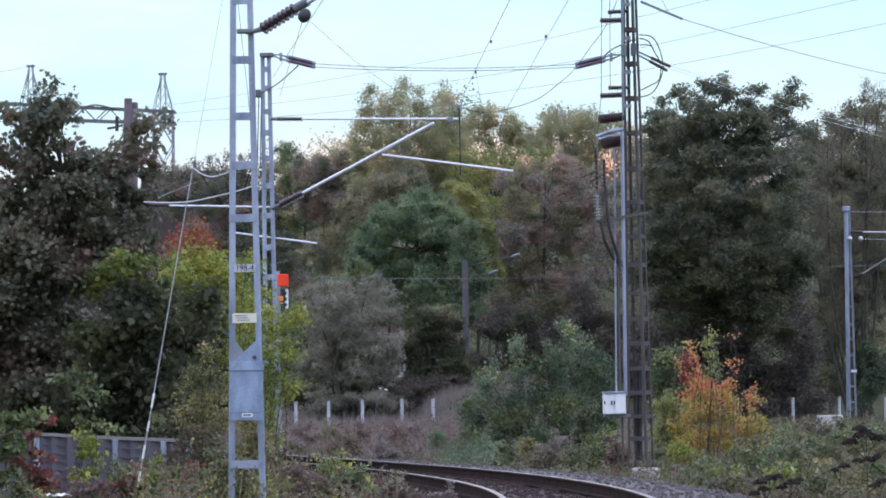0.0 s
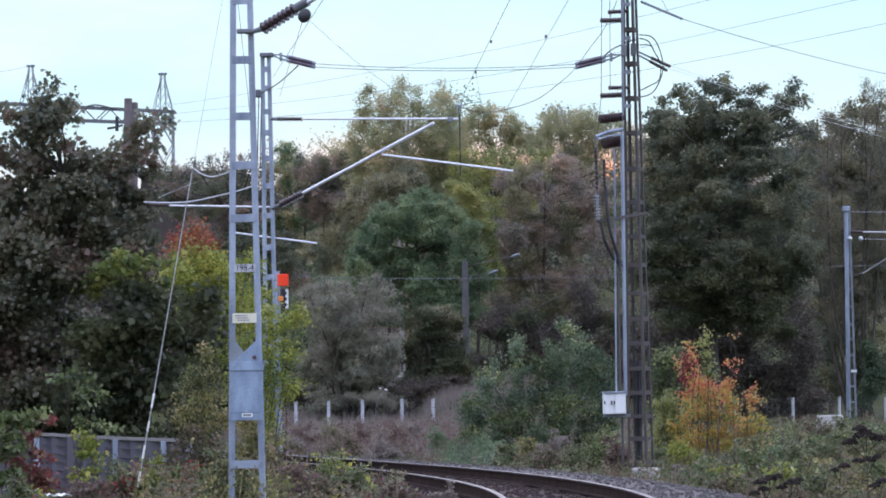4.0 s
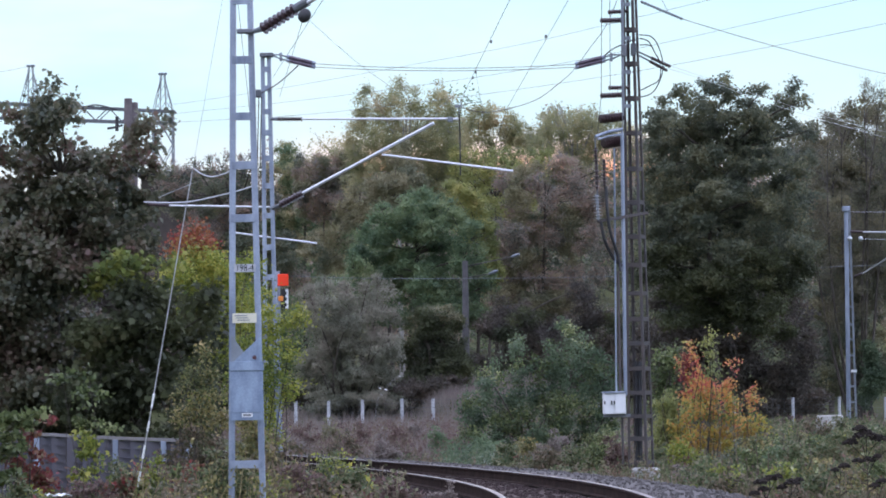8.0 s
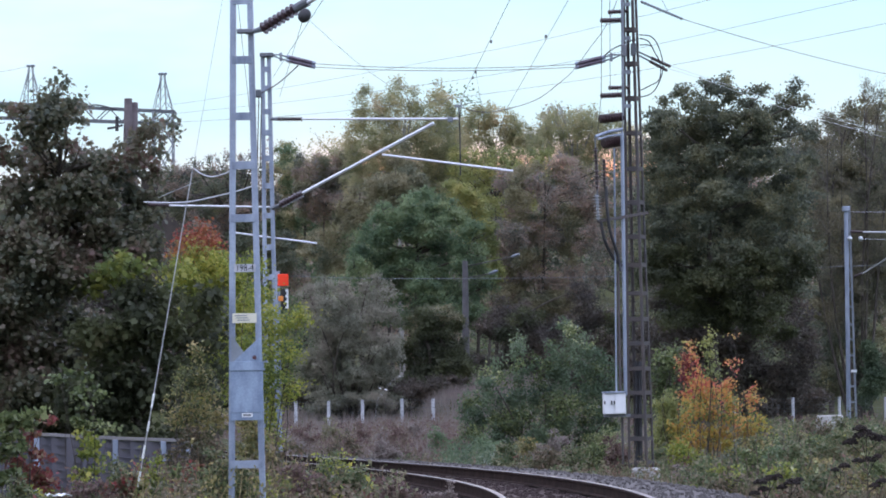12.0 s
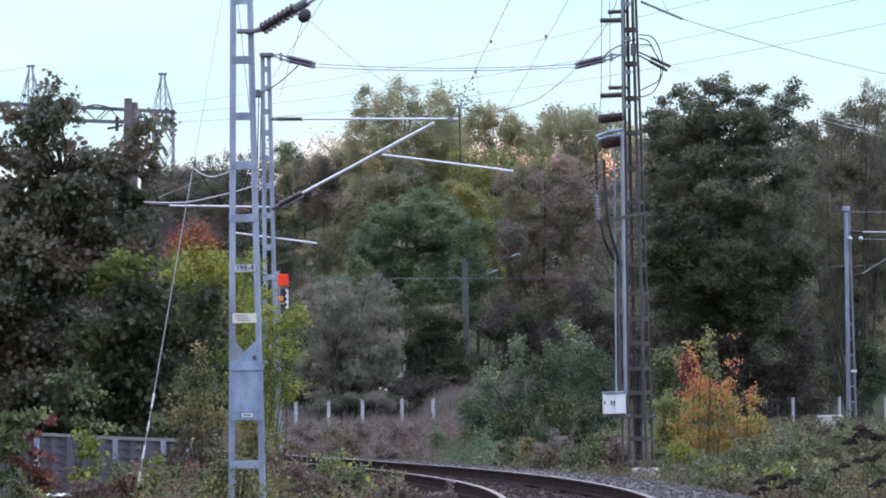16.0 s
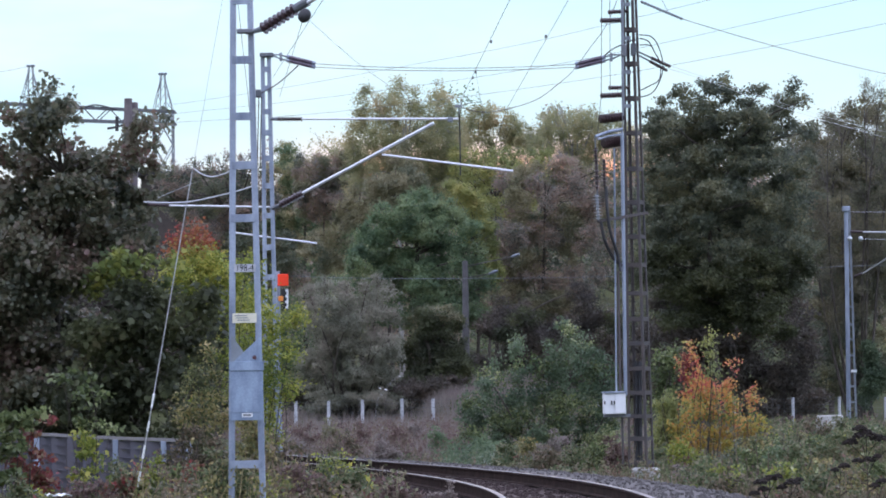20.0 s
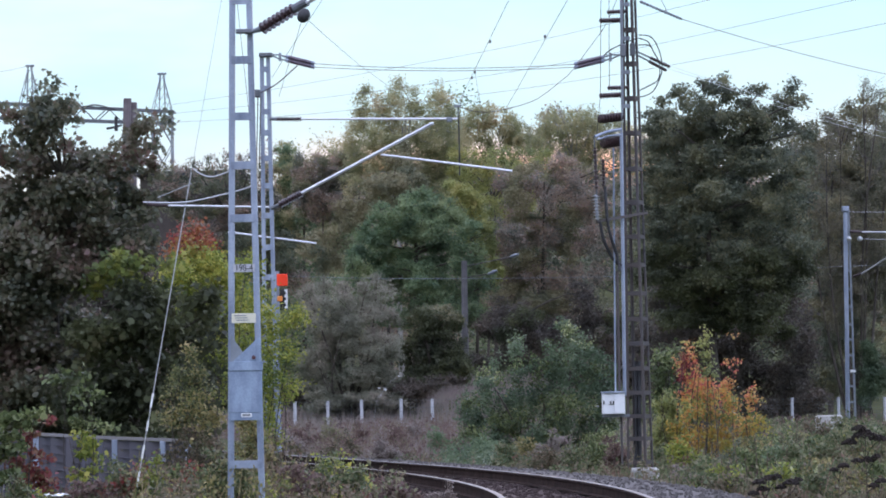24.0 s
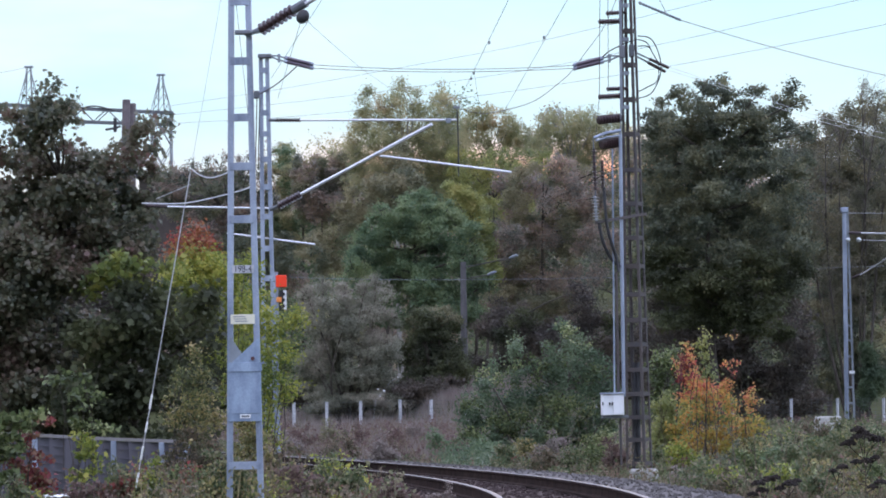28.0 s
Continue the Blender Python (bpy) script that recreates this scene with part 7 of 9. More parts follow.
tree("weed_clump", "pale-leaved weed clump on the far verge", 7.09, 60.0,
    [(-0.15, 0.00, 0.73, 0.16, 0.11), (-0.26, 0.00, 0.73, 0.16, 0.11), (-0.15, 0.00, 0.66, 0.16, 0.11), (0.20, 0.00, 0.49, 0.22, 0.14), (-0.32, 0.00, 0.53, 0.22, 0.14), (-0.19, 0.00, 0.54, 0.22, 0.14), (-0.20, 0.00, 0.45, 0.22, 0.14), (-0.12, 0.00, 0.81, 0.05, 0.12), (0.12, 0.00, 0.89, 0.05, 0.12), (0.14, 0.00, 0.87, 0.05, 0.12)],
    1300, 0.06, "weed_pale", 306, trunk=0.006, clump=0.08, stems=5, twigs=2, category='weed clump', group='weed clumps', flat=0.9)
tree("weed_clump", "tan seeding weed clump on the far verge", 7.41, 57.0,
    [(0.19, 0.00, 0.66, 0.16, 0.11), (0.14, 0.00, 0.65, 0.16, 0.11), (-0.02, 0.00, 0.74, 0.16, 0.11), (-0.21, 0.00, 0.42, 0.22, 0.14), (0.24, 0.00, 0.41, 0.22, 0.14), (-0.13, 0.00, 0.45, 0.22, 0.14), (0.17, 0.00, 0.45, 0.22, 0.14), (0.08, 0.00, 0.86, 0.05, 0.12), (0.04, 0.00, 0.89, 0.05, 0.12), (-0.08, 0.00, 0.94, 0.05, 0.12)],
    1300, 0.06, "herb", 307, trunk=0.006, clump=0.08, stems=5, twigs=2, category='weed clump', group='weed clumps', flat=0.9)
tree("weed_clump", "yellow-green weed clump on the far verge", 4.21, 48.0,
    [(0.22, 0.00, 0.44, 0.16, 0.11), (0.22, 0.00, 0.32, 0.16, 0.11), (0.07, 0.00, 0.44, 0.16, 0.11), (0.24, 0.00, 0.21, 0.22, 0.14), (0.28, 0.00, 0.14, 0.22, 0.14), (-0.31, 0.00, 0.22, 0.22, 0.14), (0.06, 0.00, 0.16, 0.22, 0.14), (0.06, 0.00, 0.63, 0.05, 0.12), (-0.11, 0.00, 0.47, 0.05, 0.12), (0.11, 0.00, 0.47, 0.05, 0.12)],
    1300, 0.06, "yellow_green", 308, trunk=0.006, clump=0.08, stems=5, twigs=2, category='weed clump', group='weed clumps', flat=0.9)
tree("weed_clump", "grey-green weed clump on the far verge", 3.74, 46.5,
    [(0.18, 0.00, 0.39, 0.16, 0.11), (0.14, 0.00, 0.30, 0.16, 0.11), (0.18, 0.00, 0.33, 0.16, 0.11), (0.22, 0.00, 0.16, 0.22, 0.14), (0.09, 0.00, 0.15, 0.22, 0.14), (0.23, 0.00, 0.09, 0.22, 0.14), (-0.05, 0.00, 0.12, 0.22, 0.14), (-0.16, 0.00, 0.44, 0.05, 0.12), (0.01, 0.00, 0.51, 0.05, 0.12), (0.09, 0.00, 0.53, 0.05, 0.12)],
    1300, 0.06, "weed_green", 309, trunk=0.006, clump=0.08, stems=5, twigs=2, category='weed clump', group='weed clumps', flat=0.9)
tree("weed_clump", "brownish weed clump on the far verge", 4.31, 46.0,
    [(-0.21, 0.00, 0.37, 0.16, 0.11), (0.12, 0.00, 0.34, 0.16, 0.11), (-0.28, 0.00, 0.30, 0.16, 0.11), (0.19, 0.00, 0.18, 0.22, 0.14), (0.00, 0.00, 0.14, 0.22, 0.14), (0.16, 0.00, 0.15, 0.22, 0.14), (-0.20, 0.00, 0.13, 0.22, 0.14), (0.12, 0.00, 0.44, 0.05, 0.12), (-0.14, 0.00, 0.54, 0.05, 0.12), (0.10, 0.00, 0.52, 0.05, 0.12)],
    1300, 0.06, "weed", 310, trunk=0.006, clump=0.08, stems=5, twigs=2, category='weed clump', group='weed clumps', flat=0.9)
tree("weed_clump", "tan seeding weed clump on the far verge", 5.49, 47.0,
    [(-0.06, 0.00, 0.43, 0.16, 0.11), (0.13, 0.00, 0.53, 0.16, 0.11), (0.18, 0.00, 0.51, 0.16, 0.11), (-0.16, 0.00, 0.21, 0.22, 0.14), (-0.08, 0.00, 0.22, 0.22, 0.14), (-0.24, 0.00, 0.21, 0.22, 0.14), (-0.24, 0.00, 0.30, 0.22, 0.14), (-0.02, 0.00, 0.62, 0.05, 0.12), (-0.00, 0.00, 0.72, 0.05, 0.12), (0.05, 0.00, 0.56, 0.05, 0.12)],
    1300, 0.06, "herb", 311, trunk=0.006, clump=0.08, stems=5, twigs=2, category='weed clump', group='weed clumps', flat=0.9)
tree("weed_clump", "warm brown weed clump on the far verge", 6.42, 51.0,
    [(-0.12, 0.00, 0.54, 0.16, 0.11), (-0.03, 0.00, 0.52, 0.16, 0.11), (-0.03, 0.00, 0.60, 0.16, 0.11), (-0.19, 0.00, 0.28, 0.22, 0.14), (-0.12, 0.00, 0.29, 0.22, 0.14), (0.29, 0.00, 0.31, 0.22, 0.14), (0.09, 0.00, 0.31, 0.22, 0.14), (-0.07, 0.00, 0.79, 0.05, 0.12), (-0.02, 0.00, 0.79, 0.05, 0.12), (-0.07, 0.00, 0.78, 0.05, 0.12)],
    1300, 0.06, "warm", 312, trunk=0.006, clump=0.08, stems=5, twigs=2, category='weed clump', group='weed clumps', flat=0.9)
tree("weed_clump", "fresh green weed clump on the far verge", 10.50, 76.0,
    [(0.14, 0.00, 0.77, 0.16, 0.11), (-0.04, 0.00, 0.83, 0.16, 0.11), (0.13, 0.00, 0.80, 0.16, 0.11), (0.09, 0.00, 0.61, 0.22, 0.14), (-0.29, 0.00, 0.62, 0.22, 0.14), (0.19, 0.00, 0.61, 0.22, 0.14), (0.25, 0.00, 0.58, 0.22, 0.14), (0.01, 0.00, 0.93, 0.05, 0.12), (0.03, 0.00, 0.89, 0.05, 0.12), (-0.04, 0.00, 1.03, 0.05, 0.12)],
    1300, 0.06, "mid_green", 313, trunk=0.006, clump=0.08, stems=5, twigs=2, category='weed clump', group='weed clumps', flat=0.9)
tree("weed_clump", "grey-green weed clump on the far verge", 5.50, 44.5,
    [(-0.19, 0.00, 0.31, 0.16, 0.11), (-0.11, 0.00, 0.35, 0.16, 0.11), (-0.27, 0.00, 0.39, 0.16, 0.11), (0.26, 0.00, 0.06, 0.22, 0.14), (0.17, 0.00, 0.07, 0.22, 0.14), (0.27, 0.00, 0.15, 0.22, 0.14), (0.03, 0.00, 0.11, 0.22, 0.14), (0.00, 0.00, 0.58, 0.05, 0.12), (0.06, 0.00, 0.58, 0.05, 0.12), (-0.14, 0.00, 0.53, 0.05, 0.12)],
    1300, 0.06, "weed_green", 314, trunk=0.006, clump=0.08, stems=5, twigs=2, category='weed clump', group='weed clumps', flat=0.9)
tree("weed_clump", "fresh green weed clump on the far verge", 6.17, 58.0,
    [(0.08, 0.00, 0.61, 0.16, 0.11), (0.04, 0.00, 0.60, 0.16, 0.11), (-0.12, 0.00, 0.59, 0.16, 0.11), (-0.08, 0.00, 0.41, 0.22, 0.14), (0.24, 0.00, 0.40, 0.22, 0.14), (-0.14, 0.00, 0.46, 0.22, 0.14), (-0.13, 0.00, 0.41, 0.22, 0.14), (0.14, 0.00, 0.88, 0.05, 0.12), (-0.04, 0.00, 0.80, 0.05, 0.12), (0.08, 0.00, 0.78, 0.05, 0.12)],
    1300, 0.06, "mid_green", 315, trunk=0.006, clump=0.08, stems=5, twigs=2, category='weed clump', group='weed clumps', flat=0.9)
tree("weed_clump", "pale-leaved weed clump on the far verge", 6.59, 48.0,
    [(-0.07, 0.00, 0.50, 0.16, 0.11), (-0.19, 0.00, 0.43, 0.16, 0.11), (0.08, 0.00, 0.42, 0.16, 0.11), (-0.12, 0.00, 0.16, 0.22, 0.14), (0.05, 0.00, 0.26, 0.22, 0.14), (-0.31, 0.00, 0.16, 0.22, 0.14), (0.29, 0.00, 0.16, 0.22, 0.14), (0.01, 0.00, 0.57, 0.05, 0.12), (-0.14, 0.00, 0.57, 0.05, 0.12), (-0.10, 0.00, 0.68, 0.05, 0.12)],
    1300, 0.06, "weed_pale", 316, trunk=0.006, clump=0.08, stems=5, twigs=2, category='weed clump', group='weed clumps', flat=0.9)
tree("weed_clump", "fresh green weed clump beside the track", 1.00, 72.0,
    [(0.19, 0.00, 0.64, 0.16, 0.11), (-0.20, 0.00, 0.72, 0.16, 0.11), (-0.12, 0.00, 0.63, 0.16, 0.11), (-0.24, 0.00, 0.43, 0.22, 0.14), (0.10, 0.00, 0.46, 0.22, 0.14), (0.28, 0.00, 0.49, 0.22, 0.14), (-0.00, 0.00, 0.51, 0.22, 0.14), (-0.13, 0.00, 0.78, 0.05, 0.12), (-0.07, 0.00, 0.79, 0.05, 0.12), (-0.14, 0.00, 0.94, 0.05, 0.12)],
    1300, 0.06, "mid_green", 317, trunk=0.006, clump=0.08, stems=5, twigs=2, category='weed clump', group='weed clumps', flat=0.9)
tree("weed_clump", "tan seeding weed clump beside the track", 1.80, 68.0,
    [(-0.12, 0.00, 0.64, 0.16, 0.11), (0.09, 0.00, 0.66, 0.16, 0.11), (0.07, 0.00, 0.63, 0.16, 0.11), (0.23, 0.00, 0.44, 0.22, 0.14), (0.02, 0.00, 0.44, 0.22, 0.14), (0.13, 0.00, 0.46, 0.22, 0.14), (-0.01, 0.00, 0.52, 0.22, 0.14), (0.09, 0.00, 0.86, 0.05, 0.12), (-0.14, 0.00, 0.81, 0.05, 0.12), (0.10, 0.00, 0.82, 0.05, 0.12)],
    1300, 0.06, "herb", 318, trunk=0.006, clump=0.08, stems=5, twigs=2, category='weed clump', group='weed clumps', flat=0.9)
tree("weed_clump", "straw-coloured grass clump beside the track", 2.39, 67.0,
    [(-0.07, 0.00, 0.75, 0.16, 0.11), (0.18, 0.00, 0.79, 0.16, 0.11), (-0.07, 0.00, 0.79, 0.16, 0.11), (-0.33, 0.00, 0.51, 0.22, 0.14), (-0.33, 0.00, 0.50, 0.22, 0.14), (-0.24, 0.00, 0.61, 0.22, 0.14), (0.21, 0.00, 0.51, 0.22, 0.14), (-0.09, 0.00, 0.96, 0.05, 0.12), (-0.02, 0.00, 0.99, 0.05, 0.12), (-0.10, 0.00, 1.01, 0.05, 0.12)],
    1300, 0.06, "straw", 319, trunk=0.006, clump=0.08, stems=5, twigs=2, category='weed clump', group='weed clumps', flat=0.9)
tree("weed_clump", "pale-leaved weed clump beside the track", 2.92, 64.0,
    [(0.24, 0.00, 0.65, 0.16, 0.11), (0.21, 0.00, 0.62, 0.16, 0.11), (-0.08, 0.00, 0.64, 0.16, 0.11), (0.20, 0.00, 0.45, 0.22, 0.14), (-0.27, 0.00, 0.45, 0.22, 0.14), (0.25, 0.00, 0.48, 0.22, 0.14), (0.08, 0.00, 0.41, 0.22, 0.14), (0.02, 0.00, 0.77, 0.05, 0.12), (0.03, 0.00, 0.81, 0.05, 0.12), (0.10, 0.00, 0.88, 0.05, 0.12)],
    1300, 0.06, "weed_pale", 320, trunk=0.006, clump=0.08, stems=5, twigs=2, category='weed clump', group='weed clumps', flat=0.9)
tree("weed_clump", "reddish dry weed clump beside the track", 3.31, 61.0,
    [(-0.12, 0.00, 0.60, 0.16, 0.11), (0.05, 0.00, 0.67, 0.16, 0.11), (0.16, 0.00, 0.60, 0.16, 0.11), (0.24, 0.00, 0.38, 0.22, 0.14), (0.08, 0.00, 0.41, 0.22, 0.14), (0.05, 0.00, 0.43, 0.22, 0.14), (0.30, 0.00, 0.45, 0.22, 0.14), (-0.14, 0.00, 0.87, 0.05, 0.12), (-0.01, 0.00, 0.83, 0.05, 0.12), (0.02, 0.00, 0.78, 0.05, 0.12)],
    1300, 0.06, "dry", 321, trunk=0.006, clump=0.08, stems=5, twigs=2, category='weed clump', group='weed clumps', flat=0.9)
tree("weed_clump", "fresh green weed clump beside the track", -0.20, 78.0,
    [(-0.17, 0.00, 0.86, 0.16, 0.11), (0.14, 0.00, 0.75, 0.16, 0.11), (0.09, 0.00, 0.85, 0.16, 0.11), (0.30, 0.00, 0.54, 0.22, 0.14), (-0.01, 0.00, 0.65, 0.22, 0.14), (0.21, 0.00, 0.57, 0.22, 0.14), (0.07, 0.00, 0.65, 0.22, 0.14), (0.06, 0.00, 0.90, 0.05, 0.12), (-0.02, 0.00, 0.92, 0.05, 0.12), (-0.05, 0.00, 1.05, 0.05, 0.12)],
    1300, 0.06, "mid_green", 322, trunk=0.006, clump=0.08, stems=5, twigs=2, category='weed clump', group='weed clumps', flat=0.9)
tree("weed_clump", "reddish dry weed clump beside the track", -1.35, 84.0,
    [(0.12, 0.00, 0.85, 0.16, 0.11), (-0.11, 0.00, 0.91, 0.16, 0.11), (0.05, 0.00, 0.95, 0.16, 0.11), (-0.07, 0.00, 0.62, 0.22, 0.14), (0.15, 0.00, 0.63, 0.22, 0.14), (-0.14, 0.00, 0.65, 0.22, 0.14), (0.18, 0.00, 0.65, 0.22, 0.14), (-0.03, 0.00, 1.01, 0.05, 0.12), (-0.15, 0.00, 1.14, 0.05, 0.12), (0.12, 0.00, 1.03, 0.05, 0.12)],
    1300, 0.06, "dry", 323, trunk=0.006, clump=0.08, stems=5, twigs=2, category='weed clump', group='weed clumps', flat=0.9)
tree("weed_clump", "reddish dry weed clump beside the track", -2.32, 86.0,
    [(0.13, 0.00, 0.94, 0.16, 0.11), (0.06, 0.00, 0.88, 0.16, 0.11), (-0.10, 0.00, 0.91, 0.16, 0.11), (-0.17, 0.00, 0.71, 0.22, 0.14), (-0.32, 0.00, 0.75, 0.22, 0.14), (-0.15, 0.00, 0.66, 0.22, 0.14), (-0.25, 0.00, 0.68, 0.22, 0.14), (-0.13, 0.00, 1.19, 0.05, 0.12), (-0.11, 0.00, 1.03, 0.05, 0.12), (-0.09, 0.00, 1.18, 0.05, 0.12)],
    1300, 0.06, "dry", 324, trunk=0.006, clump=0.08, stems=5, twigs=2, category='weed clump', group='weed clumps', flat=0.9)
tree("weed_clump", "warm brown weed clump beside the track", -3.26, 88.0,
    [(0.08, 0.00, 0.92, 0.16, 0.11), (-0.01, 0.00, 1.03, 0.16, 0.11), (-0.09, 0.00, 0.98, 0.16, 0.11), (0.31, 0.00, 0.80, 0.22, 0.14), (-0.18, 0.00, 0.72, 0.22, 0.14), (-0.26, 0.00, 0.70, 0.22, 0.14), (-0.14, 0.00, 0.75, 0.22, 0.14), (0.04, 0.00, 1.22, 0.05, 0.12), (-0.13, 0.00, 1.21, 0.05, 0.12), (-0.10, 0.00, 1.19, 0.05, 0.12)],
    1300, 0.06, "warm", 325, trunk=0.006, clump=0.08, stems=5, twigs=2, category='weed clump', group='weed clumps', flat=0.9)
tree("weed_clump", "reddish dry weed clump beside the track", -3.88, 86.0,
    [(-0.26, 0.00, 0.92, 0.16, 0.11), (-0.17, 0.00, 0.99, 0.16, 0.11), (-0.25, 0.00, 0.98, 0.16, 0.11), (-0.12, 0.00, 0.67, 0.22, 0.14), (0.06, 0.00, 0.75, 0.22, 0.14), (0.31, 0.00, 0.77, 0.22, 0.14), (-0.20, 0.00, 0.68, 0.22, 0.14), (0.13, 0.00, 1.16, 0.05, 0.12), (0.14, 0.00, 1.05, 0.05, 0.12), (0.12, 0.00, 1.16, 0.05, 0.12)],
    1300, 0.06, "dry", 326, trunk=0.006, clump=0.08, stems=5, twigs=2, category='weed clump', group='weed clumps', flat=0.9)
tree("weed_clump", "straw-coloured grass clump beside the track", -0.81, 92.0,
    [(0.08, 0.00, 0.95, 0.16, 0.11), (-0.21, 0.00, 1.04, 0.16, 0.11), (-0.20, 0.00, 1.00, 0.16, 0.11), (0.02, 0.00, 0.77, 0.22, 0.14), (-0.10, 0.00, 0.75, 0.22, 0.14), (0.21, 0.00, 0.74, 0.22, 0.14), (-0.31, 0.00, 0.83, 0.22, 0.14), (-0.09, 0.00, 1.12, 0.05, 0.12), (0.02, 0.00, 1.11, 0.05, 0.12), (0.03, 0.00, 1.14, 0.05, 0.12)],
    1300, 0.06, "straw", 327, trunk=0.006, clump=0.08, stems=5, twigs=2, category='weed clump', group='weed clumps', flat=0.9)
tree("weed_clump", "brownish weed clump beside the track", -2.55, 47.0,
    [(-0.08, 0.00, 0.90, 0.16, 0.11), (0.22, 0.00, 0.96, 0.16, 0.11), (-0.09, 0.00, 0.87, 0.16, 0.11), (-0.20, 0.00, 0.78, 0.22, 0.14), (-0.21, 0.00, 0.67, 0.22, 0.14), (0.14, 0.00, 0.65, 0.22, 0.14), (-0.01, 0.00, 0.77, 0.22, 0.14), (-0.06, 0.00, 1.14, 0.05, 0.12), (-0.04, 0.00, 1.04, 0.05, 0.12), (-0.04, 0.00, 1.10, 0.05, 0.12)],
    1300, 0.06, "weed", 328, trunk=0.006, clump=0.08, stems=5, twigs=2, category='weed clump', group='weed clumps', flat=0.9)
tree("weed_clump", "reddish dry weed clump beside the track", -1.90, 43.0,
    [(-0.09, 0.00, 0.59, 0.16, 0.11), (-0.20, 0.00, 0.64, 0.16, 0.11), (0.13, 0.00, 0.55, 0.16, 0.11), (-0.07, 0.00, 0.41, 0.22, 0.14), (-0.15, 0.00, 0.36, 0.22, 0.14), (0.24, 0.00, 0.36, 0.22, 0.14), (0.29, 0.00, 0.35, 0.22, 0.14), (-0.11, 0.00, 0.77, 0.05, 0.12), (0.02, 0.00, 0.77, 0.05, 0.12), (0.06, 0.00, 0.67, 0.05, 0.12)],
    1300, 0.06, "dry", 329, trunk=0.006, clump=0.08, stems=5, twigs=2, category='weed clump', group='weed clumps', flat=0.9)
tree("weed_clump", "grey-green weed clump beside the track", -1.11, 41.0,
    [(-0.05, 0.00, 0.51, 0.16, 0.11), (-0.20, 0.00, 0.61, 0.16, 0.11), (-0.18, 0.00, 0.58, 0.16, 0.11), (-0.06, 0.00, 0.36, 0.22, 0.14), (0.07, 0.00, 0.37, 0.22, 0.14), (-0.12, 0.00, 0.31, 0.22, 0.14), (0.01, 0.00, 0.27, 0.22, 0.14), (0.12, 0.00, 0.68, 0.05, 0.12), (-0.06, 0.00, 0.73, 0.05, 0.12), (0.00, 0.00, 0.70, 0.05, 0.12)],
    1300, 0.06, "weed_green", 330, trunk=0.006, clump=0.08, stems=5, twigs=2, category='weed clump', group='weed clumps', flat=0.9)
tree("weed_clump", "pale-leaved weed clump beside the track", -3.70, 44.0,
    [(0.18, 0.00, 0.67, 0.16, 0.11), (-0.03, 0.00, 0.68, 0.16, 0.11), (0.19, 0.00, 0.61, 0.16, 0.11), (0.30, 0.00, 0.45, 0.22, 0.14), (0.12, 0.00, 0.40, 0.22, 0.14), (-0.31, 0.00, 0.38, 0.22, 0.14), (0.23, 0.00, 0.46, 0.22, 0.14), (0.13, 0.00, 0.85, 0.05, 0.12), (0.02, 0.00, 0.81, 0.05, 0.12), (-0.08, 0.00, 0.73, 0.05, 0.12)],
    1300, 0.06, "weed_pale", 331, trunk=0.006, clump=0.08, stems=5, twigs=2, category='weed clump', group='weed clumps', flat=0.9)
tree("weed_clump", "reddish dry weed clump before the sheet fence", -4.08, 46.0,
    [(-0.02, 0.00, 0.63, 0.16, 0.11), (-0.16, 0.00, 0.68, 0.16, 0.11), (-0.12, 0.00, 0.65, 0.16, 0.11), (0.29, 0.00, 0.40, 0.22, 0.14), (-0.15, 0.00, 0.47, 0.22, 0.14), (-0.34, 0.00, 0.46, 0.22, 0.14), (0.22, 0.00, 0.41, 0.22, 0.14), (-0.14, 0.00, 0.84, 0.05, 0.12), (-0.14, 0.00, 0.84, 0.05, 0.12), (0.12, 0.00, 0.81, 0.05, 0.12)],
    1300, 0.06, "dry", 332, trunk=0.006, clump=0.08, stems=5, twigs=2, category='weed clump', group='weed clumps', flat=0.9)
tree("weed_clump", "grey-green weed clump before the sheet fence", -4.81, 45.0,
    [(0.17, 0.00, 0.52, 0.16, 0.11), (0.16, 0.00, 0.62, 0.16, 0.11), (0.21, 0.00, 0.52, 0.16, 0.11), (0.31, 0.00, 0.42, 0.22, 0.14), (-0.34, 0.00, 0.40, 0.22, 0.14), (-0.00, 0.00, 0.38, 0.22, 0.14), (-0.28, 0.00, 0.35, 0.22, 0.14), (0.04, 0.00, 0.78, 0.05, 0.12), (-0.01, 0.00, 0.77, 0.05, 0.12), (0.05, 0.00, 0.68, 0.05, 0.12)],
    1300, 0.06, "weed_green", 333, trunk=0.006, clump=0.08, stems=5, twigs=2, category='weed clump', group='weed clumps', flat=0.9)
tree("weed_clump", "reddening weed clump before the sheet fence", -4.48, 45.0,
    [(-0.04, 0.00, 0.56, 0.16, 0.11), (-0.22, 0.00, 0.48, 0.16, 0.11), (-0.10, 0.00, 0.53, 0.16, 0.11), (-0.16, 0.00, 0.29, 0.22, 0.14), (-0.26, 0.00, 0.28, 0.22, 0.14), (-0.30, 0.00, 0.24, 0.22, 0.14), (-0.24, 0.00, 0.26, 0.22, 0.14), (0.00, 0.00, 0.67, 0.05, 0.12), (-0.07, 0.00, 0.66, 0.05, 0.12), (0.07, 0.00, 0.69, 0.05, 0.12)],
    1300, 0.06, "weed_red", 334, trunk=0.006, clump=0.08, stems=5, twigs=2, category='weed clump', group='weed clumps', flat=0.9)
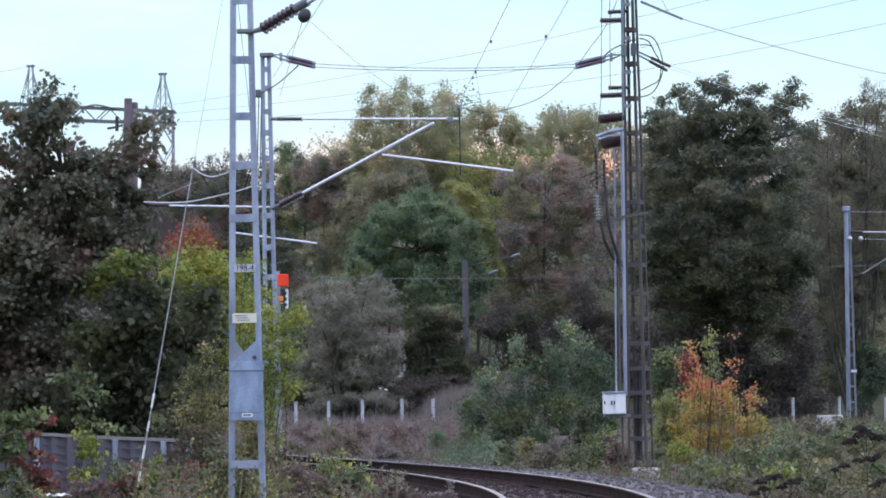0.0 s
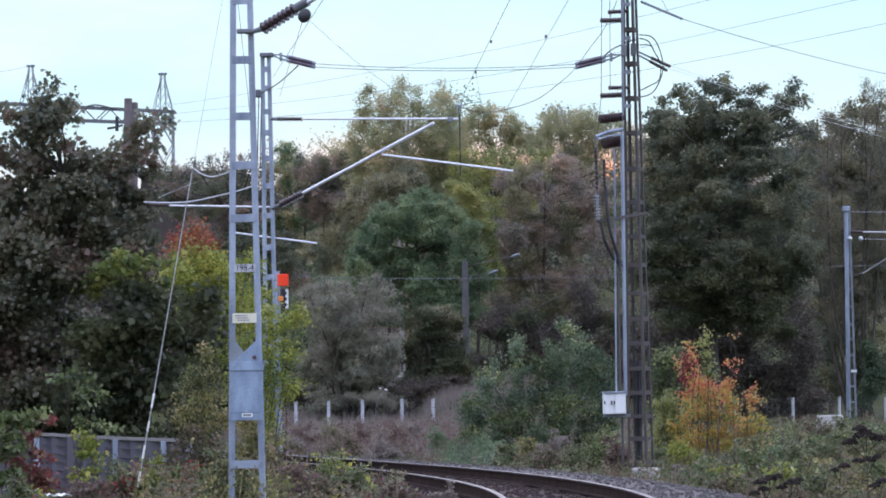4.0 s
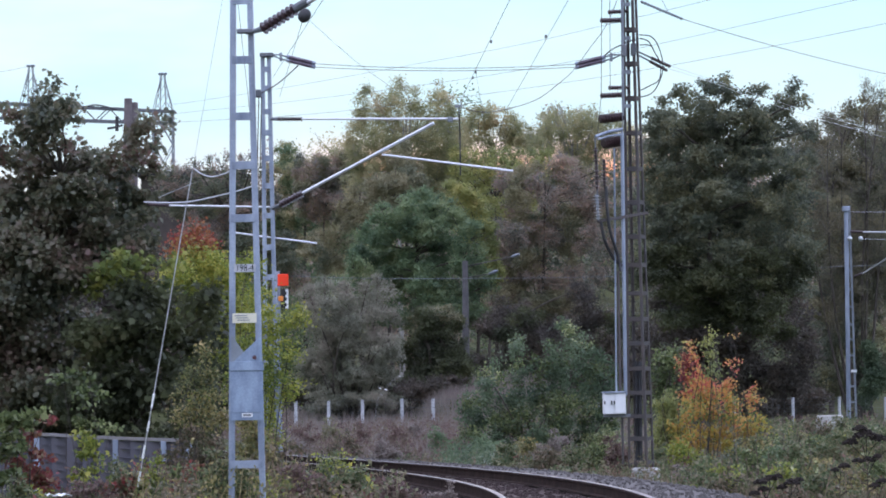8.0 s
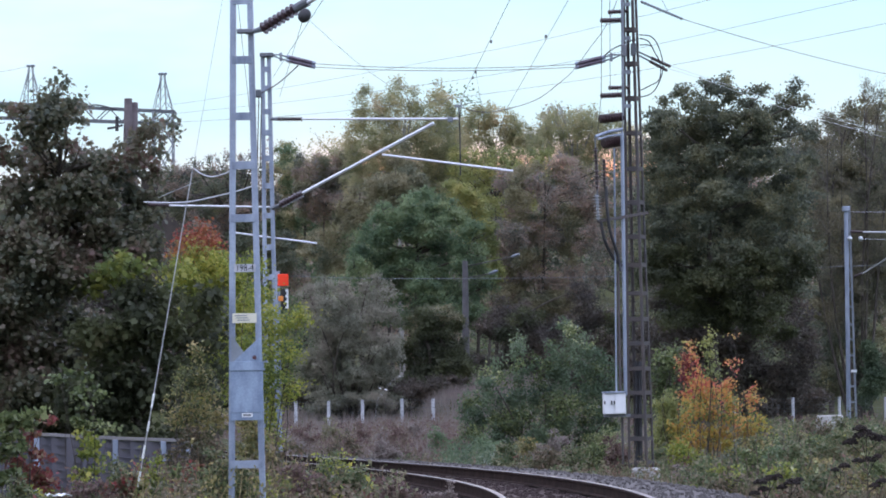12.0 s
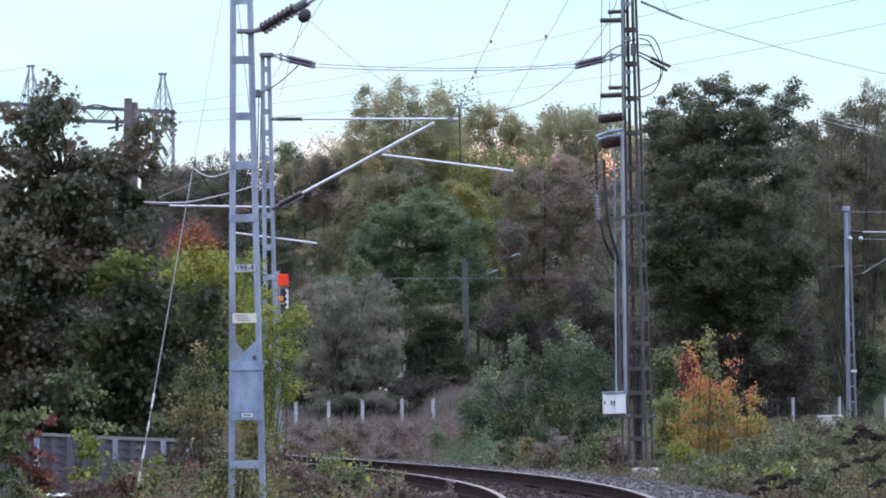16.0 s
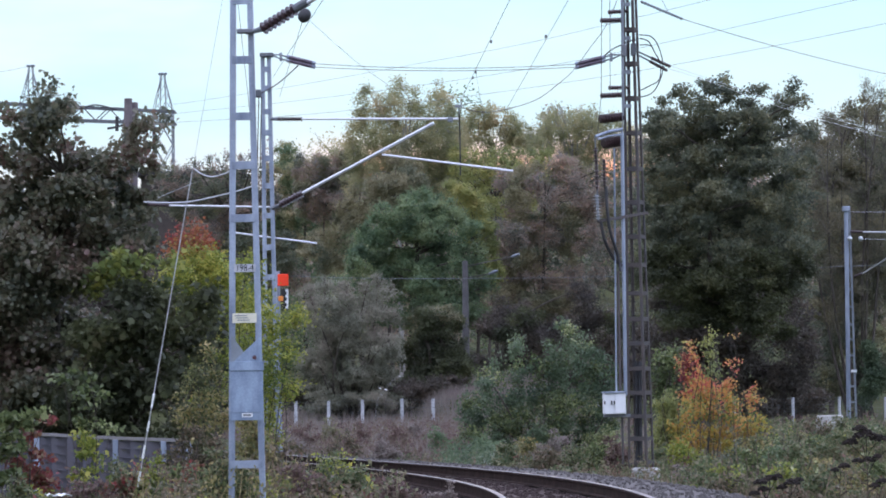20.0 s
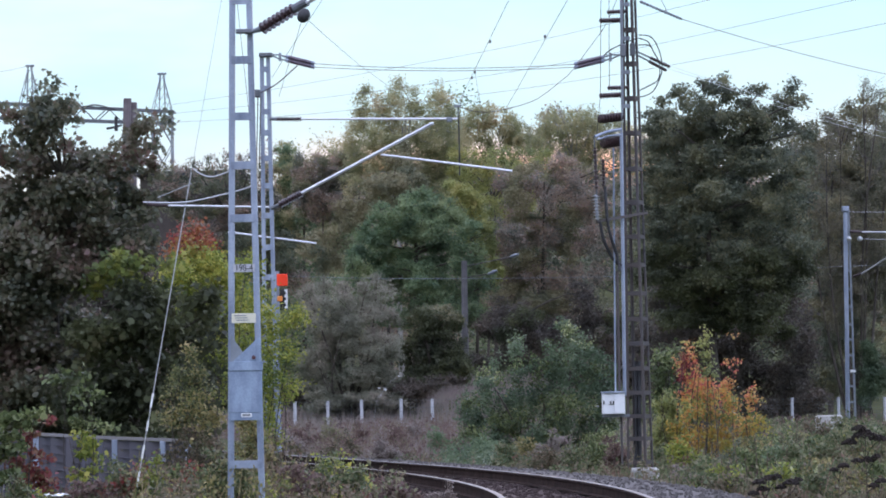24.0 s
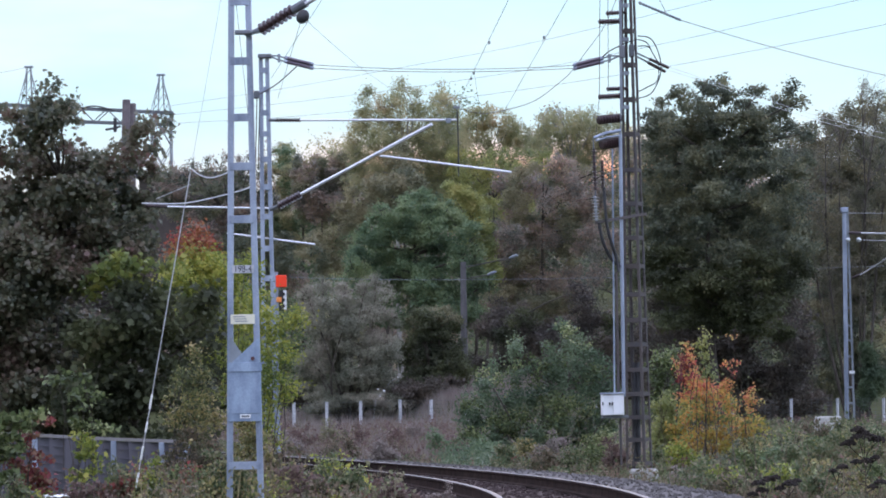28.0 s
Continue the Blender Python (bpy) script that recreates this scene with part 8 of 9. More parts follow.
tree("weed_clump", "grey-green weed clump before the sheet fence", -6.20, 45.0,
    [(0.01, 0.00, 0.48, 0.16, 0.11), (0.06, 0.00, 0.48, 0.16, 0.11), (-0.02, 0.00, 0.42, 0.16, 0.11), (0.02, 0.00, 0.22, 0.22, 0.14), (0.03, 0.00, 0.27, 0.22, 0.14), (0.29, 0.00, 0.20, 0.22, 0.14), (0.13, 0.00, 0.16, 0.22, 0.14), (-0.02, 0.00, 0.59, 0.05, 0.12), (-0.07, 0.00, 0.59, 0.05, 0.12), (-0.07, 0.00, 0.59, 0.05, 0.12)],
    1300, 0.06, "weed_green", 335, trunk=0.006, clump=0.08, stems=5, twigs=2, category='weed clump', group='weed clumps', flat=0.9)
tree("weed_clump", "reddish dry weed clump before the sheet fence", -5.08, 44.5,
    [(-0.16, 0.00, 0.44, 0.16, 0.11), (-0.12, 0.00, 0.46, 0.16, 0.11), (0.07, 0.00, 0.46, 0.16, 0.11), (0.22, 0.00, 0.18, 0.22, 0.14), (-0.13, 0.00, 0.18, 0.22, 0.14), (-0.22, 0.00, 0.28, 0.22, 0.14), (0.31, 0.00, 0.28, 0.22, 0.14), (-0.16, 0.00, 0.68, 0.05, 0.12), (-0.16, 0.00, 0.64, 0.05, 0.12), (0.01, 0.00, 0.56, 0.05, 0.12)],
    1300, 0.06, "dry", 336, trunk=0.006, clump=0.08, stems=5, twigs=2, category='weed clump', group='weed clumps', flat=0.9)
tree("weed_clump", "grey-green weed clump on the far verge", 4.15, 60.0,
    [(-0.15, 0.00, 0.43, 0.16, 0.11), (-0.07, 0.00, 0.52, 0.16, 0.11), (-0.05, 0.00, 0.46, 0.16, 0.11), (-0.16, 0.00, 0.33, 0.22, 0.14), (0.17, 0.00, 0.32, 0.22, 0.14), (-0.31, 0.00, 0.34, 0.22, 0.14), (0.30, 0.00, 0.27, 0.22, 0.14), (0.06, 0.00, 0.67, 0.05, 0.12), (0.13, 0.00, 0.63, 0.05, 0.12), (-0.06, 0.00, 0.69, 0.05, 0.12)],
    1300, 0.06, "weed_green", 337, trunk=0.006, clump=0.08, stems=5, twigs=2, category='weed clump', group='weed clumps', flat=0.9)
tree("weed_clump", "pale-leaved weed clump on the far verge", 6.72, 66.0,
    [(-0.27, 0.00, 0.77, 0.16, 0.11), (0.12, 0.00, 0.74, 0.16, 0.11), (-0.02, 0.00, 0.69, 0.16, 0.11), (-0.06, 0.00, 0.50, 0.22, 0.14), (-0.09, 0.00, 0.59, 0.22, 0.14), (-0.09, 0.00, 0.57, 0.22, 0.14), (-0.33, 0.00, 0.56, 0.22, 0.14), (-0.12, 0.00, 0.92, 0.05, 0.12), (0.06, 0.00, 0.97, 0.05, 0.12), (0.11, 0.00, 0.89, 0.05, 0.12)],
    1300, 0.06, "weed_pale", 338, trunk=0.006, clump=0.08, stems=5, twigs=2, category='weed clump', group='weed clumps', flat=0.9)
tree("weed_clump", "warm brown weed clump on the far verge", 6.02, 53.0,
    [(0.07, 0.00, 0.51, 0.16, 0.11), (-0.07, 0.00, 0.51, 0.16, 0.11), (-0.23, 0.00, 0.51, 0.16, 0.11), (0.22, 0.00, 0.28, 0.22, 0.14), (0.19, 0.00, 0.32, 0.22, 0.14), (-0.07, 0.00, 0.32, 0.22, 0.14), (0.22, 0.00, 0.33, 0.22, 0.14), (0.02, 0.00, 0.81, 0.05, 0.12), (-0.08, 0.00, 0.71, 0.05, 0.12), (-0.15, 0.00, 0.81, 0.05, 0.12)],
    1300, 0.06, "warm", 339, trunk=0.006, clump=0.08, stems=5, twigs=2, category='weed clump', group='weed clumps', flat=0.9)
tree("weed_clump", "yellow-green weed clump on the far verge", 5.09, 47.0,
    [(0.05, 0.00, 0.39, 0.16, 0.11), (-0.16, 0.00, 0.46, 0.16, 0.11), (-0.03, 0.00, 0.37, 0.16, 0.11), (-0.12, 0.00, 0.21, 0.22, 0.14), (-0.08, 0.00, 0.16, 0.22, 0.14), (-0.27, 0.00, 0.16, 0.22, 0.14), (-0.35, 0.00, 0.18, 0.22, 0.14), (0.06, 0.00, 0.59, 0.05, 0.12), (0.06, 0.00, 0.55, 0.05, 0.12), (-0.13, 0.00, 0.57, 0.05, 0.12)],
    1300, 0.06, "yellow_green", 340, trunk=0.006, clump=0.08, stems=5, twigs=2, category='weed clump', group='weed clumps', flat=0.9)
tree("weed_clump", "tan seeding weed clump on the far verge", 5.87, 45.5,
    [(-0.15, 0.00, 0.37, 0.16, 0.11), (0.01, 0.00, 0.37, 0.16, 0.11), (0.22, 0.00, 0.36, 0.16, 0.11), (0.16, 0.00, 0.11, 0.22, 0.14), (0.25, 0.00, 0.14, 0.22, 0.14), (-0.13, 0.00, 0.18, 0.22, 0.14), (0.14, 0.00, 0.14, 0.22, 0.14), (0.10, 0.00, 0.61, 0.05, 0.12), (0.03, 0.00, 0.53, 0.05, 0.12), (0.02, 0.00, 0.51, 0.05, 0.12)],
    1300, 0.06, "herb", 341, trunk=0.006, clump=0.08, stems=5, twigs=2, category='weed clump', group='weed clumps', flat=0.9)
tree("weed_clump", "grey-green weed clump on the far verge", 4.27, 51.0,
    [(0.06, 0.00, 0.53, 0.16, 0.11), (-0.27, 0.00, 0.43, 0.16, 0.11), (0.17, 0.00, 0.51, 0.16, 0.11), (-0.32, 0.00, 0.23, 0.22, 0.14), (0.15, 0.00, 0.31, 0.22, 0.14), (0.18, 0.00, 0.22, 0.22, 0.14), (0.03, 0.00, 0.30, 0.22, 0.14), (-0.15, 0.00, 0.59, 0.05, 0.12), (-0.03, 0.00, 0.70, 0.05, 0.12), (0.03, 0.00, 0.61, 0.05, 0.12)],
    1300, 0.06, "weed_green", 342, trunk=0.006, clump=0.08, stems=5, twigs=2, category='weed clump', group='weed clumps', flat=0.9)
tree("weed_clump", "grey-green weed clump on the far verge", 8.57, 62.0,
    [(0.15, 0.00, 0.89, 0.16, 0.11), (0.05, 0.00, 0.88, 0.16, 0.11), (-0.27, 0.00, 0.88, 0.16, 0.11), (0.18, 0.00, 0.65, 0.22, 0.14), (-0.33, 0.00, 0.62, 0.22, 0.14), (-0.12, 0.00, 0.61, 0.22, 0.14), (0.03, 0.00, 0.59, 0.22, 0.14), (0.12, 0.00, 0.98, 0.05, 0.12), (0.03, 0.00, 0.94, 0.05, 0.12), (-0.08, 0.00, 0.94, 0.05, 0.12)],
    1300, 0.06, "weed_green", 343, trunk=0.006, clump=0.08, stems=5, twigs=2, category='weed clump', group='weed clumps', flat=0.9)
tree("weed_clump", "grey-green weed clump on the far verge", 7.97, 64.0,
    [(0.17, 0.00, 0.67, 0.16, 0.11), (0.09, 0.00, 0.60, 0.16, 0.11), (-0.07, 0.00, 0.69, 0.16, 0.11), (-0.19, 0.00, 0.44, 0.22, 0.14), (-0.09, 0.00, 0.49, 0.22, 0.14), (0.21, 0.00, 0.41, 0.22, 0.14), (0.22, 0.00, 0.39, 0.22, 0.14), (0.06, 0.00, 0.88, 0.05, 0.12), (0.05, 0.00, 0.81, 0.05, 0.12), (0.09, 0.00, 0.90, 0.05, 0.12)],
    1300, 0.06, "weed_green", 344, trunk=0.006, clump=0.08, stems=5, twigs=2, category='weed clump', group='weed clumps', flat=0.9)
tree("weed_clump", "tan seeding weed clump on the far verge", 5.89, 60.0,
    [(-0.22, 0.00, 0.78, 0.16, 0.11), (-0.19, 0.00, 0.74, 0.16, 0.11), (0.18, 0.00, 0.72, 0.16, 0.11), (0.21, 0.00, 0.53, 0.22, 0.14), (0.03, 0.00, 0.55, 0.22, 0.14), (0.07, 0.00, 0.54, 0.22, 0.14), (-0.34, 0.00, 0.53, 0.22, 0.14), (0.01, 0.00, 0.97, 0.05, 0.12), (-0.07, 0.00, 0.98, 0.05, 0.12), (0.08, 0.00, 0.84, 0.05, 0.12)],
    1300, 0.06, "herb", 345, trunk=0.006, clump=0.08, stems=5, twigs=2, category='weed clump', group='weed clumps', flat=0.9)
tree("weed_clump", "straw-coloured grass clump on the far verge", 3.88, 52.0,
    [(0.12, 0.00, 0.28, 0.16, 0.11), (0.22, 0.00, 0.31, 0.16, 0.11), (-0.08, 0.00, 0.33, 0.16, 0.11), (0.07, 0.00, 0.10, 0.22, 0.14), (-0.23, 0.00, 0.07, 0.22, 0.14), (0.00, 0.00, 0.17, 0.22, 0.14), (-0.15, 0.00, 0.17, 0.22, 0.14), (-0.03, 0.00, 0.44, 0.05, 0.12), (-0.01, 0.00, 0.47, 0.05, 0.12), (0.08, 0.00, 0.55, 0.05, 0.12)],
    1300, 0.06, "straw", 346, trunk=0.006, clump=0.08, stems=5, twigs=2, category='weed clump', group='weed clumps', flat=0.9)
tree("weed_clump", "grey-green weed clump beside the track", 0.53, 80.0,
    [(-0.17, 0.00, 0.78, 0.16, 0.11), (0.03, 0.00, 0.85, 0.16, 0.11), (0.21, 0.00, 0.88, 0.16, 0.11), (-0.08, 0.00, 0.59, 0.22, 0.14), (-0.23, 0.00, 0.61, 0.22, 0.14), (0.24, 0.00, 0.62, 0.22, 0.14), (0.12, 0.00, 0.64, 0.22, 0.14), (0.14, 0.00, 1.07, 0.05, 0.12), (-0.11, 0.00, 1.04, 0.05, 0.12), (-0.06, 0.00, 0.91, 0.05, 0.12)],
    1300, 0.06, "weed_green", 347, trunk=0.006, clump=0.08, stems=5, twigs=2, category='weed clump', group='weed clumps', flat=0.9)
tree("weed_clump", "grey-green weed clump beside the track", 1.33, 66.0,
    [(-0.17, 0.00, 0.59, 0.16, 0.11), (-0.03, 0.00, 0.62, 0.16, 0.11), (-0.21, 0.00, 0.67, 0.16, 0.11), (-0.11, 0.00, 0.40, 0.22, 0.14), (0.19, 0.00, 0.41, 0.22, 0.14), (-0.13, 0.00, 0.35, 0.22, 0.14), (0.11, 0.00, 0.37, 0.22, 0.14), (0.08, 0.00, 0.79, 0.05, 0.12), (-0.09, 0.00, 0.73, 0.05, 0.12), (0.04, 0.00, 0.84, 0.05, 0.12)],
    1300, 0.06, "weed_green", 348, trunk=0.006, clump=0.08, stems=5, twigs=2, category='weed clump', group='weed clumps', flat=0.9)
tree("weed_clump", "grey-green weed clump beside the track", 2.49, 62.0,
    [(0.19, 0.00, 0.51, 0.16, 0.11), (-0.01, 0.00, 0.57, 0.16, 0.11), (0.23, 0.00, 0.61, 0.16, 0.11), (-0.10, 0.00, 0.34, 0.22, 0.14), (0.05, 0.00, 0.33, 0.22, 0.14), (-0.24, 0.00, 0.35, 0.22, 0.14), (-0.23, 0.00, 0.37, 0.22, 0.14), (-0.11, 0.00, 0.71, 0.05, 0.12), (0.03, 0.00, 0.72, 0.05, 0.12), (-0.11, 0.00, 0.73, 0.05, 0.12)],
    1300, 0.06, "weed_green", 349, trunk=0.006, clump=0.08, stems=5, twigs=2, category='weed clump', group='weed clumps', flat=0.9)
tree("weed_clump", "brownish weed clump beside the track", 1.90, 61.0,
    [(0.07, 0.00, 0.57, 0.16, 0.11), (-0.14, 0.00, 0.55, 0.16, 0.11), (0.09, 0.00, 0.60, 0.16, 0.11), (0.09, 0.00, 0.38, 0.22, 0.14), (0.24, 0.00, 0.36, 0.22, 0.14), (0.19, 0.00, 0.38, 0.22, 0.14), (-0.02, 0.00, 0.36, 0.22, 0.14), (0.07, 0.00, 0.76, 0.05, 0.12), (-0.13, 0.00, 0.64, 0.05, 0.12), (0.06, 0.00, 0.70, 0.05, 0.12)],
    1300, 0.06, "weed", 350, trunk=0.006, clump=0.08, stems=5, twigs=2, category='weed clump', group='weed clumps', flat=0.9)
tree("weed_clump", "straw-coloured grass clump beside the track", -1.46, 74.0,
    [(-0.08, 0.00, 0.72, 0.16, 0.11), (-0.08, 0.00, 0.69, 0.16, 0.11), (-0.07, 0.00, 0.75, 0.16, 0.11), (-0.04, 0.00, 0.42, 0.22, 0.14), (0.16, 0.00, 0.45, 0.22, 0.14), (0.26, 0.00, 0.49, 0.22, 0.14), (-0.11, 0.00, 0.45, 0.22, 0.14), (-0.13, 0.00, 0.92, 0.05, 0.12), (-0.12, 0.00, 0.90, 0.05, 0.12), (-0.00, 0.00, 0.92, 0.05, 0.12)],
    1300, 0.06, "straw", 351, trunk=0.006, clump=0.08, stems=5, twigs=2, category='weed clump', group='weed clumps', flat=0.9)
tree("weed_clump", "brownish weed clump beside the track", -2.47, 76.0,
    [(-0.24, 0.00, 0.75, 0.16, 0.11), (0.16, 0.00, 0.82, 0.16, 0.11), (0.09, 0.00, 0.79, 0.16, 0.11), (0.14, 0.00, 0.48, 0.22, 0.14), (-0.34, 0.00, 0.56, 0.22, 0.14), (-0.02, 0.00, 0.48, 0.22, 0.14), (0.26, 0.00, 0.60, 0.22, 0.14), (-0.12, 0.00, 0.92, 0.05, 0.12), (0.09, 0.00, 0.99, 0.05, 0.12), (0.01, 0.00, 1.01, 0.05, 0.12)],
    1300, 0.06, "weed", 352, trunk=0.006, clump=0.08, stems=5, twigs=2, category='weed clump', group='weed clumps', flat=0.9)
tree("weed_clump", "straw-coloured grass clump beside the track", -3.98, 80.0,
    [(0.16, 0.00, 0.70, 0.16, 0.11), (0.06, 0.00, 0.78, 0.16, 0.11), (0.11, 0.00, 0.72, 0.16, 0.11), (0.27, 0.00, 0.57, 0.22, 0.14), (-0.33, 0.00, 0.56, 0.22, 0.14), (-0.17, 0.00, 0.55, 0.22, 0.14), (-0.30, 0.00, 0.52, 0.22, 0.14), (-0.03, 0.00, 0.88, 0.05, 0.12), (-0.13, 0.00, 0.94, 0.05, 0.12), (-0.13, 0.00, 0.99, 0.05, 0.12)],
    1300, 0.06, "straw", 353, trunk=0.006, clump=0.08, stems=5, twigs=2, category='weed clump', group='weed clumps', flat=0.9)
tree("weed_clump", "brownish weed clump beside the track", -1.48, 41.0,
    [(-0.13, 0.00, 0.43, 0.16, 0.11), (-0.21, 0.00, 0.50, 0.16, 0.11), (0.13, 0.00, 0.48, 0.16, 0.11), (-0.05, 0.00, 0.22, 0.22, 0.14), (-0.24, 0.00, 0.22, 0.22, 0.14), (-0.01, 0.00, 0.29, 0.22, 0.14), (-0.12, 0.00, 0.29, 0.22, 0.14), (0.03, 0.00, 0.64, 0.05, 0.12), (-0.01, 0.00, 0.68, 0.05, 0.12), (0.10, 0.00, 0.69, 0.05, 0.12)],
    1300, 0.06, "weed", 354, trunk=0.006, clump=0.08, stems=5, twigs=2, category='weed clump', group='weed clumps', flat=0.9)
tree("weed_clump", "grey-green weed clump beside the track", -1.75, 44.5,
    [(-0.12, 0.00, 0.52, 0.16, 0.11), (0.09, 0.00, 0.49, 0.16, 0.11), (-0.07, 0.00, 0.54, 0.16, 0.11), (0.15, 0.00, 0.35, 0.22, 0.14), (-0.13, 0.00, 0.31, 0.22, 0.14), (-0.10, 0.00, 0.28, 0.22, 0.14), (-0.12, 0.00, 0.37, 0.22, 0.14), (0.02, 0.00, 0.73, 0.05, 0.12), (0.14, 0.00, 0.79, 0.05, 0.12), (-0.03, 0.00, 0.71, 0.05, 0.12)],
    1300, 0.06, "weed_green", 355, trunk=0.006, clump=0.08, stems=5, twigs=2, category='weed clump', group='weed clumps', flat=0.9)
tree("weed_clump", "reddish dry weed clump beside the track", -0.72, 40.0,
    [(0.06, 0.00, 0.46, 0.16, 0.11), (0.03, 0.00, 0.48, 0.16, 0.11), (0.17, 0.00, 0.41, 0.16, 0.11), (0.17, 0.00, 0.21, 0.22, 0.14), (0.23, 0.00, 0.28, 0.22, 0.14), (0.27, 0.00, 0.28, 0.22, 0.14), (-0.28, 0.00, 0.25, 0.22, 0.14), (-0.12, 0.00, 0.60, 0.05, 0.12), (0.02, 0.00, 0.58, 0.05, 0.12), (-0.04, 0.00, 0.62, 0.05, 0.12)],
    1300, 0.06, "dry", 356, trunk=0.006, clump=0.08, stems=5, twigs=2, category='weed clump', group='weed clumps', flat=0.9)
tree("weed_clump", "reddening weed clump beside the track", -3.43, 43.0,
    [(0.22, 0.00, 0.53, 0.16, 0.11), (-0.01, 0.00, 0.48, 0.16, 0.11), (-0.19, 0.00, 0.50, 0.16, 0.11), (-0.10, 0.00, 0.28, 0.22, 0.14), (0.02, 0.00, 0.25, 0.22, 0.14), (-0.04, 0.00, 0.27, 0.22, 0.14), (0.06, 0.00, 0.26, 0.22, 0.14), (-0.12, 0.00, 0.68, 0.05, 0.12), (-0.04, 0.00, 0.71, 0.05, 0.12), (-0.12, 0.00, 0.66, 0.05, 0.12)],
    1300, 0.06, "weed_red", 357, trunk=0.006, clump=0.08, stems=5, twigs=2, category='weed clump', group='weed clumps', flat=0.9)
tree("weed_clump", "yellow-green weed clump before the sheet fence", -4.29, 45.5,
    [(-0.12, 0.00, 0.59, 0.16, 0.11), (0.16, 0.00, 0.58, 0.16, 0.11), (0.03, 0.00, 0.55, 0.16, 0.11), (-0.19, 0.00, 0.33, 0.22, 0.14), (-0.05, 0.00, 0.37, 0.22, 0.14), (-0.25, 0.00, 0.45, 0.22, 0.14), (-0.24, 0.00, 0.39, 0.22, 0.14), (-0.09, 0.00, 0.83, 0.05, 0.12), (-0.11, 0.00, 0.81, 0.05, 0.12), (0.11, 0.00, 0.81, 0.05, 0.12)],
    1300, 0.06, "yellow_green", 358, trunk=0.006, clump=0.08, stems=5, twigs=2, category='weed clump', group='weed clumps', flat=0.9)
tree("weed_clump", "grey-green weed clump beside the mast", -3.05, 42.6,
    [(0.21, 0.00, 0.65, 0.16, 0.11), (0.18, 0.00, 0.76, 0.16, 0.11), (-0.00, 0.00, 0.72, 0.16, 0.11), (-0.05, 0.00, 0.45, 0.22, 0.14), (0.14, 0.00, 0.52, 0.22, 0.14), (-0.23, 0.00, 0.54, 0.22, 0.14), (0.14, 0.00, 0.44, 0.22, 0.14), (-0.13, 0.00, 0.81, 0.05, 0.12), (-0.12, 0.00, 0.96, 0.05, 0.12), (-0.14, 0.00, 0.89, 0.05, 0.12)],
    1300, 0.06, "weed_green", 359, trunk=0.006, clump=0.08, stems=5, twigs=2, category='weed clump', group='weed clumps', flat=0.9)
tree("weed_clump", "grey-green weed clump before the concrete block", 10.60, 84.0,
    [(0.19, 0.00, 0.93, 0.16, 0.11), (0.09, 0.00, 0.91, 0.16, 0.11), (0.06, 0.00, 0.90, 0.16, 0.11), (-0.24, 0.00, 0.63, 0.22, 0.14), (-0.02, 0.00, 0.61, 0.22, 0.14), (0.05, 0.00, 0.62, 0.22, 0.14), (0.09, 0.00, 0.73, 0.22, 0.14), (-0.15, 0.00, 1.16, 0.05, 0.12), (0.05, 0.00, 1.12, 0.05, 0.12), (0.10, 0.00, 1.04, 0.05, 0.12)],
    1300, 0.06, "weed_green", 360, trunk=0.006, clump=0.08, stems=5, twigs=2, category='weed clump', group='weed clumps', flat=0.9)
tree("weed_clump", "brownish weed clump before the concrete block", 10.05, 84.0,
    [(0.10, 0.00, 0.87, 0.16, 0.11), (-0.24, 0.00, 0.89, 0.16, 0.11), (0.22, 0.00, 0.88, 0.16, 0.11), (0.17, 0.00, 0.72, 0.22, 0.14), (-0.07, 0.00, 0.67, 0.22, 0.14), (0.02, 0.00, 0.63, 0.22, 0.14), (-0.02, 0.00, 0.66, 0.22, 0.14), (0.00, 0.00, 1.09, 0.05, 0.12), (0.02, 0.00, 1.04, 0.05, 0.12), (-0.07, 0.00, 1.13, 0.05, 0.12)],
    1300, 0.06, "weed", 361, trunk=0.006, clump=0.08, stems=5, twigs=2, category='weed clump', group='weed clumps', flat=0.9)
# saplings and tall weeds near the camera
fence_weed_red = tree("bramble_shrub", "crimson bramble shoots in front of the sheet fence", -6.35, 47.5,
    [(0.24, 0.00, 1.43, 0.09, 0.07), (0.07, 0.00, 1.24, 0.10, 0.09), (-0.09, 0.00, 1.05, 0.10, 0.09), (0.06, 0.00, 0.91, 0.12, 0.09), (-0.15, 0.00, 0.78, 0.12, 0.09), (0.04, 0.00, 0.63, 0.14, 0.10), (0.18, 0.00, 0.53, 0.14, 0.10), (-0.11, 0.00, 0.47, 0.16, 0.10), (0.34, 0.00, 0.85, 0.06, 0.05), (0.30, 0.00, 0.42, 0.10, 0.09)],
    900, 0.065, "crimson", 42, trunk=0.009, clump=0.1, shape='palm', stems=4)
elder_edge = tree("elder_shrub", "round-leaved pale green shrub over the sheet fence", -6.58, 47.0,
    [(0.41, 0.00, 1.53, 0.12, 0.05), (0.10, 0.00, 1.46, 0.14, 0.07), (-0.12, 0.00, 1.45, 0.14, 0.07), (0.27, 0.00, 1.38, 0.10, 0.07), (0.01, 0.00, 1.18, 0.15, 0.10), (0.15, 0.00, 1.01, 0.10, 0.09), (-0.12, 0.00, 0.97, 0.12, 0.12), (-0.04, 0.00, 0.63, 0.15, 0.14), (-0.33, 0.00, 1.15, 0.17, 0.26)],
    800, 0.085, "weed_pale", 73, trunk=0.009, clump=0.1, shape='palm', stems=5)
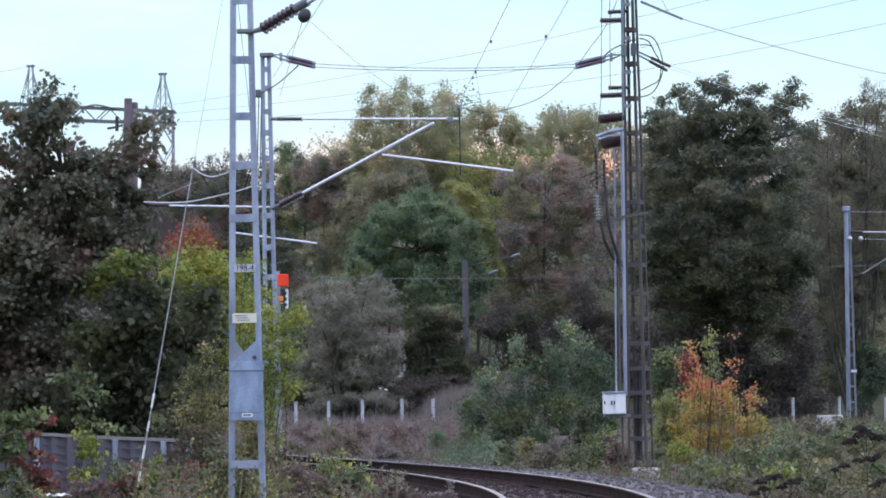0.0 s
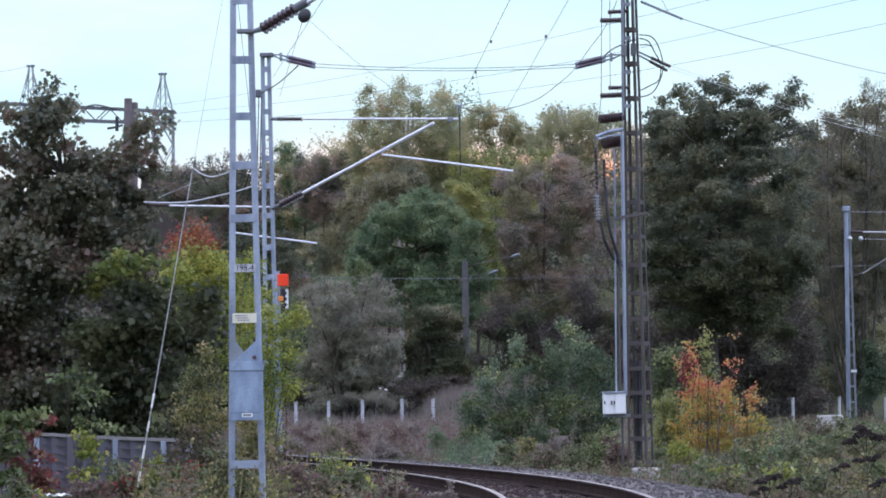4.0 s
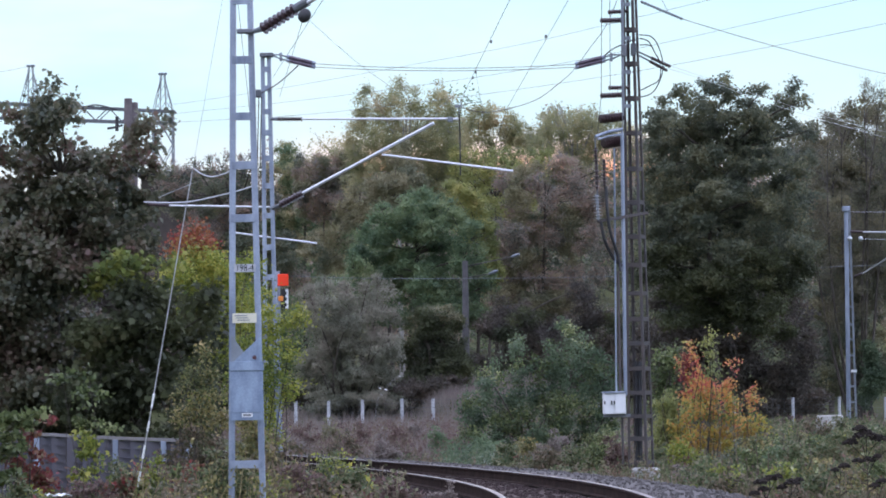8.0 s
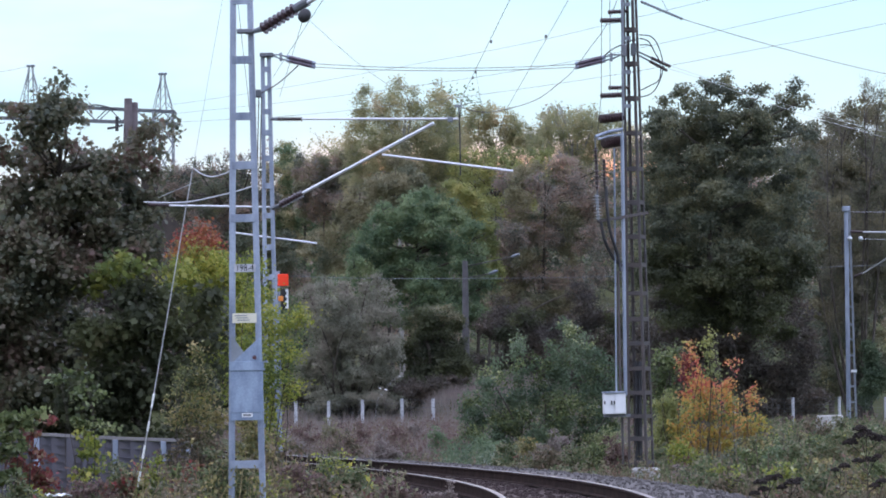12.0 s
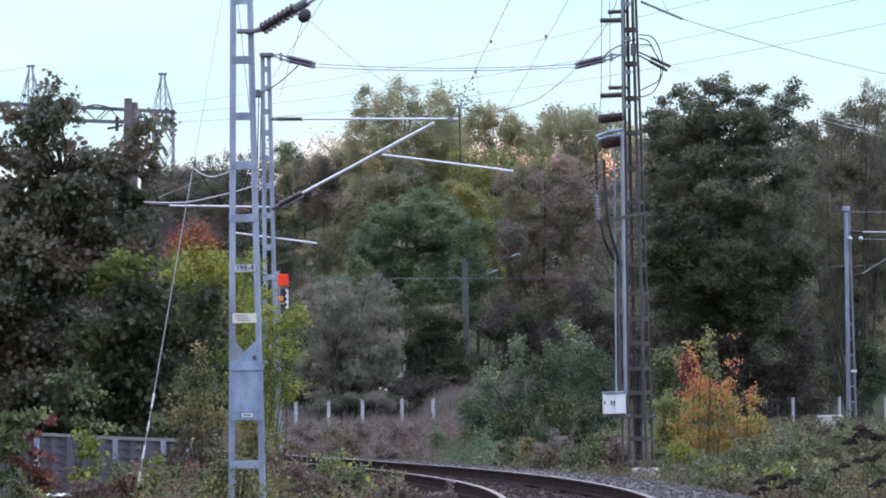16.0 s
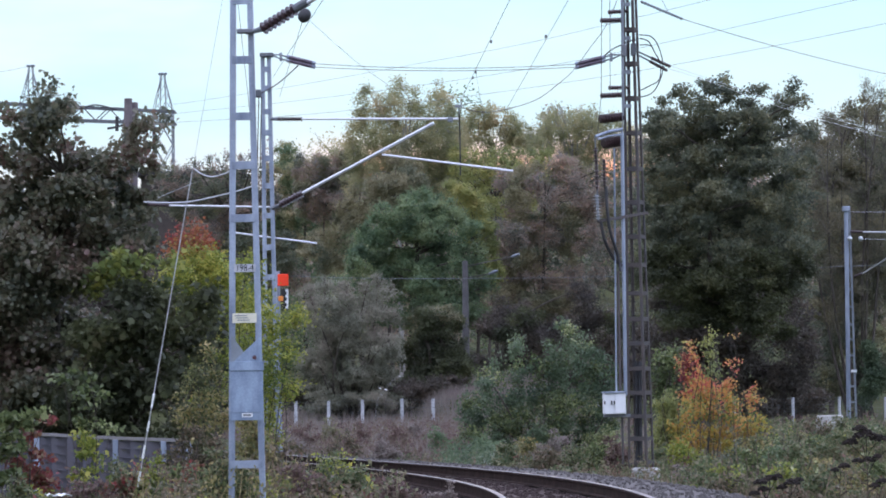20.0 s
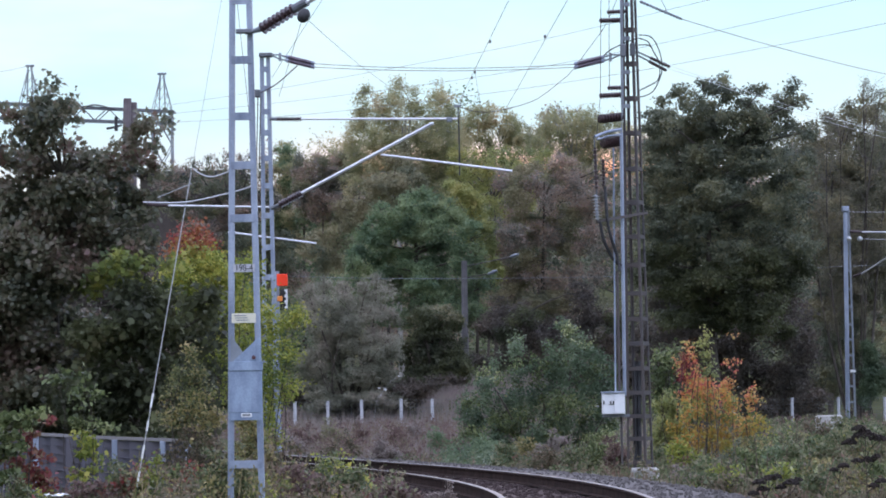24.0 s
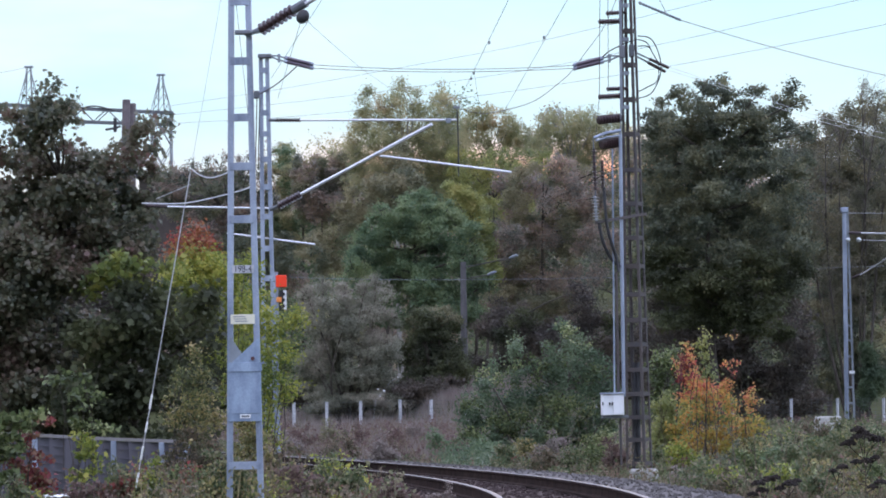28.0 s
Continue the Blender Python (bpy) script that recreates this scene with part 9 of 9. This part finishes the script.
fence_weed = tree("elder_shrub", "sparse pale green sapling with yellowing leaves before the sheet fence", -5.64, 48.5,
    [(0.29, 0.00, 2.27, 0.04, 0.05), (0.09, 0.00, 2.13, 0.06, 0.06), (-0.13, 0.00, 2.15, 0.09, 0.05), (-0.37, 0.00, 2.10, 0.11, 0.07), (0.09, 0.00, 1.90, 0.08, 0.08), (-0.07, 0.00, 1.80, 0.09, 0.07), (0.18, 0.00, 1.80, 0.09, 0.06), (0.02, 0.00, 1.60, 0.12, 0.11), (-0.09, 0.00, 1.42, 0.11, 0.07), (0.15, 0.00, 1.36, 0.12, 0.07), (0.37, 0.00, 1.30, 0.11, 0.05), (0.01, 0.00, 1.18, 0.12, 0.08, 1), (0.08, 0.00, 1.08, 0.09, 0.08, 1), (-0.02, 0.00, 0.94, 0.11, 0.08, 1)] +
    [(0.19, 0.00, 0.83, 0.09, 0.07, 1), (0.01, 0.00, 0.60, 0.16, 0.11, 1), (0.27, 0.00, 0.62, 0.11, 0.09, 1), (0.41, 0.00, 0.42, 0.14, 0.11, 1), (0.01, 0.00, 0.36, 0.18, 0.11, 1)],
    800, 0.07, "weed_pale", 43, trunk=0.007, clump=0.1, shape='palm', stems=3, second='yellow_green')
willowherb = tree("willowherb_clump", "tall tan and yellow-green willowherb beside the mast", -3.55, 44.5,
    [(0.11, 0.00, 2.32, 0.08, 0.13), (-0.07, 0.00, 2.08, 0.10, 0.15), (0.14, 0.00, 2.02, 0.13, 0.15), (-0.25, 0.00, 1.85, 0.10, 0.15), (0.00, 0.00, 1.72, 0.16, 0.16), (0.25, 0.00, 1.76, 0.11, 0.16), (-0.16, 0.00, 1.48, 0.16, 0.16), (0.12, 0.00, 1.44, 0.16, 0.18), (0.34, 0.00, 1.39, 0.11, 0.16), (-0.36, 0.00, 1.40, 0.10, 0.15), (-0.04, 0.00, 1.16, 0.19, 0.15, 1), (0.24, 0.00, 1.07, 0.18, 0.16, 1), (-0.25, 0.00, 1.04, 0.16, 0.15, 1), (-0.01, 0.00, 0.83, 0.23, 0.16, 1)] +
    [(0.31, 0.00, 0.71, 0.18, 0.19, 1), (-0.27, 0.00, 0.64, 0.19, 0.18, 1), (-0.41, 0.00, 0.80, 0.11, 0.15, 1)],
    4600, 0.05, "herb", 44, trunk=0.007, clump=0.09, stems=9, flat=1.0, second='weed')
mast_weed = tree("goldenrod_clump", "golden-green goldenrod weeds between the mast legs", -2.91, 46.0,
    [(-0.09, 0.00, 1.36, 0.13, 0.10), (0.10, 0.00, 1.32, 0.12, 0.10), (-0.04, 0.00, 1.16, 0.15, 0.12), (0.13, 0.00, 1.11, 0.12, 0.12), (0.01, 0.00, 0.92, 0.17, 0.12), (0.24, 0.00, 0.92, 0.13, 0.13), (-0.17, 0.00, 1.01, 0.10, 0.12)],
    1500, 0.05, "herb", 74, trunk=0.006, clump=0.08, stems=6, flat=1.0)
track_sapling = tree("birch_sapling", "small yellowing sapling beside the track", -1.70, 46.0,
    [(-0.12, 0.00, 0.76, 0.08, 0.08), (0.03, 0.00, 0.70, 0.10, 0.12), (0.15, 0.00, 0.80, 0.07, 0.08), (-0.06, 0.00, 0.49, 0.17, 0.15), (0.11, 0.00, 0.30, 0.22, 0.13), (-0.23, 0.00, 0.24, 0.25, 0.17)],
    1500, 0.05, "yellow_green", 45, trunk=0.008, clump=0.11, stems=4)
verge_weed = tree("mugwort_clump", "dense grey-green mugwort on the verge", 5.96, 50.0,
    [(-0.42, 0.00, 0.73, 0.36, 0.18), (0.12, 0.00, 0.82, 0.40, 0.20), (0.67, 0.00, 0.90, 0.36, 0.20), (-0.25, 0.00, 0.37, 0.45, 0.24), (0.39, 0.00, 0.36, 0.50, 0.25), (1.03, 0.00, 0.62, 0.27, 0.24), (-0.61, 0.00, 0.28, 0.36, 0.22), (0.92, 0.00, 0.17, 0.36, 0.24)],
    6500, 0.055, "weed_green", 46, trunk=0.008, clump=0.1, stems=14, flat=0.9)
verge_weed2 = tree("mugwort_clump", "brownish dry mugwort on the verge", 5.77, 46.0,
    [(-0.36, 0.00, 0.29, 0.30, 0.13), (0.14, 0.00, 0.36, 0.30, 0.15), (0.39, 0.00, 0.19, 0.28, 0.15), (-0.61, 0.00, 0.16, 0.33, 0.12)],
    3000, 0.05, "weed", 47, trunk=0.008, clump=0.09, stems=10, flat=0.9)
plume = tree("grass_plume", "grey purple grass plume at the track side", 0.04, 33.0,
    [(-0.01, 0.00, 0.67, 0.03, 0.07), (0.01, 0.00, 0.56, 0.05, 0.06), (-0.16, 0.00, 0.55, 0.10, 0.05)],
    700, 0.03, "plume", 48, trunk=0.004, clump=0.035, stems=3)
def tansy_stalk(x, y, heads, seed):
    """A dried stalk: a bent stem, rays, and flat seed heads of many small dark buttons; heads are (x, z, radius)."""
    rng = np.random.default_rng(seed)
    z0 = ground_z(x, y)
    ob = thing("tansy_stalk", (x, y, z0), "dark dried flower stalk with flat seed heads", "weed", "dried flower stalks")
    hx, hz = sum(h[0] for h in heads) / len(heads), min(h[1] for h in heads)
    fork = (hx * 0.6 + x * 0.4, y, z0 + (hz - z0) * 0.82)
    bm = bmesh.new()
    limb(bm, rng, (x, y, z0 - 0.05), fork, 0.006, 0.004, 5, 0.03)
    for f in (0.35, 0.5, 0.62, 0.75, 0.86):
        p = np.array([x, y, z0]) * (1 - f) + np.array(fork) * f
        limb(bm, rng, p, p + np.array([rng.uniform(-0.09, 0.09), rng.uniform(-0.05, 0.05), rng.uniform(0.0, 0.06)]), 0.004, 0.012, 4, 0.1, 3)
    stem = part("stem", bm, M["stalk"], ob)
    for hx, hz, r in heads:
        hy = y + rng.uniform(-0.04, 0.04)
        bm = bmesh.new()
        limb(bm, rng, fork, (hx, hy, hz - 0.03), 0.004, 0.003, 4, 0.08, 4)
        for _ in range(int(24 + 620 * r)):
            a, q = rng.uniform(0, 2 * math.pi), r * math.sqrt(rng.random())
            c = (hx + math.cos(a) * q, hy + math.sin(a) * q * 0.8, hz + 0.30 * r - 0.5 * q * q / r - rng.random() * 0.24 * r)
            add_box(bm, c, (0.019, 0.019, 0.015), pose(0, 0, 0, rng.uniform(-30, 30), rng.uniform(-30, 30), rng.uniform(0, 90)))
        for _ in range(5):
            a = rng.uniform(0, 2 * math.pi)
            limb(bm, rng, (hx, hy, hz - 0.04), (hx + math.cos(a) * r * 0.8, hy + math.sin(a) * r * 0.6, hz - 0.005), 0.0025, 0.0015, 3, 0.05, 2)
        part("seed_head", bm, M["seed_head"], ob)
    return ob, [ob]


umbels = [tansy_stalk(x, y, heads, 50 + k) for k, (x, y, heads) in enumerate((
    (4.07, 30.0, [(4.04, 1.19, 0.131), (3.89, 1.12, 0.071), (4.17, 1.15, 0.082), (3.98, 1.25, 0.065)]),
    (4.08, 30.3, [(4.11, 0.94, 0.061), (4.00, 0.93, 0.050), (4.19, 0.97, 0.044)]),
    (3.85, 30.5, [(3.89, 0.88, 0.055), (3.80, 0.84, 0.039)]),
    (3.09, 30.0, [(3.11, 0.78, 0.071), (3.01, 0.75, 0.065), (3.18, 0.80, 0.044), (3.05, 0.68, 0.055), (2.96, 0.64, 0.049)]),
    (3.32, 30.1, [(3.33, 0.74, 0.077), (3.24, 0.69, 0.049), (3.40, 0.76, 0.044)]),
    (4.14, 29.8, [(4.17, 0.74, 0.065), (4.09, 0.70, 0.049)]),
))]

wood = []
for i, (wx, wy, wh, ww, mat) in enumerate((
        (-17, 190, 13.0, 10, "mid_green"), (-11, 185, 14.5, 9, "brown"), (-5, 192, 16, 10, "birch"), (1, 186, 16, 9, "mid_green"), (6, 184, 15.4, 9, "brown"),
        (11, 180, 14.0, 9, "deep_green"), (16, 178, 14.0, 10, "deep_green"), (22, 175, 15.6, 10, "brown"), (27, 172, 17.5, 10, "birch"), (-24, 188, 10.0, 10, "deep_green"),
        (-2, 168, 10, 9, "brown"), (5, 165, 10, 9, "deep_green"), (12, 158, 11, 9, "deep_green"), (19, 155, 11, 9, "deep_green"), (-9, 166, 9.5, 9, "mid_green"), (-15, 160, 8.5, 9, "brown"))):
    wz = ground_z(wx, wy)
    wood.append(tree("broadleaf_tree", "leafy tree deep in the autumn wood", wx, wy, auto_lobes(60 + i, wh, ww, 0.8, 11, wz), 12000, 0.17, mat, 80 + i, shape="small",
                     trunk=0.2, clump=0.45, group="trees of the wood", twigs=3))


def distant_wood():
    """Far woods along the ridge, never seen closely."""
    rng = np.random.default_rng(77)
    ridge = []
    for i in range(46):
        x = -44 + 2.1 * i + rng.uniform(-0.8, 0.8)
        y = 252 + rng.uniform(-14, 14)
        top = 1.46 + y * (0.0795 if x > -14 else 0.069) + rng.uniform(-1.2, 0.5)
        for f in (0.0, 3.0, 6.0):
            ridge.append((x + rng.normal() * 0.6, y, top - 1.8 - f, 2.4, 2.0))
    v, k = leaf_cloud(rng, ridge, 70000, 0.32, 0.6, "small")
    tagged(new("distant_wood", polys("distant_wood", v, k, LEAF["brown"])), "dark mixed woods along the far ridge", "woods", kind="stuff")


distant_wood()


# ---- weeds and grass ----
def weed_patch(name, label, xr, yr, count, h, mat, seed, leaf=0.07, leaves=16, lean=0.18, clear=3.0):
    """Leafy weeds on thin stalks over a stretch of ground."""
    rng = np.random.default_rng(seed)
    quads = []
    stalks = []
    for _ in range(count):
        x, y = rng.uniform(*xr), rng.uniform(*yr)
        if abs(x - track_x(y)) < clear * math.hypot(1, track_slope(y)):
            continue
        z = ground_z(x, y)
        patchy = noise.noise((x * 0.9 + seed, y * 0.45, seed))
        if patchy < -0.12:
            continue
        hh = h * rng.uniform(0.4, 1.1) * (1 + 0.9 * patchy)
        tip = np.array([rng.normal() * lean * hh, rng.normal() * lean * hh, hh])
        b = np.array([x, y, z - 0.03])
        w = np.array([0.006 + 0.004 * hh, 0, 0])
        stalks += [b - w, b + w, b + tip + w * 0.3, b + tip - w * 0.3]
        f = rng.uniform(0.15, 1.0, leaves) ** 0.8
        c = b + tip * f[:, None] + rng.normal(size=(leaves, 3)) * (0.10 * hh + 0.02) * np.array([1, 1, 0.4])
        t = unit(rng.normal(size=(leaves, 3)) + np.array([0, 0, 0.1]))
        nrm = unit(0.7 * UP + 0.8 * rng.normal(size=(leaves, 3)))
        s = unit(np.cross(nrm, t))
        sz = leaf * rng.uniform(0.5, 1.4, (leaves, 1))
        quads.append(np.stack([c - t * sz * 0.6, c - s * sz * 0.3, c + t * sz * 0.6, c + s * sz * 0.3], 1).reshape(-1, 3))
    v = np.concatenate([np.array(stalks).reshape(-1, 3)] + quads)
    me = polys(name, v, 4, LEAF[mat])
    ob = new(name, me)
    return tagged(ob, label, "weeds", kind="stuff")


def grass_patch(name, label, xr, yr, count, h, mat, seed, width=0.012):
    rng = np.random.default_rng(seed)
    x, y = rng.uniform(*xr, count), rng.uniform(*yr, count)
    ok = np.array([not -2.0 < a - track_x(b) < 2.9 for a, b in zip(x, y)])
    x, y = x[ok], y[ok]
    z = np.array([ground_z(a, b) for a, b in zip(x, y)])
    n = len(x)
    base = np.stack([x, y, z], 1)
    hh = h * rng.uniform(0.5, 1.2, (n, 1))
    tip = base + rng.normal(size=(n, 3)) * np.array([0.25, 0.25, 0]) * hh + UP * hh
    mid = base * 0.5 + tip * 0.5 + UP * hh * 0.12
    w = np.stack([np.cos(x * 91), np.sin(x * 91) * 0.3, 0 * x], 1) * width
    v = np.stack([base - w, base + w, mid + w * 0.8, mid - w * 0.8, mid - w * 0.8, mid + w * 0.8, tip + w * 0.1, tip - w * 0.1], 1).reshape(-1, 3)
    ob = new(name, polys(name, v, 4, LEAF[mat]))
    return tagged(ob, label, "grass", kind="stuff")


weed_patch("weeds", "leafy weeds and seedlings in front of the sheet fence", (-8.5, -2.2), (42.5, 48.5), 300, 0.34, "weed", 1, 0.075, 16)
weed_patch("weeds", "yellow-green leafy weeds in front of the sheet fence", (-8.5, -2.2), (43.5, 48.5), 100, 0.36, "yellow_green", 31, 0.08, 14)
weed_patch("weeds", "pale round-leaved weeds in front of the sheet fence", (-8.5, -2.2), (43.5, 48.5), 120, 0.36, "weed_pale", 32, 0.085, 14)
weed_patch("weeds", "crimson bramble shoots round the mast foot", (-8.5, -1.6), (42.0, 48.5), 130, 0.36, "crimson", 33, 0.07, 14, clear=1.75)
weed_patch("weeds", "yellow-green weeds round the mast foot", (-3.4, -1.0), (40.0, 47.0), 150, 0.5, "yellow_green", 34, 0.065, 14, clear=1.75)
weed_patch("weeds", "reddish weeds in front of the sheet fence", (-8.5, -2.2), (43.5, 48.5), 120, 0.4, "weed_red", 21, 0.06, 18)
weed_patch("weeds", "dry brown and green weeds round the mast foot", (-3.9, -2.3), (40.0, 50.0), 240, 0.75, "weed", 2, 0.065, 20, clear=1.75)
weed_patch("weeds", "tan and olive seeding weeds round the mast foot", (-4.4, -2.0), (41.0, 48.0), 200, 0.7, "herb", 35, 0.06, 18, clear=1.75)
weed_patch("weeds", "low weeds between mast and track", (-2.5, -0.2), (39.0, 50.0), 560, 0.38, "weed", 22, 0.055, 18, clear=1.6)
weed_patch("weeds", "green weeds between mast and track", (-2.5, -0.2), (39.0, 50.0), 260, 0.4, "weed_green", 23, 0.055, 18, clear=1.6)
weed_patch("weeds", "green weeds beside the track", (-2.5, 4.6), (56.0, 76.0), 600, 0.45, "weed_green", 3, 0.07, 18, clear=2.75)
weed_patch("weeds", "dry weeds beside the track", (-2.5, 4.6), (50.0, 76.0), 500, 0.55, "weed", 24, 0.06, 18, clear=2.7)
weed_patch("weeds", "fresh green leafy weeds under the alder bush", (-0.2, 2.2), (66.0, 75.0), 330, 0.6, "bush_green", 36, 0.075, 20, clear=2.6)
weed_patch("weeds", "mixed green weeds on the far verge", (3.4, 10.5), (44.0, 72.0), 800, 0.5, "weed_green", 4, 0.06, 16, clear=2.8)
weed_patch("weeds", "brown and dry weeds on the far verge", (3.4, 10.5), (42.0, 72.0), 700, 0.55, "weed", 14, 0.055, 16, clear=2.8)
weed_patch("weeds", "tall brown seeding stalks on the far verge", (4.3, 10.0), (46.0, 64.0), 170, 0.85, "dry", 41, 0.035, 26, lean=0.12)
weed_patch("weeds", "pale-leaved weeds on the far verge", (4.6, 10.5), (44.0, 66.0), 260, 0.5, "weed_pale", 42, 0.075, 14)
weed_patch("weeds", "yellow-green weeds before the concrete block", (8.5, 14.0), (62.0, 82.0), 260, 0.6, "yellow_green", 43, 0.075, 14)
weed_patch("weeds", "reddish dry weeds beyond the track", (-9.0, 1.0), (74.0, 100.0), 2000, 0.65, "dry", 5, 0.07, 16, clear=2.3)
weed_patch("weeds", "mixed weeds before the wood", (3.0, 20.0), (72.0, 100.0), 1700, 0.42, "weed_green", 6, 0.09, 14)
weed_patch("weeds", "brownish weeds before the wood", (1.0, 20.0), (72.0, 104.0), 1200, 0.42, "dry", 16, 0.08, 14)
weed_patch("weeds", "dry weeds behind the fence", (-22.0, -6.0), (66.0, 100.0), 1200, 0.7, "weed", 7, 0.10, 14)
grass_patch("grass", "straw-coloured grass beyond the track", (-10.0, 6.0), (74.0, 128.0), 22000, 0.5, "straw", 8)
grass_patch("grass", "pale straw grass on the bank behind the fence", (-0.8, 2.6), (110.6, 118.0), 4000, 0.4, "straw", 37)
grass_patch("grass", "green and dry grass along the verge", (-4.0, 12.0), (44.0, 80.0), 13000, 0.32, "weed", 9)
grass_patch("grass", "dry grass round the mast and fence", (-9.0, 0.5), (40.0, 56.0), 4500, 0.36, "weed_green", 10)


# how far the wind leans the maple's top shoots, in degrees over time
GUST = ((0, -1.6), (1, -1.2), (3.5, -1.0), (5.5, -0.4), (7, 0.6), (8, 0.0), (9, -1.8), (9.5, -1.0), (10, 1.6), (11, 0.6), (11.5, 5.2), (12, 7.0), (12.5, 3.4),
        (13.5, 1.5), (14.5, 1.0), (15, -0.4), (16, 0.0), (17, 1.0), (17.5, 2.8), (18, 9.0), (18.6, 15.5), (19, 13.0), (19.5, 4.0), (20, -2.4), (20.5, -2.6),
        (21, -2.8), (21.5, -4.0), (22.5, -1.0), (23.5, 1.2), (24, 0.2), (24.5, -2.8), (25, 1.0), (25.5, 1.2), (26, 1.6), (26.5, -0.4), (27, 0.6), (28, 1.6))


def lean(crown, rows):
    rest = crown.location.copy()
    walk(crown, [(t, pose(*rest, 0, a, 0)) for t, a in rows])


def motions():
    birch = ((0, 1.05), (1.5, 1.05), (2.5, 0.76), (3.5, 0.67), (5.5, 0.38), (8, 0.19), (10, 0), (14, 0), (18.5, -0.06), (20, 0.15), (23.5, 0.19), (25, 0.38), (26, 0.48), (27, 0.67), (28, 0.9))
    lean(birch_tall[1][0], birch)
    body, shoot_a, shoot_b, shoot_c = maple_left[1]
    lean(body, [(t, 0.14 * a) for t, a in GUST])
    lean(shoot_a, GUST)
    lean(shoot_b, [(t, 0.85 * a - 0.5 * math.sin(t * 1.9)) for t, a in GUST])
    lean(shoot_c, [(t, 0.7 * a + 0.6 * math.sin(t * 1.3)) for t, a in GUST])
    lean(maple_left_low[1][1], [(t, 0.55 * a) for t, a in GUST])
    for crowns, share in ((shrub_red[1], 0.22), (shrub_yellow[1], 0.12), (sapling_yellow[1], 0.1), (fence_weed[1], 0.3), (willowherb[1], 0.2),
                          (sapling_orange[1], 0.15), (sapling_tip[1], 0.22), (green_bush[1], 0.08), (round_maple[1], 0.05), (maple_right[1], 0.04)):
        for crown in crowns:
            lean(crown, [(t, share * a) for t, a in GUST])
    lean(maple_left_low[1][0], [(t, 0.10 * a) for t, a in GUST])
    right = ((0, -0.22), (3.5, 0.0), (5.5, 0.25), (8, 0.1), (10, 0.3), (12.5, 0.45), (14.5, 0.2), (16.5, 0.3), (18, 0.1), (20, 0.0), (24, 0.0), (28, 0.0))
    lean(maple_right[1][0], [(t, 0.6 * a) for t, a in right])
    tip = ((0, 0.6), (2, -1.4), (3.5, -1.4), (6, 0.0), (7, -1.0), (8, 0.6), (9, 1.0), (10, -1.0), (12, 0.4), (14.5, 0.6), (16, -0.3), (16.5, 0.6), (18, 0.1), (20, 0.6), (21.5, -0.3), (24, -1.0), (26, -1.5), (28, -1.0))
    lean(sapling_tip[1][0], tip)
    lean(sapling_orange[1][0], [(t, 0.25 * a) for t, a in tip])
    herb = ((0, 1.5), (2, 0.5), (3.5, 1.0), (5.5, 2.0), (8, 0.6), (9, -0.6), (10, 2.0), (11, -1.0), (12, -2.0), (12.5, -1.4), (14.5, -2.2), (15, -2.6), (16, -0.8), (16.5, 1.6), (17, 1.0), (17.5, -0.8),
            (18, 1.0), (19, -1.4), (19.5, 1.6), (20, 2.2), (21.5, 1.0), (23.5, -3.2), (24, -4.0), (24.5, -5.0), (25, -1.5), (25.5, -1.8), (26, -1.0), (26.5, 0.6), (27, 1.5), (27.5, -0.5), (28, -2.0))
    lean(willowherb[1][0], herb)
    lean(fence_weed[1][0], [(t, 0.35 * a) for t, a in herb])
    for stalk, _ in umbels:
        lean(stalk, [(t, 0.2 * a) for t, a in right])


motions()
